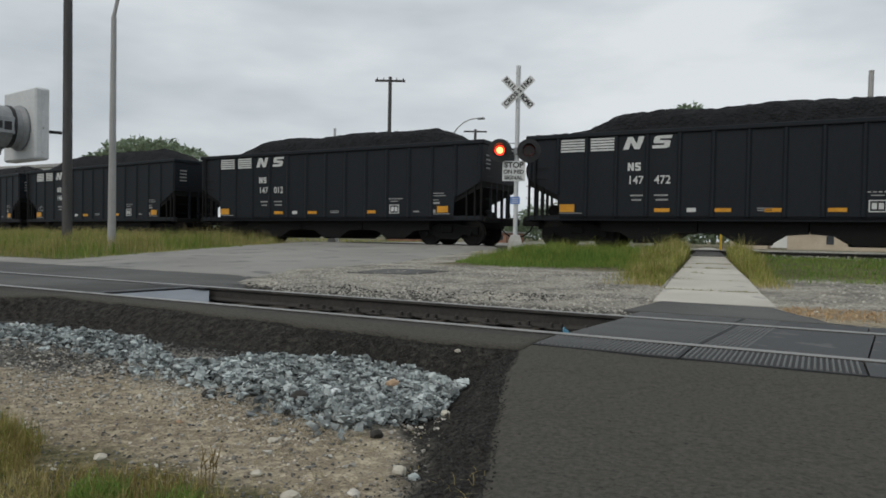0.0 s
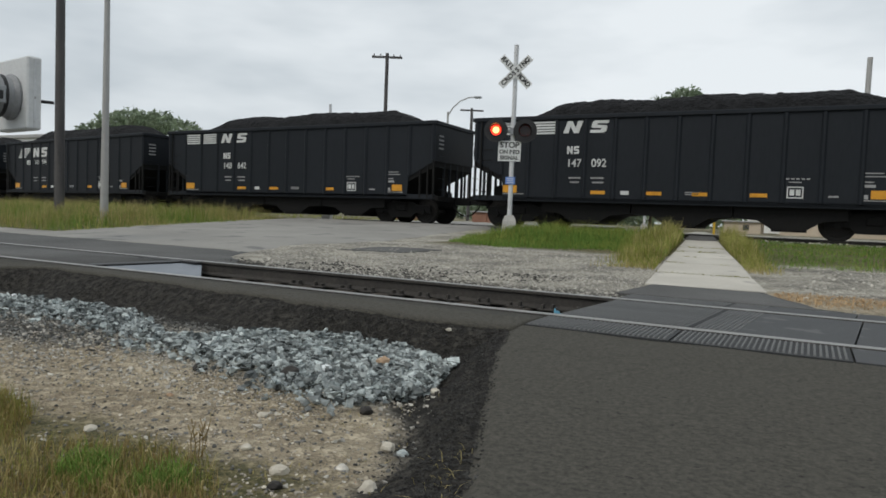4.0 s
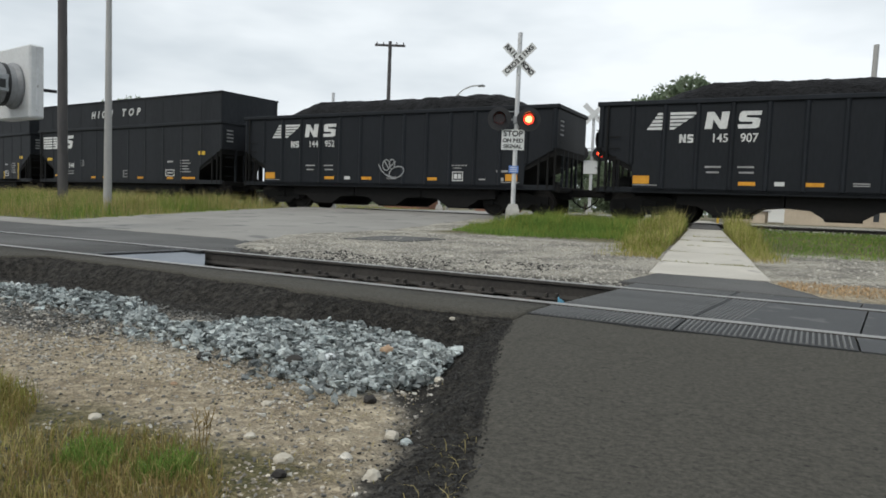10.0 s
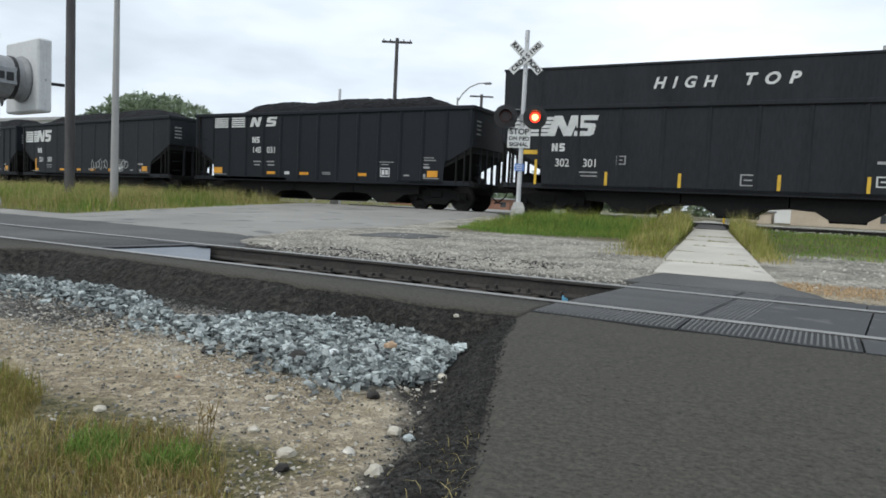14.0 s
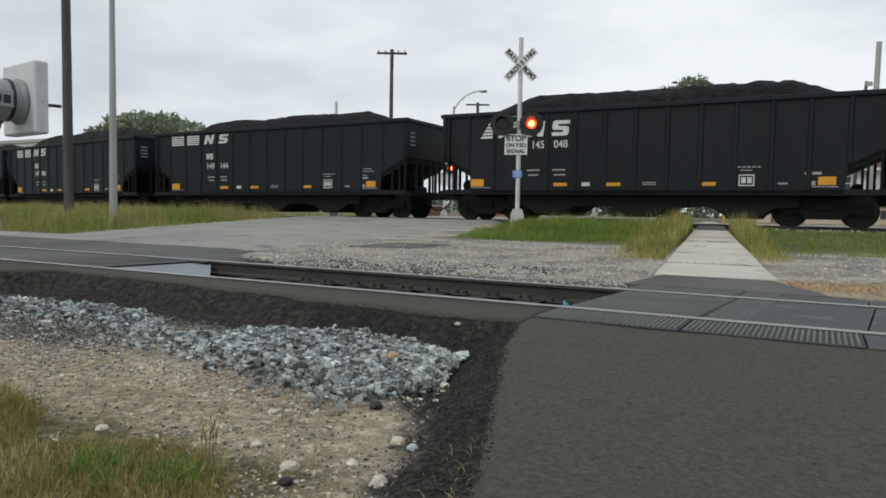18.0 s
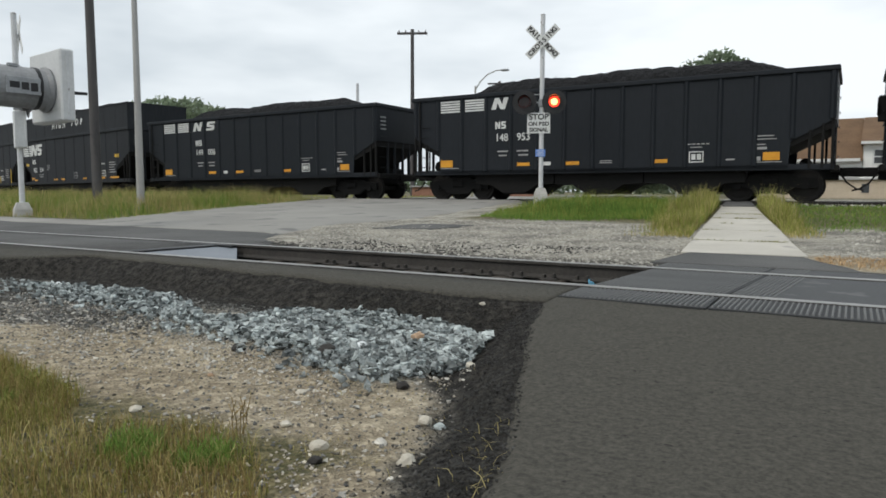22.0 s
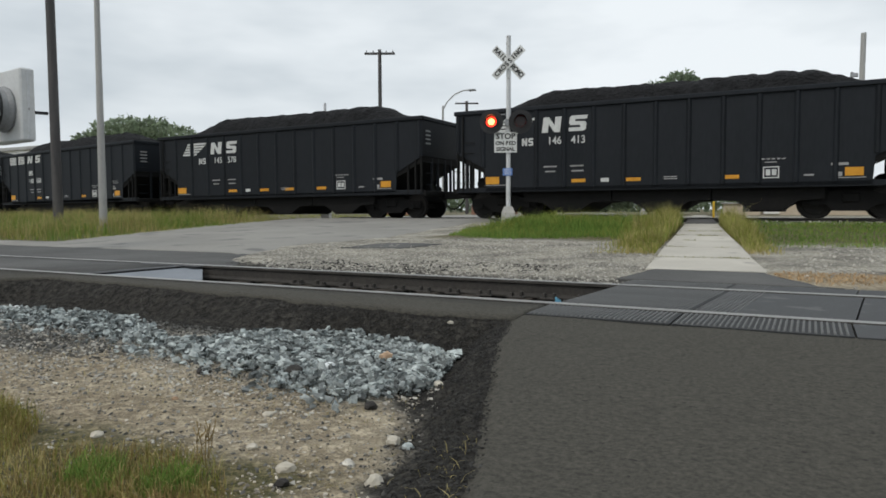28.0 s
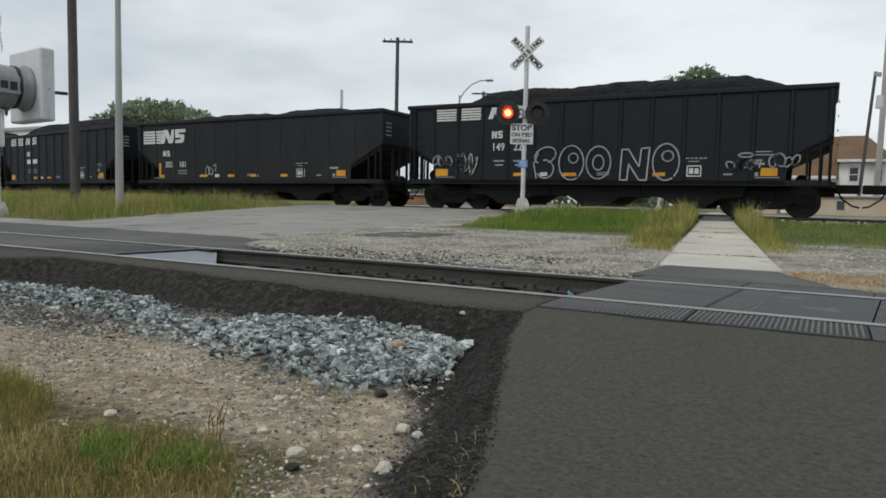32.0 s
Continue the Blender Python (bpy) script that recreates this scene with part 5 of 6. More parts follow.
lamp_post(-18.79, 13.7, 0.12, 7.0)
wood = thing("utility_pole", pose(-23.7, 15.5, 0.15, 0.3, 0, 0), "dark weathered wooden utility pole in the grass", "utility pole", "utility poles")
part("shaft", tube((0, 0, 0), (0, 0, 12), 0.172, 0.135, n=18), M_POLEWOOD, wood)
part("crossarm", box(-1.2, 1.2, -0.05, 0.05, 11.2, 11.32, 0.01), M_POLEWOOD, wood)


# ---- the other signals ----
_, l2 = crossbuck_signal(-21.1, 27.6, 0.42, 196, "silver crossing signal with crossbuck beyond the far track", h=5.5, detailed=False, both=True, zc=4.1)
LENSES += l2
crossbuck_signal(-9.0, 43.0, 0.36, 10, "distant white crossbuck post with a small plate", h=3.7, detailed=False, zc=3.2, lamps=False)
_, l3 = crossbuck_signal(-19.9, 36.6, 0.36, 24, "far crossing signal with crossbuck and red flashing lamps", h=5.0, detailed=False)
LENSES += l3
_, l5 = crossbuck_signal(-9.1, 31.0, 0.38, 18, "far crossing signal with crossbuck and red flashing lamps", h=4.8, detailed=False)
LENSES += l5
s4, l4 = crossbuck_signal(-18.85, 10.2, 0.04, 158, "silver crossing signal with crossbuck seen from behind beside the road", h=5.2, detailed=False)
LENSES += l4
part("control_box", box(-0.36, -0.09, -0.14, 0.14, 1.75, 2.70, 0.02), M_CABINET, s4, "pale grey control box on the post")


def horn_panel():
    """A thin pale panel with a drum-shaped hood, held by an arm from its own pole."""
    t = thing("warning_horn", pose(-13.14, 7.70, 2.6, 0, 0, -8), "pale grey warning horn panel with a drum-shaped hood on an arm", "warning horn")
    part("panel", box(-0.60, 0.72, -0.09, 0.16, -0.64, 0.66, 0.03), M_CABINET, t, "pale grey boxed panel")
    part("panel_trim", box(0.715, 0.735, 0.02, 0.06, -0.60, 0.62, 0.005), M_SIGNALPOST, t)
    part("rod", tube((0.55, 0.20, -0.10), (0.62, 0.42, -0.10), 0.03, n=8), M_HOOD, t)
    drum = bmesh.new()
    n = 28
    prof = [(0.40, -0.09), (0.42, -0.14), (0.40, -0.18), (0.37, -0.20), (0.37, -1.05), (0.34, -1.05), (0.33, -0.24), (0.0, -0.22)]
    rings = []
    for k in range(n):
        a = 2 * math.pi * k / n
        rings.append([drum.verts.new((0.15 + r * math.cos(a), y, -0.05 + r * math.sin(a))) for r, y in prof[:-1]])
    for k in range(n):
        for j in range(len(prof) - 2):
            drum.faces.new((rings[k][j], rings[(k + 1) % n][j], rings[(k + 1) % n][j + 1], rings[k][j + 1]))
    drum.faces.new([rings[k][-1] for k in range(n)])
    bmesh.ops.recalc_face_normals(drum, faces=drum.faces)
    part("drum", drum, M_DRUM, t, "dull metal drum with a rolled rim")
    part("drum_band", tube((0.15, -0.30, -0.05), (0.15, -0.36, -0.05), 0.385, n=28), M_HOOD, t)
    inner = bmesh.new()
    for k in range(3):
        box(-0.02 + 0.13 * k, 0.07 + 0.13 * k, -0.62 - 0.09 * k, -0.46 - 0.09 * k, 0.28, 0.345, 0.01, inner)
    part("clamp", inner, M_ALU, t)
    plate = part("inset_plate", box(0.50, 0.535, -0.92, -0.34, -0.22, 0.10, 0.02), M_ALU, t, "dull inset plate with worn writing")
    for k, (y0, y1) in enumerate(((-0.86, -0.70), (-0.67, -0.55), (-0.52, -0.40))):
        part("writing_bar", box(0.535, 0.54, y0, y1, -0.11 - 0.02 * k, 0.0), M_HOOD, plate)
    part("arm", tube((0.15, -0.8, -0.35), (-0.1, -2.9, -0.35), 0.05, n=10), M_POLEGREY, t)
    part("pole", tube((-0.1, -2.9, -2.85), (-0.1, -2.9, 0.6), 0.08, n=12), M_POLEGREY, t)
    return t


horn_panel()

# ---- poles beyond the train ----
tp = thing("utility_pole", pose(-29.2, 45, 0.3), "wooden utility pole with one crossarm beyond the train", "utility pole", "utility poles")
part("shaft", tube((0, 0, 0), (0, 0, 12.55), 0.17, 0.13, n=14), M_POLEWOOD, tp)
part("crossarm", box(-1.15, 1.15, -0.06, 0.06, 12.18, 12.34, 0.01), M_POLEWOOD, tp).rotation_euler = (0, 0, radians(28))
for k in (-1.0, -0.5, 0.5, 1.0):
    part("insulator", tube((k * 0.88, k * 0.47, 12.34), (k * 0.88, k * 0.47, 12.50), 0.05, 0.03, n=8), M_POLEWOOD, tp)
tp = thing("utility_pole", pose(-26.3, 54.1, 0.3), "far wooden utility pole with one crossarm", "utility pole", "utility poles")
part("shaft", tube((0, 0, 0), (0, 0, 9.7), 0.15, 0.12, n=10), M_POLEWOOD, tp)
part("crossarm", box(-1.0, 1.0, -0.06, 0.06, 9.45, 9.58, 0.01), M_POLEWOOD, tp).rotation_euler = (0, 0, radians(28))
tp = thing("utility_pole", pose(2.75, 56.2, 0.3, 0, 0.6, 0), "tall grey pole beside the white house", "utility pole", "utility poles")
part("shaft", tube((0, 0, 0), (0, 0, 12.4), 0.20, 0.17, n=12), M_POLEGREY, tp)
tp = thing("utility_pole", pose(1.55, 52.5, 0.3, 0, 3.5, 0), "thin leaning service pole beside the white house", "utility pole", "utility poles")
part("shaft", tube((0, 0, 0), (0, 0, 9.2), 0.12, 0.09, n=10), M_POLEWOOD, tp)
part("fitting", box(-0.1, 0.35, -0.1, 0.1, 8.9, 9.15, 0.02), M_ALU, tp)
part("transformer", tube((0.45, 0, 6.9), (0.45, 0, 7.7), 0.22, n=12), M_CABINET, tp)
fl = thing("street_lamp", pose(-23.9, 45.2, 0.3), "far street lamp with a curved arm", "street lamp")
part("shaft", tube((0, 0, 0), (0, 0, 8.0), 0.10, 0.07, n=10), M_POLEGREY, fl)
arm = bmesh.new()
pts = [(0.0, 0.0, 7.7), (0.4, 0.0, 8.28), (0.95, 0.0, 8.72), (1.6, 0.0, 8.94), (2.2, 0.0, 8.96)]
for a, b in zip(pts, pts[1:]):
    tube(a, b, 0.045, n=8, bm=arm)
part("arm", arm, M_POLEGREY, fl)
part("lamp_head", box(2.1, 2.62, -0.17, 0.17, 8.86, 8.99, 0.04), M_ALU, fl)


# ---- trees ----
def tree(x, y, z, clumps, trunk_h, leaf, count, seed, label):
    """A tapered trunk, limbs that reach into each clump, and many small leaves."""
    t = thing("tree", pose(x, y, z), label, "tree", "trees behind the train")
    r = random.Random(seed)
    part("trunk", tube((0, 0, 0), (r.uniform(-0.3, 0.3), 0, trunk_h), trunk_h * 0.07, trunk_h * 0.04, n=10), M_BARK, t)
    for cx, cy, cz, rx, ry, rz in clumps:
        k = bmesh.new()
        a, b = Vector((0, 0, trunk_h * r.uniform(0.7, 0.98))), Vector((cx, cy, cz))
        m = (a + b) / 2 + Vector((r.uniform(-0.4, 0.4), r.uniform(-0.4, 0.4), 0.3))
        tube(a, m, trunk_h * 0.028, trunk_h * 0.02, n=6, bm=k)
        tube(m, b, trunk_h * 0.02, trunk_h * 0.008, n=6, bm=k)
        part("limb", k, M_BARK, t)
    g = np.random.RandomState(seed)
    vs, fs = [], []
    vol = np.array([c[3] * c[4] * c[5] for c in clumps]) ** 0.8
    pick = g.choice(len(clumps), count, p=vol / vol.sum())
    for i in pick:
        cx, cy, cz, rx, ry, rz = clumps[i]
        d = g.normal(size=3)
        d /= np.linalg.norm(d)
        q = g.uniform(0.35, 1.08) ** 0.6
        bumpy = 0.82 + 0.3 * noise.noise(Vector(d * 2.2) + Vector((i * 5.1, seed, 0)))
        c = np.array((cx, cy, cz)) + d * np.array((rx, ry, rz)) * q * bumpy
        u = g.normal(size=3)
        u /= np.linalg.norm(u)
        v = np.cross(u, g.normal(size=3))
        v /= np.linalg.norm(v)
        s = leaf * g.uniform(0.5, 1.2)
        o = len(vs)
        vs += [tuple(c - u * s), tuple(c + v * s * 0.45), tuple(c + u * s), tuple(c - v * s * 0.45)]
        fs.append((o, o + 1, o + 2, o + 3))
    me = bpy.data.meshes.new("crown")
    me.from_pydata(vs, [], fs)
    me.materials.append(M_LEAF)
    cr = new("crown", me)
    cr.parent = t
    return t


def crown_clumps(seed, n, w, d, z0, z1, r0, r1):
    r = random.Random(seed)
    out = []
    for k in range(n):
        u = (k + 0.5) / n * 2 - 1
        q = r.uniform(r0, r1)
        out.append((u * (w - q * 0.5) + r.uniform(-0.3, 0.3) * q, r.uniform(-d, d), z0 + (z1 - z0) * (1 - abs(u) ** 1.8) * r.uniform(0.55, 1.0), q * r.uniform(0.9, 1.3), q, q * r.uniform(0.7, 1.0)))
    return out


tree(-8.0, 45, -0.1, [(-3.2, 0, 6.0, 1.6, 1.6, 1.5), (-2.0, 0.5, 7.1, 1.5, 1.5, 1.3), (-0.4, 0, 7.6, 1.6, 1.5, 1.3), (0.8, -0.3, 8.2, 1.5, 1.4, 1.2), (1.9, 0.2, 7.6, 1.3, 1.3, 1.3), (2.9, 0, 6.6, 1.2, 1.2, 1.3), (3.0, 0, 5.0, 1.2, 1.2, 1.3),
                     (-1.0, 0, 4.2, 2.3, 1.8, 1.8), (1.4, 0, 4.4, 1.9, 1.8, 1.8), (-0.2, 0.4, 2.6, 2.4, 1.8, 1.4), (2.2, 0.4, 2.4, 1.2, 1.4, 1.4)], 4.4, 0.20, 15000, 3, "broad green leafy tree behind the train")
tree(-77.5, 60, -0.4, [(-9.0, 0, 9.3, 2.6, 3, 1.7), (-6.0, 0, 10.4, 3.2, 3, 1.9), (-3.0, 0, 11.2, 3.0, 3, 2.0), (0.2, 0, 11.6, 3.0, 3, 1.9), (3.2, 0, 11.2, 2.8, 3, 1.9), (6.2, 0, 11.0, 2.8, 3, 1.9), (9.4, 0, 10.2, 2.6, 3, 1.6), (-5, 0, 7.0, 5, 3, 3), (0, 0, 7, 5, 3, 3.2), (5.5, 0, 7.0, 5, 3, 3)], 5.5, 0.34, 9000, 4, "wide green tree far behind the train")
tree(-104, 66, 0.3, [(0, 0, 8.2, 2.2, 2, 2.0), (-2, 0, 6.5, 2.4, 2, 2.2), (2.2, 0, 6.6, 2.2, 2, 2.2)], 5.0, 0.3, 1800, 8, "small sparse tree far behind the train")
tree(-9.5, 47, 0.3, crown_clumps(19, 9, 4.8, 1.2, 1.2, 4.6, 1.2, 1.8), 1.6, 0.18, 14000, 19, "dense green thicket behind the train")
tree(-14.3, 48, 0.3, crown_clumps(39, 6, 2.6, 1.0, 1.3, 4.4, 1.1, 1.6), 1.6, 0.18, 7000, 39, "dense green thicket behind the train")
tree(-16.0, 49, 0.3, crown_clumps(29, 8, 6.0, 1.2, 0.9, 2.6, 1.0, 1.5), 1.4, 0.17, 5000, 29, "low green bushes behind the train")
tree(14.0, 64, 0.3, crown_clumps(9, 5, 3.5, 1.0, 1.2, 2.6, 1.2, 1.8), 1.4, 0.22, 1600, 9, "low dark shrub beside the house")


def far_woods():
    """Low hedges and scrub far behind, one mass of leaves."""
    g = np.random.RandomState(33)
    n = 26000
    x = g.uniform(-260, 120, n)
    top = np.array([2.6 + 0.9 * wob(q, 0, 0.11, 34) + 0.5 * wob(q, 0, 0.5, 35) for q in x])
    z = 0.3 + top * g.uniform(0, 1, n) ** 0.7
    y = 92 + g.uniform(-2, 2, n)
    u = g.normal(size=(n, 3))
    u /= np.linalg.norm(u, axis=1)[:, None]
    v = np.cross(u, g.normal(size=(n, 3)))
    v /= np.linalg.norm(v, axis=1)[:, None]
    s = g.uniform(0.25, 0.6, n)[:, None]
    c = np.stack([x, y, z], 1)
    V = np.stack([c - u * s, c + v * s * 0.5, c + u * s, c - v * s * 0.5], 1).reshape(-1, 3)
    me = bpy.data.meshes.new("far_hedge")
    me.from_pydata(V.tolist(), [], [(4 * k, 4 * k + 1, 4 * k + 2, 4 * k + 3) for k in range(n)])
    me.materials.append(M_LEAF)
    tagged(new("far_hedge", me), "low green hedges and scrub far beyond the railway", "hedge", kind="stuff")


far_woods()


# ---- buildings beyond ----
def house():
    h = thing("house", pose(0, 0, 0.3), "small white house with a brown shingle roof", "house")
    part("wall", box(-4.0, 0.45, 57, 65, 0, 2.75), M_HOUSEWHITE, h, "white siding walls")
    part("wing_wall", box(0.47, 3.45, 56.9, 65, 0, 3.82), M_HOUSEWHITE, h, "white siding walls")
    ro = solid([(-4.5, 56.5, 2.70), (0.44, 56.5, 2.70), (0.44, 65.5, 2.70), (-4.5, 65.5, 2.70), (-1.3, 61, 5.9), (0.44, 61, 5.9), (-4.5, 56.5, 2.56), (0.44, 56.5, 2.56), (0.44, 65.5, 2.56), (-4.5, 65.5, 2.56)],
               [(0, 1, 5, 4), (1, 2, 5), (2, 3, 4, 5), (3, 0, 4), (6, 9, 8, 7), (0, 6, 7, 1), (1, 7, 8, 2), (2, 8, 9, 3), (3, 9, 6, 0)])
    bmesh.ops.recalc_face_normals(ro, faces=ro.faces)
    part("roof", ro, M_ROOF, h, "steep brown shingled roof")
    wr_ = solid([(0.30, 56.4, 3.86), (3.85, 56.4, 3.86), (3.85, 65.5, 3.86), (0.30, 65.5, 3.86), (0.46, 61, 5.93), (2.15, 61, 5.93), (0.30, 56.4, 3.74), (3.85, 56.4, 3.74), (3.85, 65.5, 3.74), (0.30, 65.5, 3.74)],
                [(0, 1, 5, 4), (1, 2, 5), (2, 3, 4, 5), (3, 0, 4), (6, 9, 8, 7), (0, 6, 7, 1), (1, 7, 8, 2), (2, 8, 9, 3), (3, 9, 6, 0)])
    bmesh.ops.recalc_face_normals(wr_, faces=wr_.faces)
    part("wing_roof", wr_, M_ROOF, h, "brown shingled hip roof")
    part("fascia", box(-4.5, 0.29, 56.44, 56.5, 2.54, 2.74), M_SIGNWHITE, h)
    part("wing_fascia", box(0.30, 3.85, 56.34, 56.4, 3.72, 3.90), M_SIGNWHITE, h)
    part("porch", box(-4.2, 0.2, 55.4, 56.3, 0, 1.3, 0.02), M_HOUSEWHITE, h)
    part("porch_roof", box(-4.4, 0.3, 55.2, 56.42, 1.32, 1.42, 0.02), M_FARROOF, h)
    for x, z, w, ht in ((1.37, 2.85, 0.25, 0.46), (2.85, 2.8, 0.2, 0.42), (-2.2, 1.9, 0.35, 0.4)):
        y = 56.86 if x > 0.3 else 56.96
        win = part("window", box(x - w - 0.1, x + w + 0.1, y - 0.02, y + 0.06, z - ht - 0.1, z + ht + 0.1, 0.01), M_SIGNWHITE, h, "white window frame")
        part("pane", box(x - w, x + w, y - 0.028, y - 0.018, z + 0.03, z + ht), M_GLASS, win)
        part("pane", box(x - w, x + w, y - 0.028, y - 0.018, z - ht, z - 0.03), M_GLASS, win)
    return h


house()


def low_shed(x0, x1, y, z0, z1, material, label, openings=()):
    s = thing("shed", pose(x0, y, z0), label, "shed", "low sheds beyond the far track")
    w = x1 - x0
    h = z1 - z0
    part("wall", box(0, w, 0, 3.0, -0.1, h), material, s)
    part("roof", box(-0.12, w + 0.12, -0.15, 3.15, h, h + 0.09, 0.02), M_FARROOF, s)
    n = max(2, int(w / 1.3))
    for k in range(1, n):
        part("pilaster", box(w * k / n - 0.05, w * k / n + 0.05, -0.05, 0.0, -0.1, h), material, s)
    for u in openings:
        part("window", box(w * u - 0.18, w * u + 0.18, -0.03, 0.02, h * 0.35, h * 0.8), M_GLASS, s)
    return s


low_shed(-1.6, 5.5, 44, 0.3, 1.35, M_TAN, "low tan block shed beyond the far track", (0.3, 0.62, 0.85))
low_shed(-4.6, -2.6, 44, 0.3, 1.0, M_TAN, "small tan block bin beyond the far track", (0.6,))
low_shed(6.5, 18, 46, 0.3, 1.5, M_TAN, "long low tan shed beyond the far track", (0.1, 0.3, 0.5))
low_shed(-26.0, -23.3, 40, 0.3, 0.98, M_BRICK, "low red brick planter wall beyond the far track")
low_shed(-19.6, -17.6, 41, 0.3, 1.02, M_BRICK, "low red brick planter wall beyond the far track", (0.8,))
wh = thing("building", pose(-101, 62, 0.3), "long white building far behind the train", "building")
part("wall", box(-30, 8, 0, 14, 0, 9.4), M_HOUSEWHITE, wh)
part("roof", box(-30.4, 8.4, -0.4, 14.4, 9.4, 9.9, 0.05), M_FARROOF, wh)
for k in range(7):
    part("window", box(-27 + k * 5, -25 + k * 5, -0.06, 0.02, 5.5, 7.2), M_GLASS, wh)
bol = thing("bollard", pose(-3.84, 33.0, 0.3), "short yellow steel bollard beyond the far track", "bollard")
part("post", tube((0, 0, -0.1), (0, 0, 0.72), 0.05, n=14), M_YELLOW, bol)
part("cap", tube((0, 0, 0.72), (0, 0, 0.77), 0.05, 0.025, n=14), M_YELLOW, bol)
curb = thing("kerb", pose(-9.2, 26.6, 0.30, 0, 0, -4), "pale concrete kerb beyond the far track", "kerb")
part("kerb_stone", box(0, 1.5, 0, 0.3, -0.1, 0.24, 0.03), M_CONCRETE, curb)
part("kerb_stone", box(1.52, 3.0, 0, 0.3, -0.1, 0.23, 0.03), M_CONCRETE, curb)


# ---- loose stones ----
PHI = (1 + 5 ** 0.5) / 2
ICO_V = np.array([(s, t * PHI, 0) if k == 0 else ((0, s, t * PHI) if k == 1 else (t * PHI, 0, s)) for k in range(3) for s in (-1, 1) for t in (-1, 1)], float)
ICO_V /= np.linalg.norm(ICO_V[0])


def hull_faces():
    """The twenty faces: triples of neighbouring corners, wound outwards."""
    near = np.min([np.linalg.norm(ICO_V[0] - v) for v in ICO_V[1:]]) * 1.05
    out = []
    for i, j, k in itertools.combinations(range(12), 3):
        p, q, r = ICO_V[i], ICO_V[j], ICO_V[k]
        if max(np.linalg.norm(p - q), np.linalg.norm(q - r), np.linalg.norm(r - p)) < near:
            out.append((i, j, k) if np.dot(np.cross(q - p, r - p), p) > 0 else (i, k, j))
    return np.array(out)


ICO_F = hull_faces()
CORNERS = np.array([(a, b, c) for a in (-1, 1) for b in (-1, 1) for c in (-1, 1)], float)
BLOCK_F = np.array([(0, 1, 3), (0, 3, 2), (4, 6, 7), (4, 7, 5), (0, 4, 5), (0, 5, 1), (2, 3, 7), (2, 7, 6), (0, 2, 6), (0, 6, 4), (1, 5, 7), (1, 7, 3)])


def stones(name, places, size, material, label, category, seed, flat=0.65, sink=0.25, kind="stuff", sharp=False):
    """Many angular stones in one mesh; places are (x, y, z)."""
    g = np.random.RandomState(seed)
    n = len(places)
    P = np.array(places)
    S = g.uniform(0, 1, n) ** 1.7 * (size[1] - size[0]) + size[0]
    ax = np.stack([g.uniform(0.8, 1.4, n), g.uniform(0.6, 1.0, n), g.uniform(0.35, 0.8, n) * flat / 0.65], 1) * (0.92 if sharp else 1.0)
    if sharp:       # crushed stone: a block with its corners knocked about
        V = CORNERS[None] * (1 + g.uniform(-0.95, 0.15, (n, 8, 3))) * (ax * S[:, None] / 2)[:, None]
    else:
        V = np.sign(ICO_V)[None] * np.abs(ICO_V[None]) ** 0.6 * (1 + g.uniform(-0.62, 0.22, (n, 12, 3))) * (ax * S[:, None] / 2)[:, None]
    a, b = g.uniform(0, 2 * np.pi, n), g.normal(0, 0.75 if sharp else 0.5, n)
    ca, sa, cb, sb = np.cos(a), np.sin(a), np.cos(b), np.sin(b)
    x, y, z = V[..., 0], V[..., 1], V[..., 2]
    y, z = y * cb[:, None] - z * sb[:, None], y * sb[:, None] + z * cb[:, None]
    x, y = x * ca[:, None] - y * sa[:, None], x * sa[:, None] + y * ca[:, None]
    V = np.stack([x, y, z], -1) + P[:, None]
    V[..., 2] += (S * ax[:, 2] * (0.5 - sink))[:, None]
    F = ((BLOCK_F if sharp else ICO_F)[None] + (np.arange(n) * (8 if sharp else 12))[:, None, None]).reshape(-1, 3)
    me = bpy.data.meshes.new(name)
    me.from_pydata(V.reshape(-1, 3).tolist(), [], F.tolist())
    me.materials.append(material)
    return tagged(new(name, me), label, category, kind=kind)


def scatter(n, x0, x1, y0, y1, keep, seed, lift=0.0):
    r = random.Random(seed)
    out = []
    tries = 0
    while len(out) < n and tries < n * 60:
        tries += 1
        x, y = r.uniform(x0, x1), r.uniform(y0, y1)
        if r.random() < keep(x, y):
            out.append((x, y, ground_z(x, y) + lift * r.random()))
    return out


def patch_noise(x, y):
    return max(wob(x, y, 2.4, 171), 0.0)


def ballast_bed(x, y):
    """The tongue of fresh stone along the foot of the berm: broad in the middle, thin to the far end."""
    top = interp(x, (-7.2, -6.6, -5.97, -5.49, -5.1, -4.4, -3.95, -3.78, -3.6, -3.0, -2.4, -2.02, -1.86), (3.72, 3.75, 3.80, 3.92, 3.96, 3.64, 3.38, 3.46, 3.80, 4.04, 3.96, 3.78, 3.66)) + 0.06 * wob(x, y, 6, 51)
    low = interp(x, (-7.2, -6.2, -5.35, -4.7, -4.28, -3.8, -3.4, -2.93, -2.38, -2.0, -1.76, -1.68), (3.66, 3.52, 3.46, 3.46, 3.42, 3.28, 3.20, 3.10, 2.92, 2.86, 2.95, 3.1)) + 0.10 * wob(x, y, 4, 52)
    if y > top or x > interp(y, (2.8, 3.1, 3.6, 4.0), (-1.85, -1.70, -1.78, -1.95)):
        return 0.0
    return 1.0 if y > low else (0.30 if y > low - 0.16 else 0.07 if y > low - 0.36 else 0.0)


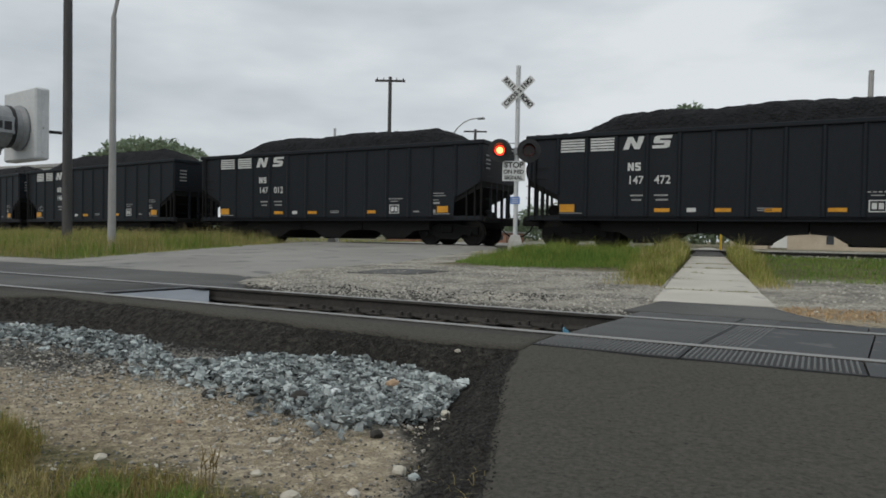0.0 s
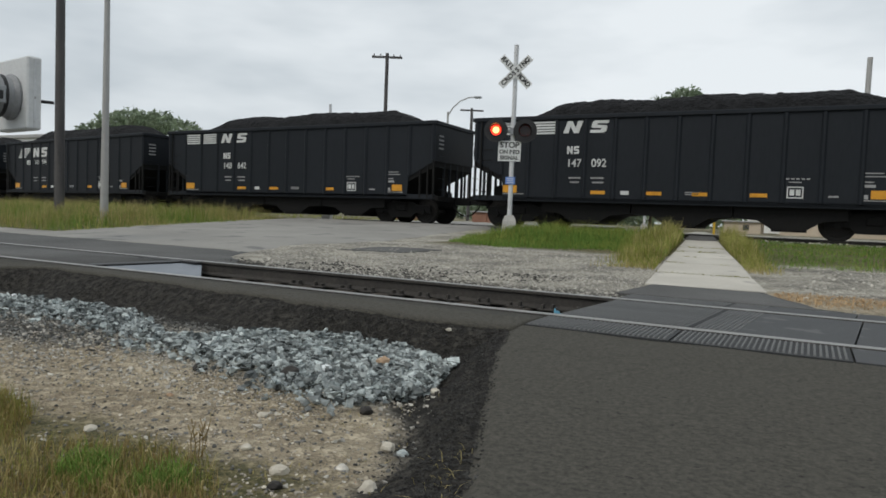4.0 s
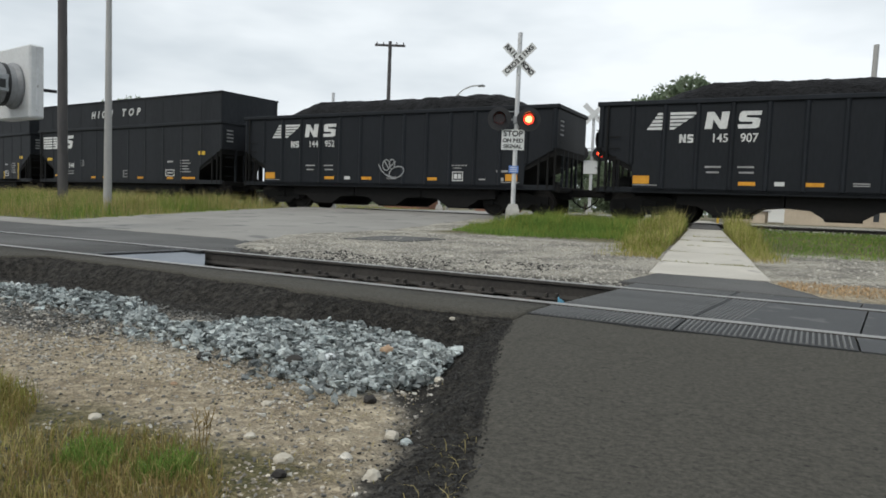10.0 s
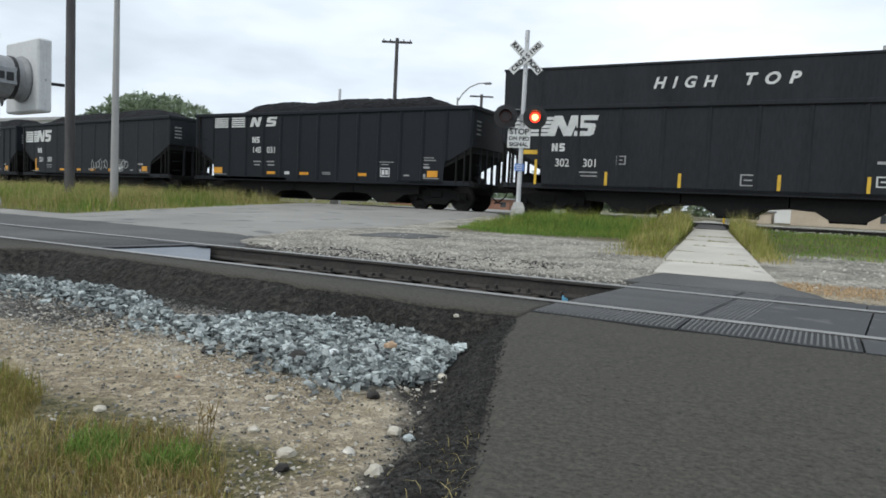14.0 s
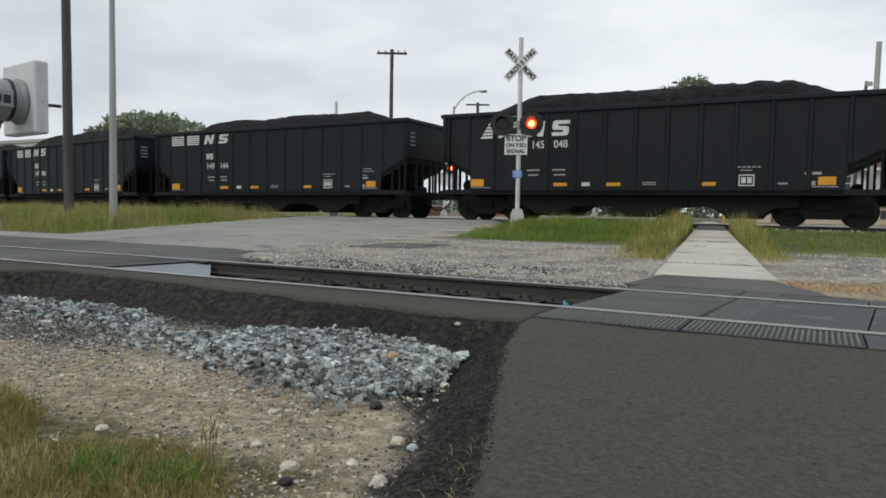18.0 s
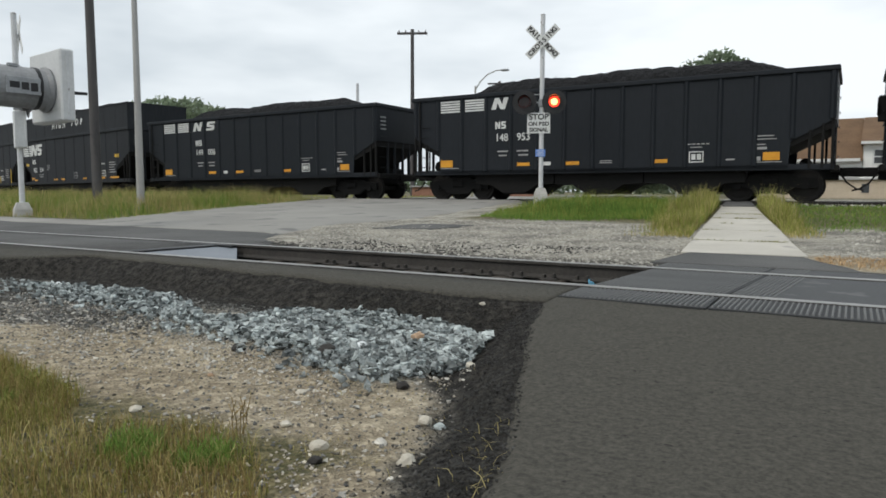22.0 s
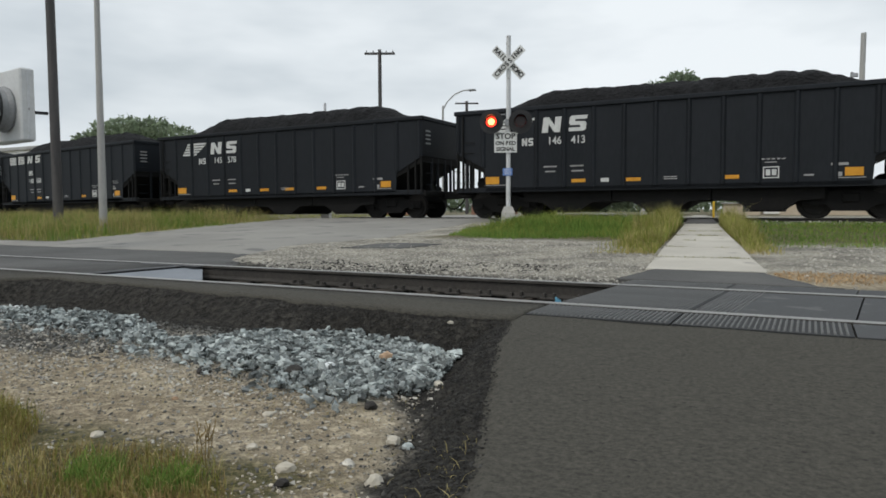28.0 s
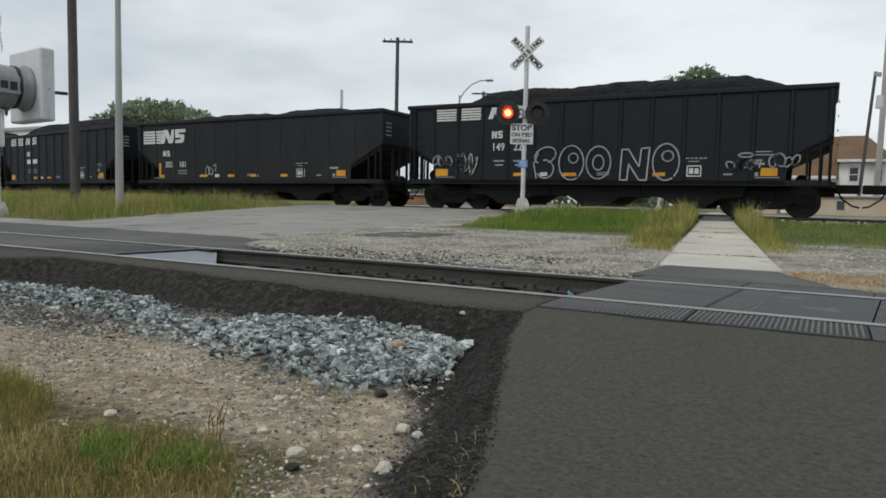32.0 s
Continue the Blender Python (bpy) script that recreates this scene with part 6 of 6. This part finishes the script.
stones("ballast_pile", scatter(15000, -7.2, -1.6, 2.3, 4.5, lambda x, y: ballast_bed(x, y) * interp(x, (-7, -5.5, -4.3, -3.6), (0.12, 0.35, 0.6, 1.0)), 61, 0.05), (0.012, 0.066), M_BALLAST, "tongue of fresh blue-grey crushed stone ballast", "ballast", 62, sink=0.15, sharp=True)
stones("gravel", scatter(11000, -6.0, -0.9, 1.1, 3.5, lambda x, y: (1 - smooth(-0.5, -0.3, paved_depth(x, y))) * (0.12 + 0.88 * smooth(-0.1, 0.35, wob(x, y, 1.7, 56) + 0.25 * smooth(2.2, 2.9, y))), 63), (0.004, 0.020), M_PEBBLE, "pale limestone pebbles strewn on the dirt", "gravel", 64)
stones("gravel", scatter(3400, -6.5, -1.0, 1.2, 3.6, lambda x, y: (1 - smooth(-0.45, -0.25, paved_depth(x, y))) * (0.12 + 0.88 * smooth(2.2, 2.8, y - 0.25 * (x + 2)) * smooth(-0.25, 0.25, wob(x, y, 2.1, 59) + 0.4 * smooth(2.5, 2.9, y))), 65), (0.007, 0.036), M_GREYSTONE, "grey stones strewn on the dirt", "gravel", 66, sharp=True)
stones("gravel", scatter(4200, -7.5, -3.9, 2.6, 4.0, lambda x, y: 1.0 if y < lip_y(x) - 0.4 and y > 2.55 + 0.2 * (x + 5) + 0.3 * wob(x, y, 2, 57) else 0.0, 67), (0.010, 0.040), M_DUSTSTONE, "dark dusty stones beside the ballast", "gravel", 68, sharp=True)
stones("asphalt_crumbs", scatter(12000, -3.4, -0.5, 1.2, 4.5, lambda x, y: smooth(-0.50, -0.2, paved_depth(x, y)) * smooth(0.10, -0.06, paved_depth(x, y)), 69, 0.010), (0.003, 0.015), M_CINDER, "black crumbled asphalt along the broken edges", "asphalt crumbs", 70, sharp=True)
stones("asphalt_crumbs", scatter(3000, -7.4, -2.6, 3.2, 4.8, lambda x, y: smooth(-0.9, -0.3, paved_depth(x, y)) * smooth(0.05, -0.1, paved_depth(x, y)) * (0.3 + patch_noise(x, y)), 169, 0.006), (0.003, 0.018), M_CINDER, "black crumbs on the dark bank below the rail", "asphalt crumbs", 170, sharp=True)
stones("gravel", scatter(7500, -8.2, -1.5, 6.66, 12.8, lambda x, y: (1.0 if x > ROAD_R(y) + 0.1 and x < -1.7 - 0.115 * (y - 8.1) else 0.0) * (1.0 if y < 9.3 else 0.45), 71), (0.010, 0.045), M_GREYSTONE, "old pale grey ballast between the track and the grass", "gravel", 72)
stones("gravel", scatter(1500, -0.2, 7.0, 7.3, 12.5, lambda x, y: 1.0 if x > -0.42 - 0.158 * (y - 8.5) and y > 8.9 - 0.1 * x else 0.25, 73), (0.02, 0.06), M_GREYSTONE, "old pale grey ballast beside the sidewalk", "gravel", 74)
stones("asphalt_crumbs", scatter(1300, -7.2, -2.6, 6.62, 8.6, lambda x, y: smooth(0.75, 0.0, abs(y - 7.05 - 0.30 * (x + 6.5)) + 0.8 * wob(x, y, 1.6, 58)), 75), (0.010, 0.040), M_CINDER, "dark broken asphalt beside the far rail", "asphalt crumbs", 76)
stones("gravel", scatter(900, -5.6, -1.6, 5.05, 6.4, lambda x, y: 1.0, 77), (0.02, 0.05), M_CINDER, "dark ballast between the near rails", "gravel", 78)
stones("gravel", scatter(5200, -40, 22, 21.2, 25.9, lambda x, y: 0.0 if -19 < x < -8.9 or -4.4 < x < -1.5 else 1.0, 79, 0.05), (0.05, 0.11), M_GREYSTONE, "grey ballast of the far track", "gravel", 80)

stones("gravel", scatter(3200, -6.0, -1.0, 1.2, 3.4, lambda x, y: (1 - smooth(-0.45, -0.25, paved_depth(x, y))), 143), (0.005, 0.024), M_DUSTSTONE, "dark pebbles strewn on the dirt", "gravel", 144)

stones("gravel", scatter(4500, -1.3, 3.2, 1.2, 4.4, lambda x, y: smooth(0.02, 0.2, paved_depth(x, y)) * (0.25 + 0.75 * smooth(-0.2, 0.4, wob(x, y, 1.2, 55))), 141, 0.006), (0.003, 0.010), M_CINDER, "dark grit strewn on the asphalt apron", "gravel", 142, sink=-0.35)


stones("gravel", scatter(700, -1.3, 3.2, 1.2, 4.4, lambda x, y: smooth(0.02, 0.2, paved_depth(x, y)), 191, 0.006), (0.002, 0.0065), M_PEBBLE, "pale specks of stone on the asphalt apron", "gravel", 192, sink=-0.35)


def rock(x, y, s, material, label, seed, squash=0.7):
    g = np.random.RandomState(seed)
    bm = bmesh.new()
    bmesh.ops.create_icosphere(bm, subdivisions=2, radius=s / 2)
    off = Vector((seed * 3.3, 0, 0))
    for v in bm.verts:
        k = 1 + 0.38 * noise.noise(v.co * (2.4 / s) + off) + 0.12 * noise.noise(v.co * (7 / s) + off)
        v.co *= k
        v.co.z *= squash
        v.co.x *= 1.12
    ob = link("rock", bm, material)
    ob.location = (x, y, ground_z(x, y) + s * squash * 0.22)
    ob.rotation_euler = (0, 0, g.uniform(0, 6))
    return tagged(ob, label, "rock", "loose rocks on the dirt")


ROCKS = [(-3.02, 2.82, 0.115, M_STONE_DARK, "black lump of asphalt on the dirt"), (-1.44, 2.32, 0.078, M_STONE, "pale limestone rock on the dark bank"),
         (-1.59, 1.85, 0.078, M_STONE, "pale round limestone rock on the dirt"), (-1.45, 2.03, 0.062, M_GREYSTONE, "grey-tan rock on the dirt"),
         (-2.33, 3.08, 0.080, M_STONE_WHITE, "white quartz stone among the ballast"), (-2.18, 3.42, 0.105, M_STONE_RED, "brown sandstone among the ballast"),
         (-2.45, 2.92, 0.115, M_STONE_DARK, "black lump of asphalt among the ballast"), (-1.79, 2.68, 0.085, M_STONE_DARK, "black lump of asphalt on the dirt"),
         (-1.62, 3.05, 0.070, M_STONE, "pale stone on the dark bank"), (-2.11, 2.34, 0.060, M_STONE, "flat pale stone on the dirt"),
         (-2.54, 1.80, 0.062, M_STONE, "flat pale stone near the grass"), (-3.35, 2.62, 0.050, M_STONE, "flat pale stone on the dirt"),
         (-2.75, 2.38, 0.042, M_STONE_RED, "small brown stone on the dirt"), (-1.36, 2.30, 0.060, M_BALLAST, "blue-grey ballast stone on the dark bank"),
         (-3.28, 3.0, 0.075, M_BALLAST, "blue-grey ballast stone on the dirt"), (-2.13, 4.16, 0.060, M_STONE, "pale stone at the foot of the berm"),
         (-1.25, 1.90, 0.085, M_STONE, "flat pale rock at the edge of the dirt"), (-1.51, 1.74, 0.065, M_STONE_DARK, "dark lump on the dirt near the grass"), (-1.86, 1.97, 0.060, M_STONE, "flat pale stone near the grass"),
         (-6.72, 3.95, 0.06, M_STONE_WHITE, "white stone at the end of the ballast")]
for i, (x, y, s, m, lab) in enumerate(ROCKS):
    rock(x, y, s * 0.74, m, lab, i + 1, 0.75 if i % 3 else 0.6).location.z += 0.05 if i in (4, 5, 6) else 0.0


# ---- grass ----
def blades(name, places, height, width, material, label, seed, bend=0.5, tall=None):
    """Tapered, bent blades of grass in one mesh."""
    g = np.random.RandomState(seed)
    P = np.array(places)
    n = len(P)
    H = g.uniform(height[0], height[1], n)
    if tall is not None:
        H *= np.array([tall(x, y) for x, y, z in places])
    W = g.uniform(width[0], width[1], n)
    a = g.uniform(0, 2 * np.pi, n)
    d = np.stack([np.cos(a), np.sin(a)], 1)
    lean = g.uniform(0.1, bend, n)[:, None] * H[:, None]
    s = np.stack([-d[:, 1], d[:, 0]], 1) * W[:, None] / 2
    V = np.zeros((n, 5, 3))
    V[:, 0, :2], V[:, 1, :2] = P[:, :2] - s, P[:, :2] + s
    mid = P[:, :2] + d * lean * 0.35
    V[:, 2, :2], V[:, 3, :2] = mid + s * 0.8, mid - s * 0.8
    V[:, 4, :2] = P[:, :2] + d * lean
    V[:, :2, 2] = P[:, 2:3] - 0.01
    V[:, 2:4, 2] = (P[:, 2] + H * 0.6)[:, None]
    V[:, 4, 2] = P[:, 2] + H * (1 - 0.25 * g.uniform(0, bend, n))
    o = np.arange(n) * 5
    faces = [(int(i), int(i) + 1, int(i) + 2, int(i) + 3) for i in o] + [(int(i) + 3, int(i) + 2, int(i) + 4) for i in o]
    me = bpy.data.meshes.new(name)
    me.from_pydata(V.reshape(-1, 3).tolist(), [], faces)
    me.materials.append(material)
    return tagged(new(name, me), label, "grass", kind="stuff")


def left_verge(x, y):
    return 1.0 if x < -14.8 - 0.28 * (y - 9.9) + 0.25 * wob(x, y, 1.5, 81) and y > 9.75 else 0.0


def mid_verge(x, y):
    if x > -1.75 - 0.115 * (y - 8.1) or x < -7.35 + 0.35 * wob(x, y, 1.2, 82) - 0.05 * (y - 14) ** 2 * 0.3:
        return 0.0
    edge = interp(x, (-7.5, -6.5, -5.5, -4.5, -3.6, -3.0, -2.3), (14.2, 13.2, 12.9, 13.4, 13.9, 12.9, 11.4)) + 0.4 * wob(x, y, 1.4, 83)
    return smooth(edge - 0.15, edge + 0.5, y)


def right_verge(x, y):
    if x < -0.35 - 0.158 * (y - 8.5):
        return 0.0
    edge = interp(x, (-1.2, -0.7, 0.2, 3, 10), (11.3, 11.7, 12.3, 12.3, 11.5)) + 0.3 * wob(x, y, 1.4, 84)
    return smooth(edge - 0.15, edge + 0.5, y)


def patch(a, b, scale, seed, lo=-0.1, hi=0.25):
    return smooth(lo, hi, wob(a, b, scale, seed))


def verge_h(x, y):
    """Low at the kerb, taller and uneven further in."""
    d = min(y - 9.75, (-14.8 - 0.28 * (y - 9.9) - x) * 0.9)
    return (0.24 + 0.72 * smooth(0.0, 1.6, d)) * (0.75 + 0.7 * (wob(x, y, 0.9, 86) + 0.3))


def mid_h(x, y):
    edge = interp(x, (-7.5, -6.5, -5.5, -4.5, -3.6, -3.0, -2.3), (14.2, 13.2, 12.9, 13.4, 13.9, 12.9, 11.4))
    return (0.30 + 0.52 * smooth(0.0, 2.6, y - edge)) * (0.8 + 0.8 * (wob(x, y, 1.3, 87) + 0.2))


def walk_h(x, y):
    return (0.20 + 0.62 * smooth(10.6, 16.5, y)) * (0.6 + 1.1 * (wob(x, y, 1.6, 88) + 0.3))


def right_h(x, y):
    return (0.22 + 0.06 * smooth(12.0, 14.5, y)) * (0.8 + 0.8 * (wob(x, y, 1.3, 89) + 0.2))


blades("grass", scatter(34000, -46, -14, 9.6, 20.9, lambda x, y: left_verge(x, y) * (0.35 + 0.65 * (1 - patch(x, y, 0.35, 85))), 86), (0.22, 0.55), (0.005, 0.012), M_GRASS, "long green grass on the verge", 87, bend=0.8, tall=verge_h)
blades("grass", scatter(26000, -46, -14, 9.8, 20.9, lambda x, y: left_verge(x, y) * (0.25 + 0.75 * patch(x, y, 0.35, 85)), 88), (0.3, 0.72), (0.004, 0.011), M_STRAW, "tall dry straw grass on the verge", 89, bend=0.8, tall=verge_h)
blades("grass", scatter(9000, -52, -14, 9.6, 20.9, left_verge, 90), (0.25, 0.6), (0.012, 0.028), M_GRASS_MID, "yellow-green grass on the verge", 91, bend=0.9, tall=verge_h)
blades("grass", scatter(30000, -8, -1.8, 11, 20.9, mid_verge, 92), (0.10, 0.36), (0.005, 0.013), M_GRASS, "green grass round the crossing signal", 93, tall=mid_h)
blades("grass", scatter(4500, -8, -1.8, 11, 20.9, lambda x, y: mid_verge(x, y) * (0.2 + 0.8 * patch(x, y, 0.8, 94)), 95), (0.2, 0.60), (0.004, 0.010), M_GRASS_MID, "yellow-green grass round the crossing signal", 96, bend=0.8, tall=mid_h)
near_walk = lambda x, y: smooth(1.0, 0.1, -1.78 - 0.115 * (y - 8.1) - x) if x < -1.74 - 0.115 * (y - 8.1) else 0.0
blades("tall_grass", scatter(6000, -4.2, -1.8, 10.6, 19.5, lambda x, y: near_walk(x, y), 97), (0.22, 0.62), (0.005, 0.012), M_GRASS_MID, "tall seeding grass along the sidewalk", 98, bend=0.6, tall=walk_h)
blades("tall_grass", scatter(3000, -4.2, -1.8, 10.4, 19.5, lambda x, y: near_walk(x, y), 99), (0.25, 0.68), (0.005, 0.012), M_STRAW, "tall dry grass along the sidewalk", 100, bend=0.7, tall=walk_h)
far_walk = lambda x, y: smooth(0.55, 0.1, x + 0.36 + 0.158 * (y - 8.5)) if x > -0.38 - 0.158 * (y - 8.5) else 0.0
blades("tall_grass", scatter(3000, -2.6, 0.6, 11.4, 19.5, far_walk, 101), (0.2, 0.55), (0.005, 0.012), M_GRASS_MID, "tall seeding grass along the sidewalk", 102, bend=0.6, tall=walk_h)
blades("tall_grass", scatter(1500, -2.6, 0.6, 11.0, 19.5, far_walk, 103), (0.2, 0.58), (0.005, 0.012), M_STRAW, "tall dry grass along the sidewalk", 104, bend=0.9, tall=walk_h)
blades("grass", scatter(30000, -2.4, 12, 11, 20.9, right_verge, 105), (0.10, 0.34), (0.005, 0.013), M_GRASS, "green grass beside the far track", 106, bend=0.8, tall=right_h)
blades("grass", scatter(2500, -2.4, 12, 11, 20.9, lambda x, y: right_verge(x, y) * patch(x, y, 0.7, 107), 108), (0.15, 0.4), (0.005, 0.012), M_GRASS_MID, "yellow-green grass beside the far track", 109, tall=right_h)
blades("dry_grass", scatter(6500, -0.5, 7, 7.2, 9.4, lambda x, y: (1.0 if x > -0.33 - 0.158 * (y - 8.5) else 0.0) * smooth(0.75, 0.2, abs(y - 8.2 - 0.08 * x) + 0.3 * wob(x, y, 2, 3)), 110), (0.012, 0.045), (0.006, 0.014), M_DRYORANGE, "flattened dry grass beside the asphalt", 111, bend=3.2)
blades("grass", scatter(2600, -45, 14, 26.2, 38, lambda x, y: 0.0 if ROAD_L(y) < x < ROAD_R(y) or x > -18 else 1.0, 112), (0.05, 0.16), (0.02, 0.045), M_GRASS_MID, "grass beyond the far track", 113)

blades("joint_grass", scatter(1500, -3.0, -0.5, 9.6, 17.8, lambda x, y: 1.0 if min(abs(y - j) for j in (9.9, 11.5, 13.0, 14.5, 16.0)) < 0.03 + 0.07 * max(wob(x, y, 2.6, 117), 0) and -1.66 - 0.115 * (y - 8.1) < x < -0.43 - 0.158 * (y - 8.5) and wob(x, y, 1.8, 114) > -0.12 else 0.0, 115), (0.03, 0.08), (0.006, 0.012), M_NEARGRASS, "small tufts in the sidewalk joints", 116, bend=1.4)


def near_turf(x, y):
    e = interp(x, (-4.5, -3.4, -2.95, -2.72, -2.55, -2.4, -2.2, -1.95, -1.75, -1.58, -1.42, -1.3), (2.05, 1.92, 1.82, 1.62, 1.50, 1.64, 1.76, 1.80, 1.70, 1.58, 1.42, 1.2)) + 0.07 * wob(x, y, 6, 121)
    return smooth(e + 0.06, e - 0.10, y)


blades("near_grass", scatter(12000, -4.4, -1.25, 0.75, 2.05, lambda x, y: near_turf(x, y) * (0.45 + 0.75 * patch(x, y, 2.2, 122, -0.2, 0.2)), 123), (0.015, 0.075), (0.0018, 0.0045), M_NEARGRASS, "short yellow-green grass at the edge of the dirt", 124, bend=0.9)
blades("near_grass", scatter(3200, -4.4, -1.25, 0.75, 2.05, lambda x, y: near_turf(x, y) * max(0.5 * patch(x, y, 2.8, 125, 0.34, 0.44), smooth(0.13, 0.05, math.hypot(x + 2.13, y - 1.50)), smooth(0.13, 0.05, math.hypot(x + 1.84, y - 1.57))), 126), (0.02, 0.085), (0.002, 0.005), M_GRASS, "fresh green tufts at the edge of the dirt", 127, bend=0.8)
blades("near_grass", scatter(14000, -4.4, -1.25, 0.75, 2.1, lambda x, y: near_turf(x, y) * (0.3 + 0.7 * patch(x, y, 1.9, 128, -0.15, 0.2)), 129), (0.015, 0.085), (0.0015, 0.0035), M_RUSTGRASS, "reddish dry grass at the edge of the dirt", 130, bend=1.1)
blades("near_grass", scatter(6500, -4.4, -1.25, 0.75, 2.05, near_turf, 131), (0.02, 0.08), (0.0018, 0.004), M_STRAW, "dry straw at the edge of the dirt", 132, bend=1.3)
blades("dead_grass", scatter(60, -1.5, -0.7, 1.35, 2.2, lambda x, y: smooth(0.14, 0.02, abs(paved_depth(x, y) + 0.10)), 133), (0.03, 0.09), (0.002, 0.004), M_STRAW, "pale dead stalks at the broken asphalt edge", 134, bend=2.6, tall=lambda x, y: 0.5)

blades("near_grass", scatter(9000, -4.6, -2.5, 0.9, 2.15, lambda x, y: near_turf(x, y) * smooth(-2.55, -2.8, x), 181), (0.03, 0.12), (0.0018, 0.004), M_NEARGRASS, "longer olive grass at the edge of the dirt", 182, bend=1.0)
blades("near_grass", scatter(5000, -4.6, -2.5, 0.9, 2.15, lambda x, y: near_turf(x, y) * smooth(-2.55, -2.8, x), 183), (0.03, 0.13), (0.0015, 0.0035), M_RUSTGRASS, "longer reddish grass at the edge of the dirt", 184, bend=1.0)
blades("straw_litter", scatter(900, -4.5, -1.2, 1.5, 3.2, lambda x, y: (1 - smooth(-0.45, -0.2, paved_depth(x, y))) * (0.3 + 0.7 * patch(x, y, 1.7, 135)), 136), (0.008, 0.022), (0.002, 0.004), M_STRAW, "bits of dry straw lying on the dirt", 137, bend=4.5)

blades("near_grass", scatter(6000, -9, -1.6, -3.0, 1.0, lambda x, y: 0.4 + 0.6 * patch(x, y, 1.6, 145), 146), (0.02, 0.08), (0.002, 0.005), M_NEARGRASS, "short yellow-green grass round the standpoint", 147, bend=0.9)

# a dry weed that stands up out of the grass
weed = thing("weed", pose(-1.93, 1.80, ground_z(-1.93, 1.80)), "dry brown weed stalk standing in the short grass", "weed")
wr = random.Random(140)
for k in range(5):
    b = bmesh.new()
    p = Vector((wr.uniform(-0.02, 0.02), wr.uniform(-0.02, 0.02), 0))
    d = Vector((wr.uniform(-0.25, 0.25), wr.uniform(-0.2, 0.2), 1)).normalized()
    for j in range(5):
        q = p + d * wr.uniform(0.018, 0.028)
        tube(p, q, 0.0022, 0.0016, n=5, bm=b)
        if j > 1:
            s = q + Vector((wr.uniform(-0.03, 0.03), wr.uniform(-0.03, 0.03), 0.03))
            tube(q, s, 0.0014, 0.0022, n=4, bm=b)
        p = q
        d = (d + Vector((wr.uniform(-0.2, 0.2), wr.uniform(-0.2, 0.2), 0))).normalized()
    part("stalk", b, M_RUSTGRASS, weed)


def motions():
    rate = lambda t: t / 32.0
    travel = lambda t: 349.917 * rate(t) - 10.45 * rate(t) ** 2 + 4.777 * rate(t) ** 3
    times = [k * 0.5 for k in range(65)]
    for car, load, off, low in TRAIN:
        walk(car, [(t, car_pose(off + travel(t))) for t in times])
        walk(load, [(t, car_pose(off + travel(t)) @ pose(0, 0, -low)) for t in times])
    # the wheels roll while their car passes
    radius = 0.457
    for car, load, off, low in TRAIN:
        t0, t1 = max(0.0, (-38 - off) / 10.8), min(32.0, (6 - off) / 10.8)
        if t1 - t0 < 0.5:
            continue
        n = int((t1 - t0) * 30)
        steps = [0.0] + [t0 + k / 30.0 for k in range(n + 1)] + [32.0]
        for wheel in [o for o in car.children_recursive if o.name.startswith("wheelset")]:
            base = wheel.location.copy()
            rows, last, turn = [], -1, 0.0
            for t in steps:
                f = frame(t)
                if f <= last:
                    continue
                c = min(max(t, t0), t1)
                rows.append((t, pose(*base, 0, math.degrees((travel(c) - travel(t0)) / radius), 0)))
                last = f
            walk(wheel, rows)
    # the lamps take turns
    flips = []
    t = 0.536
    while t < 32:
        flips.append((t, 1))
        if t + 0.661 < 32:
            flips.append((t + 0.661, 0))
        t += 1.3215
    for pair in LENSES:
        for side, disc in enumerate(pair):
            base = disc.location.copy()
            turn = 0.0 if side == 0 else 179.8
            rows = [(0, pose(*base, 0, 0, turn))]
            for ts, right in flips:
                step = 89.9 if turn < 90 else -89.9
                for k, dt in ((0, 0.0), (1, 0.0334), (2, 0.0667)):
                    rows.append((ts + dt, pose(*base, 0, 0, turn + step * k)))
                turn += 2 * step
            rows = [r for r in rows if r[0] < 31.99]
            rows.append((32, pose(*base, 0, 0, turn)))
            walk(disc, rows)


motions()
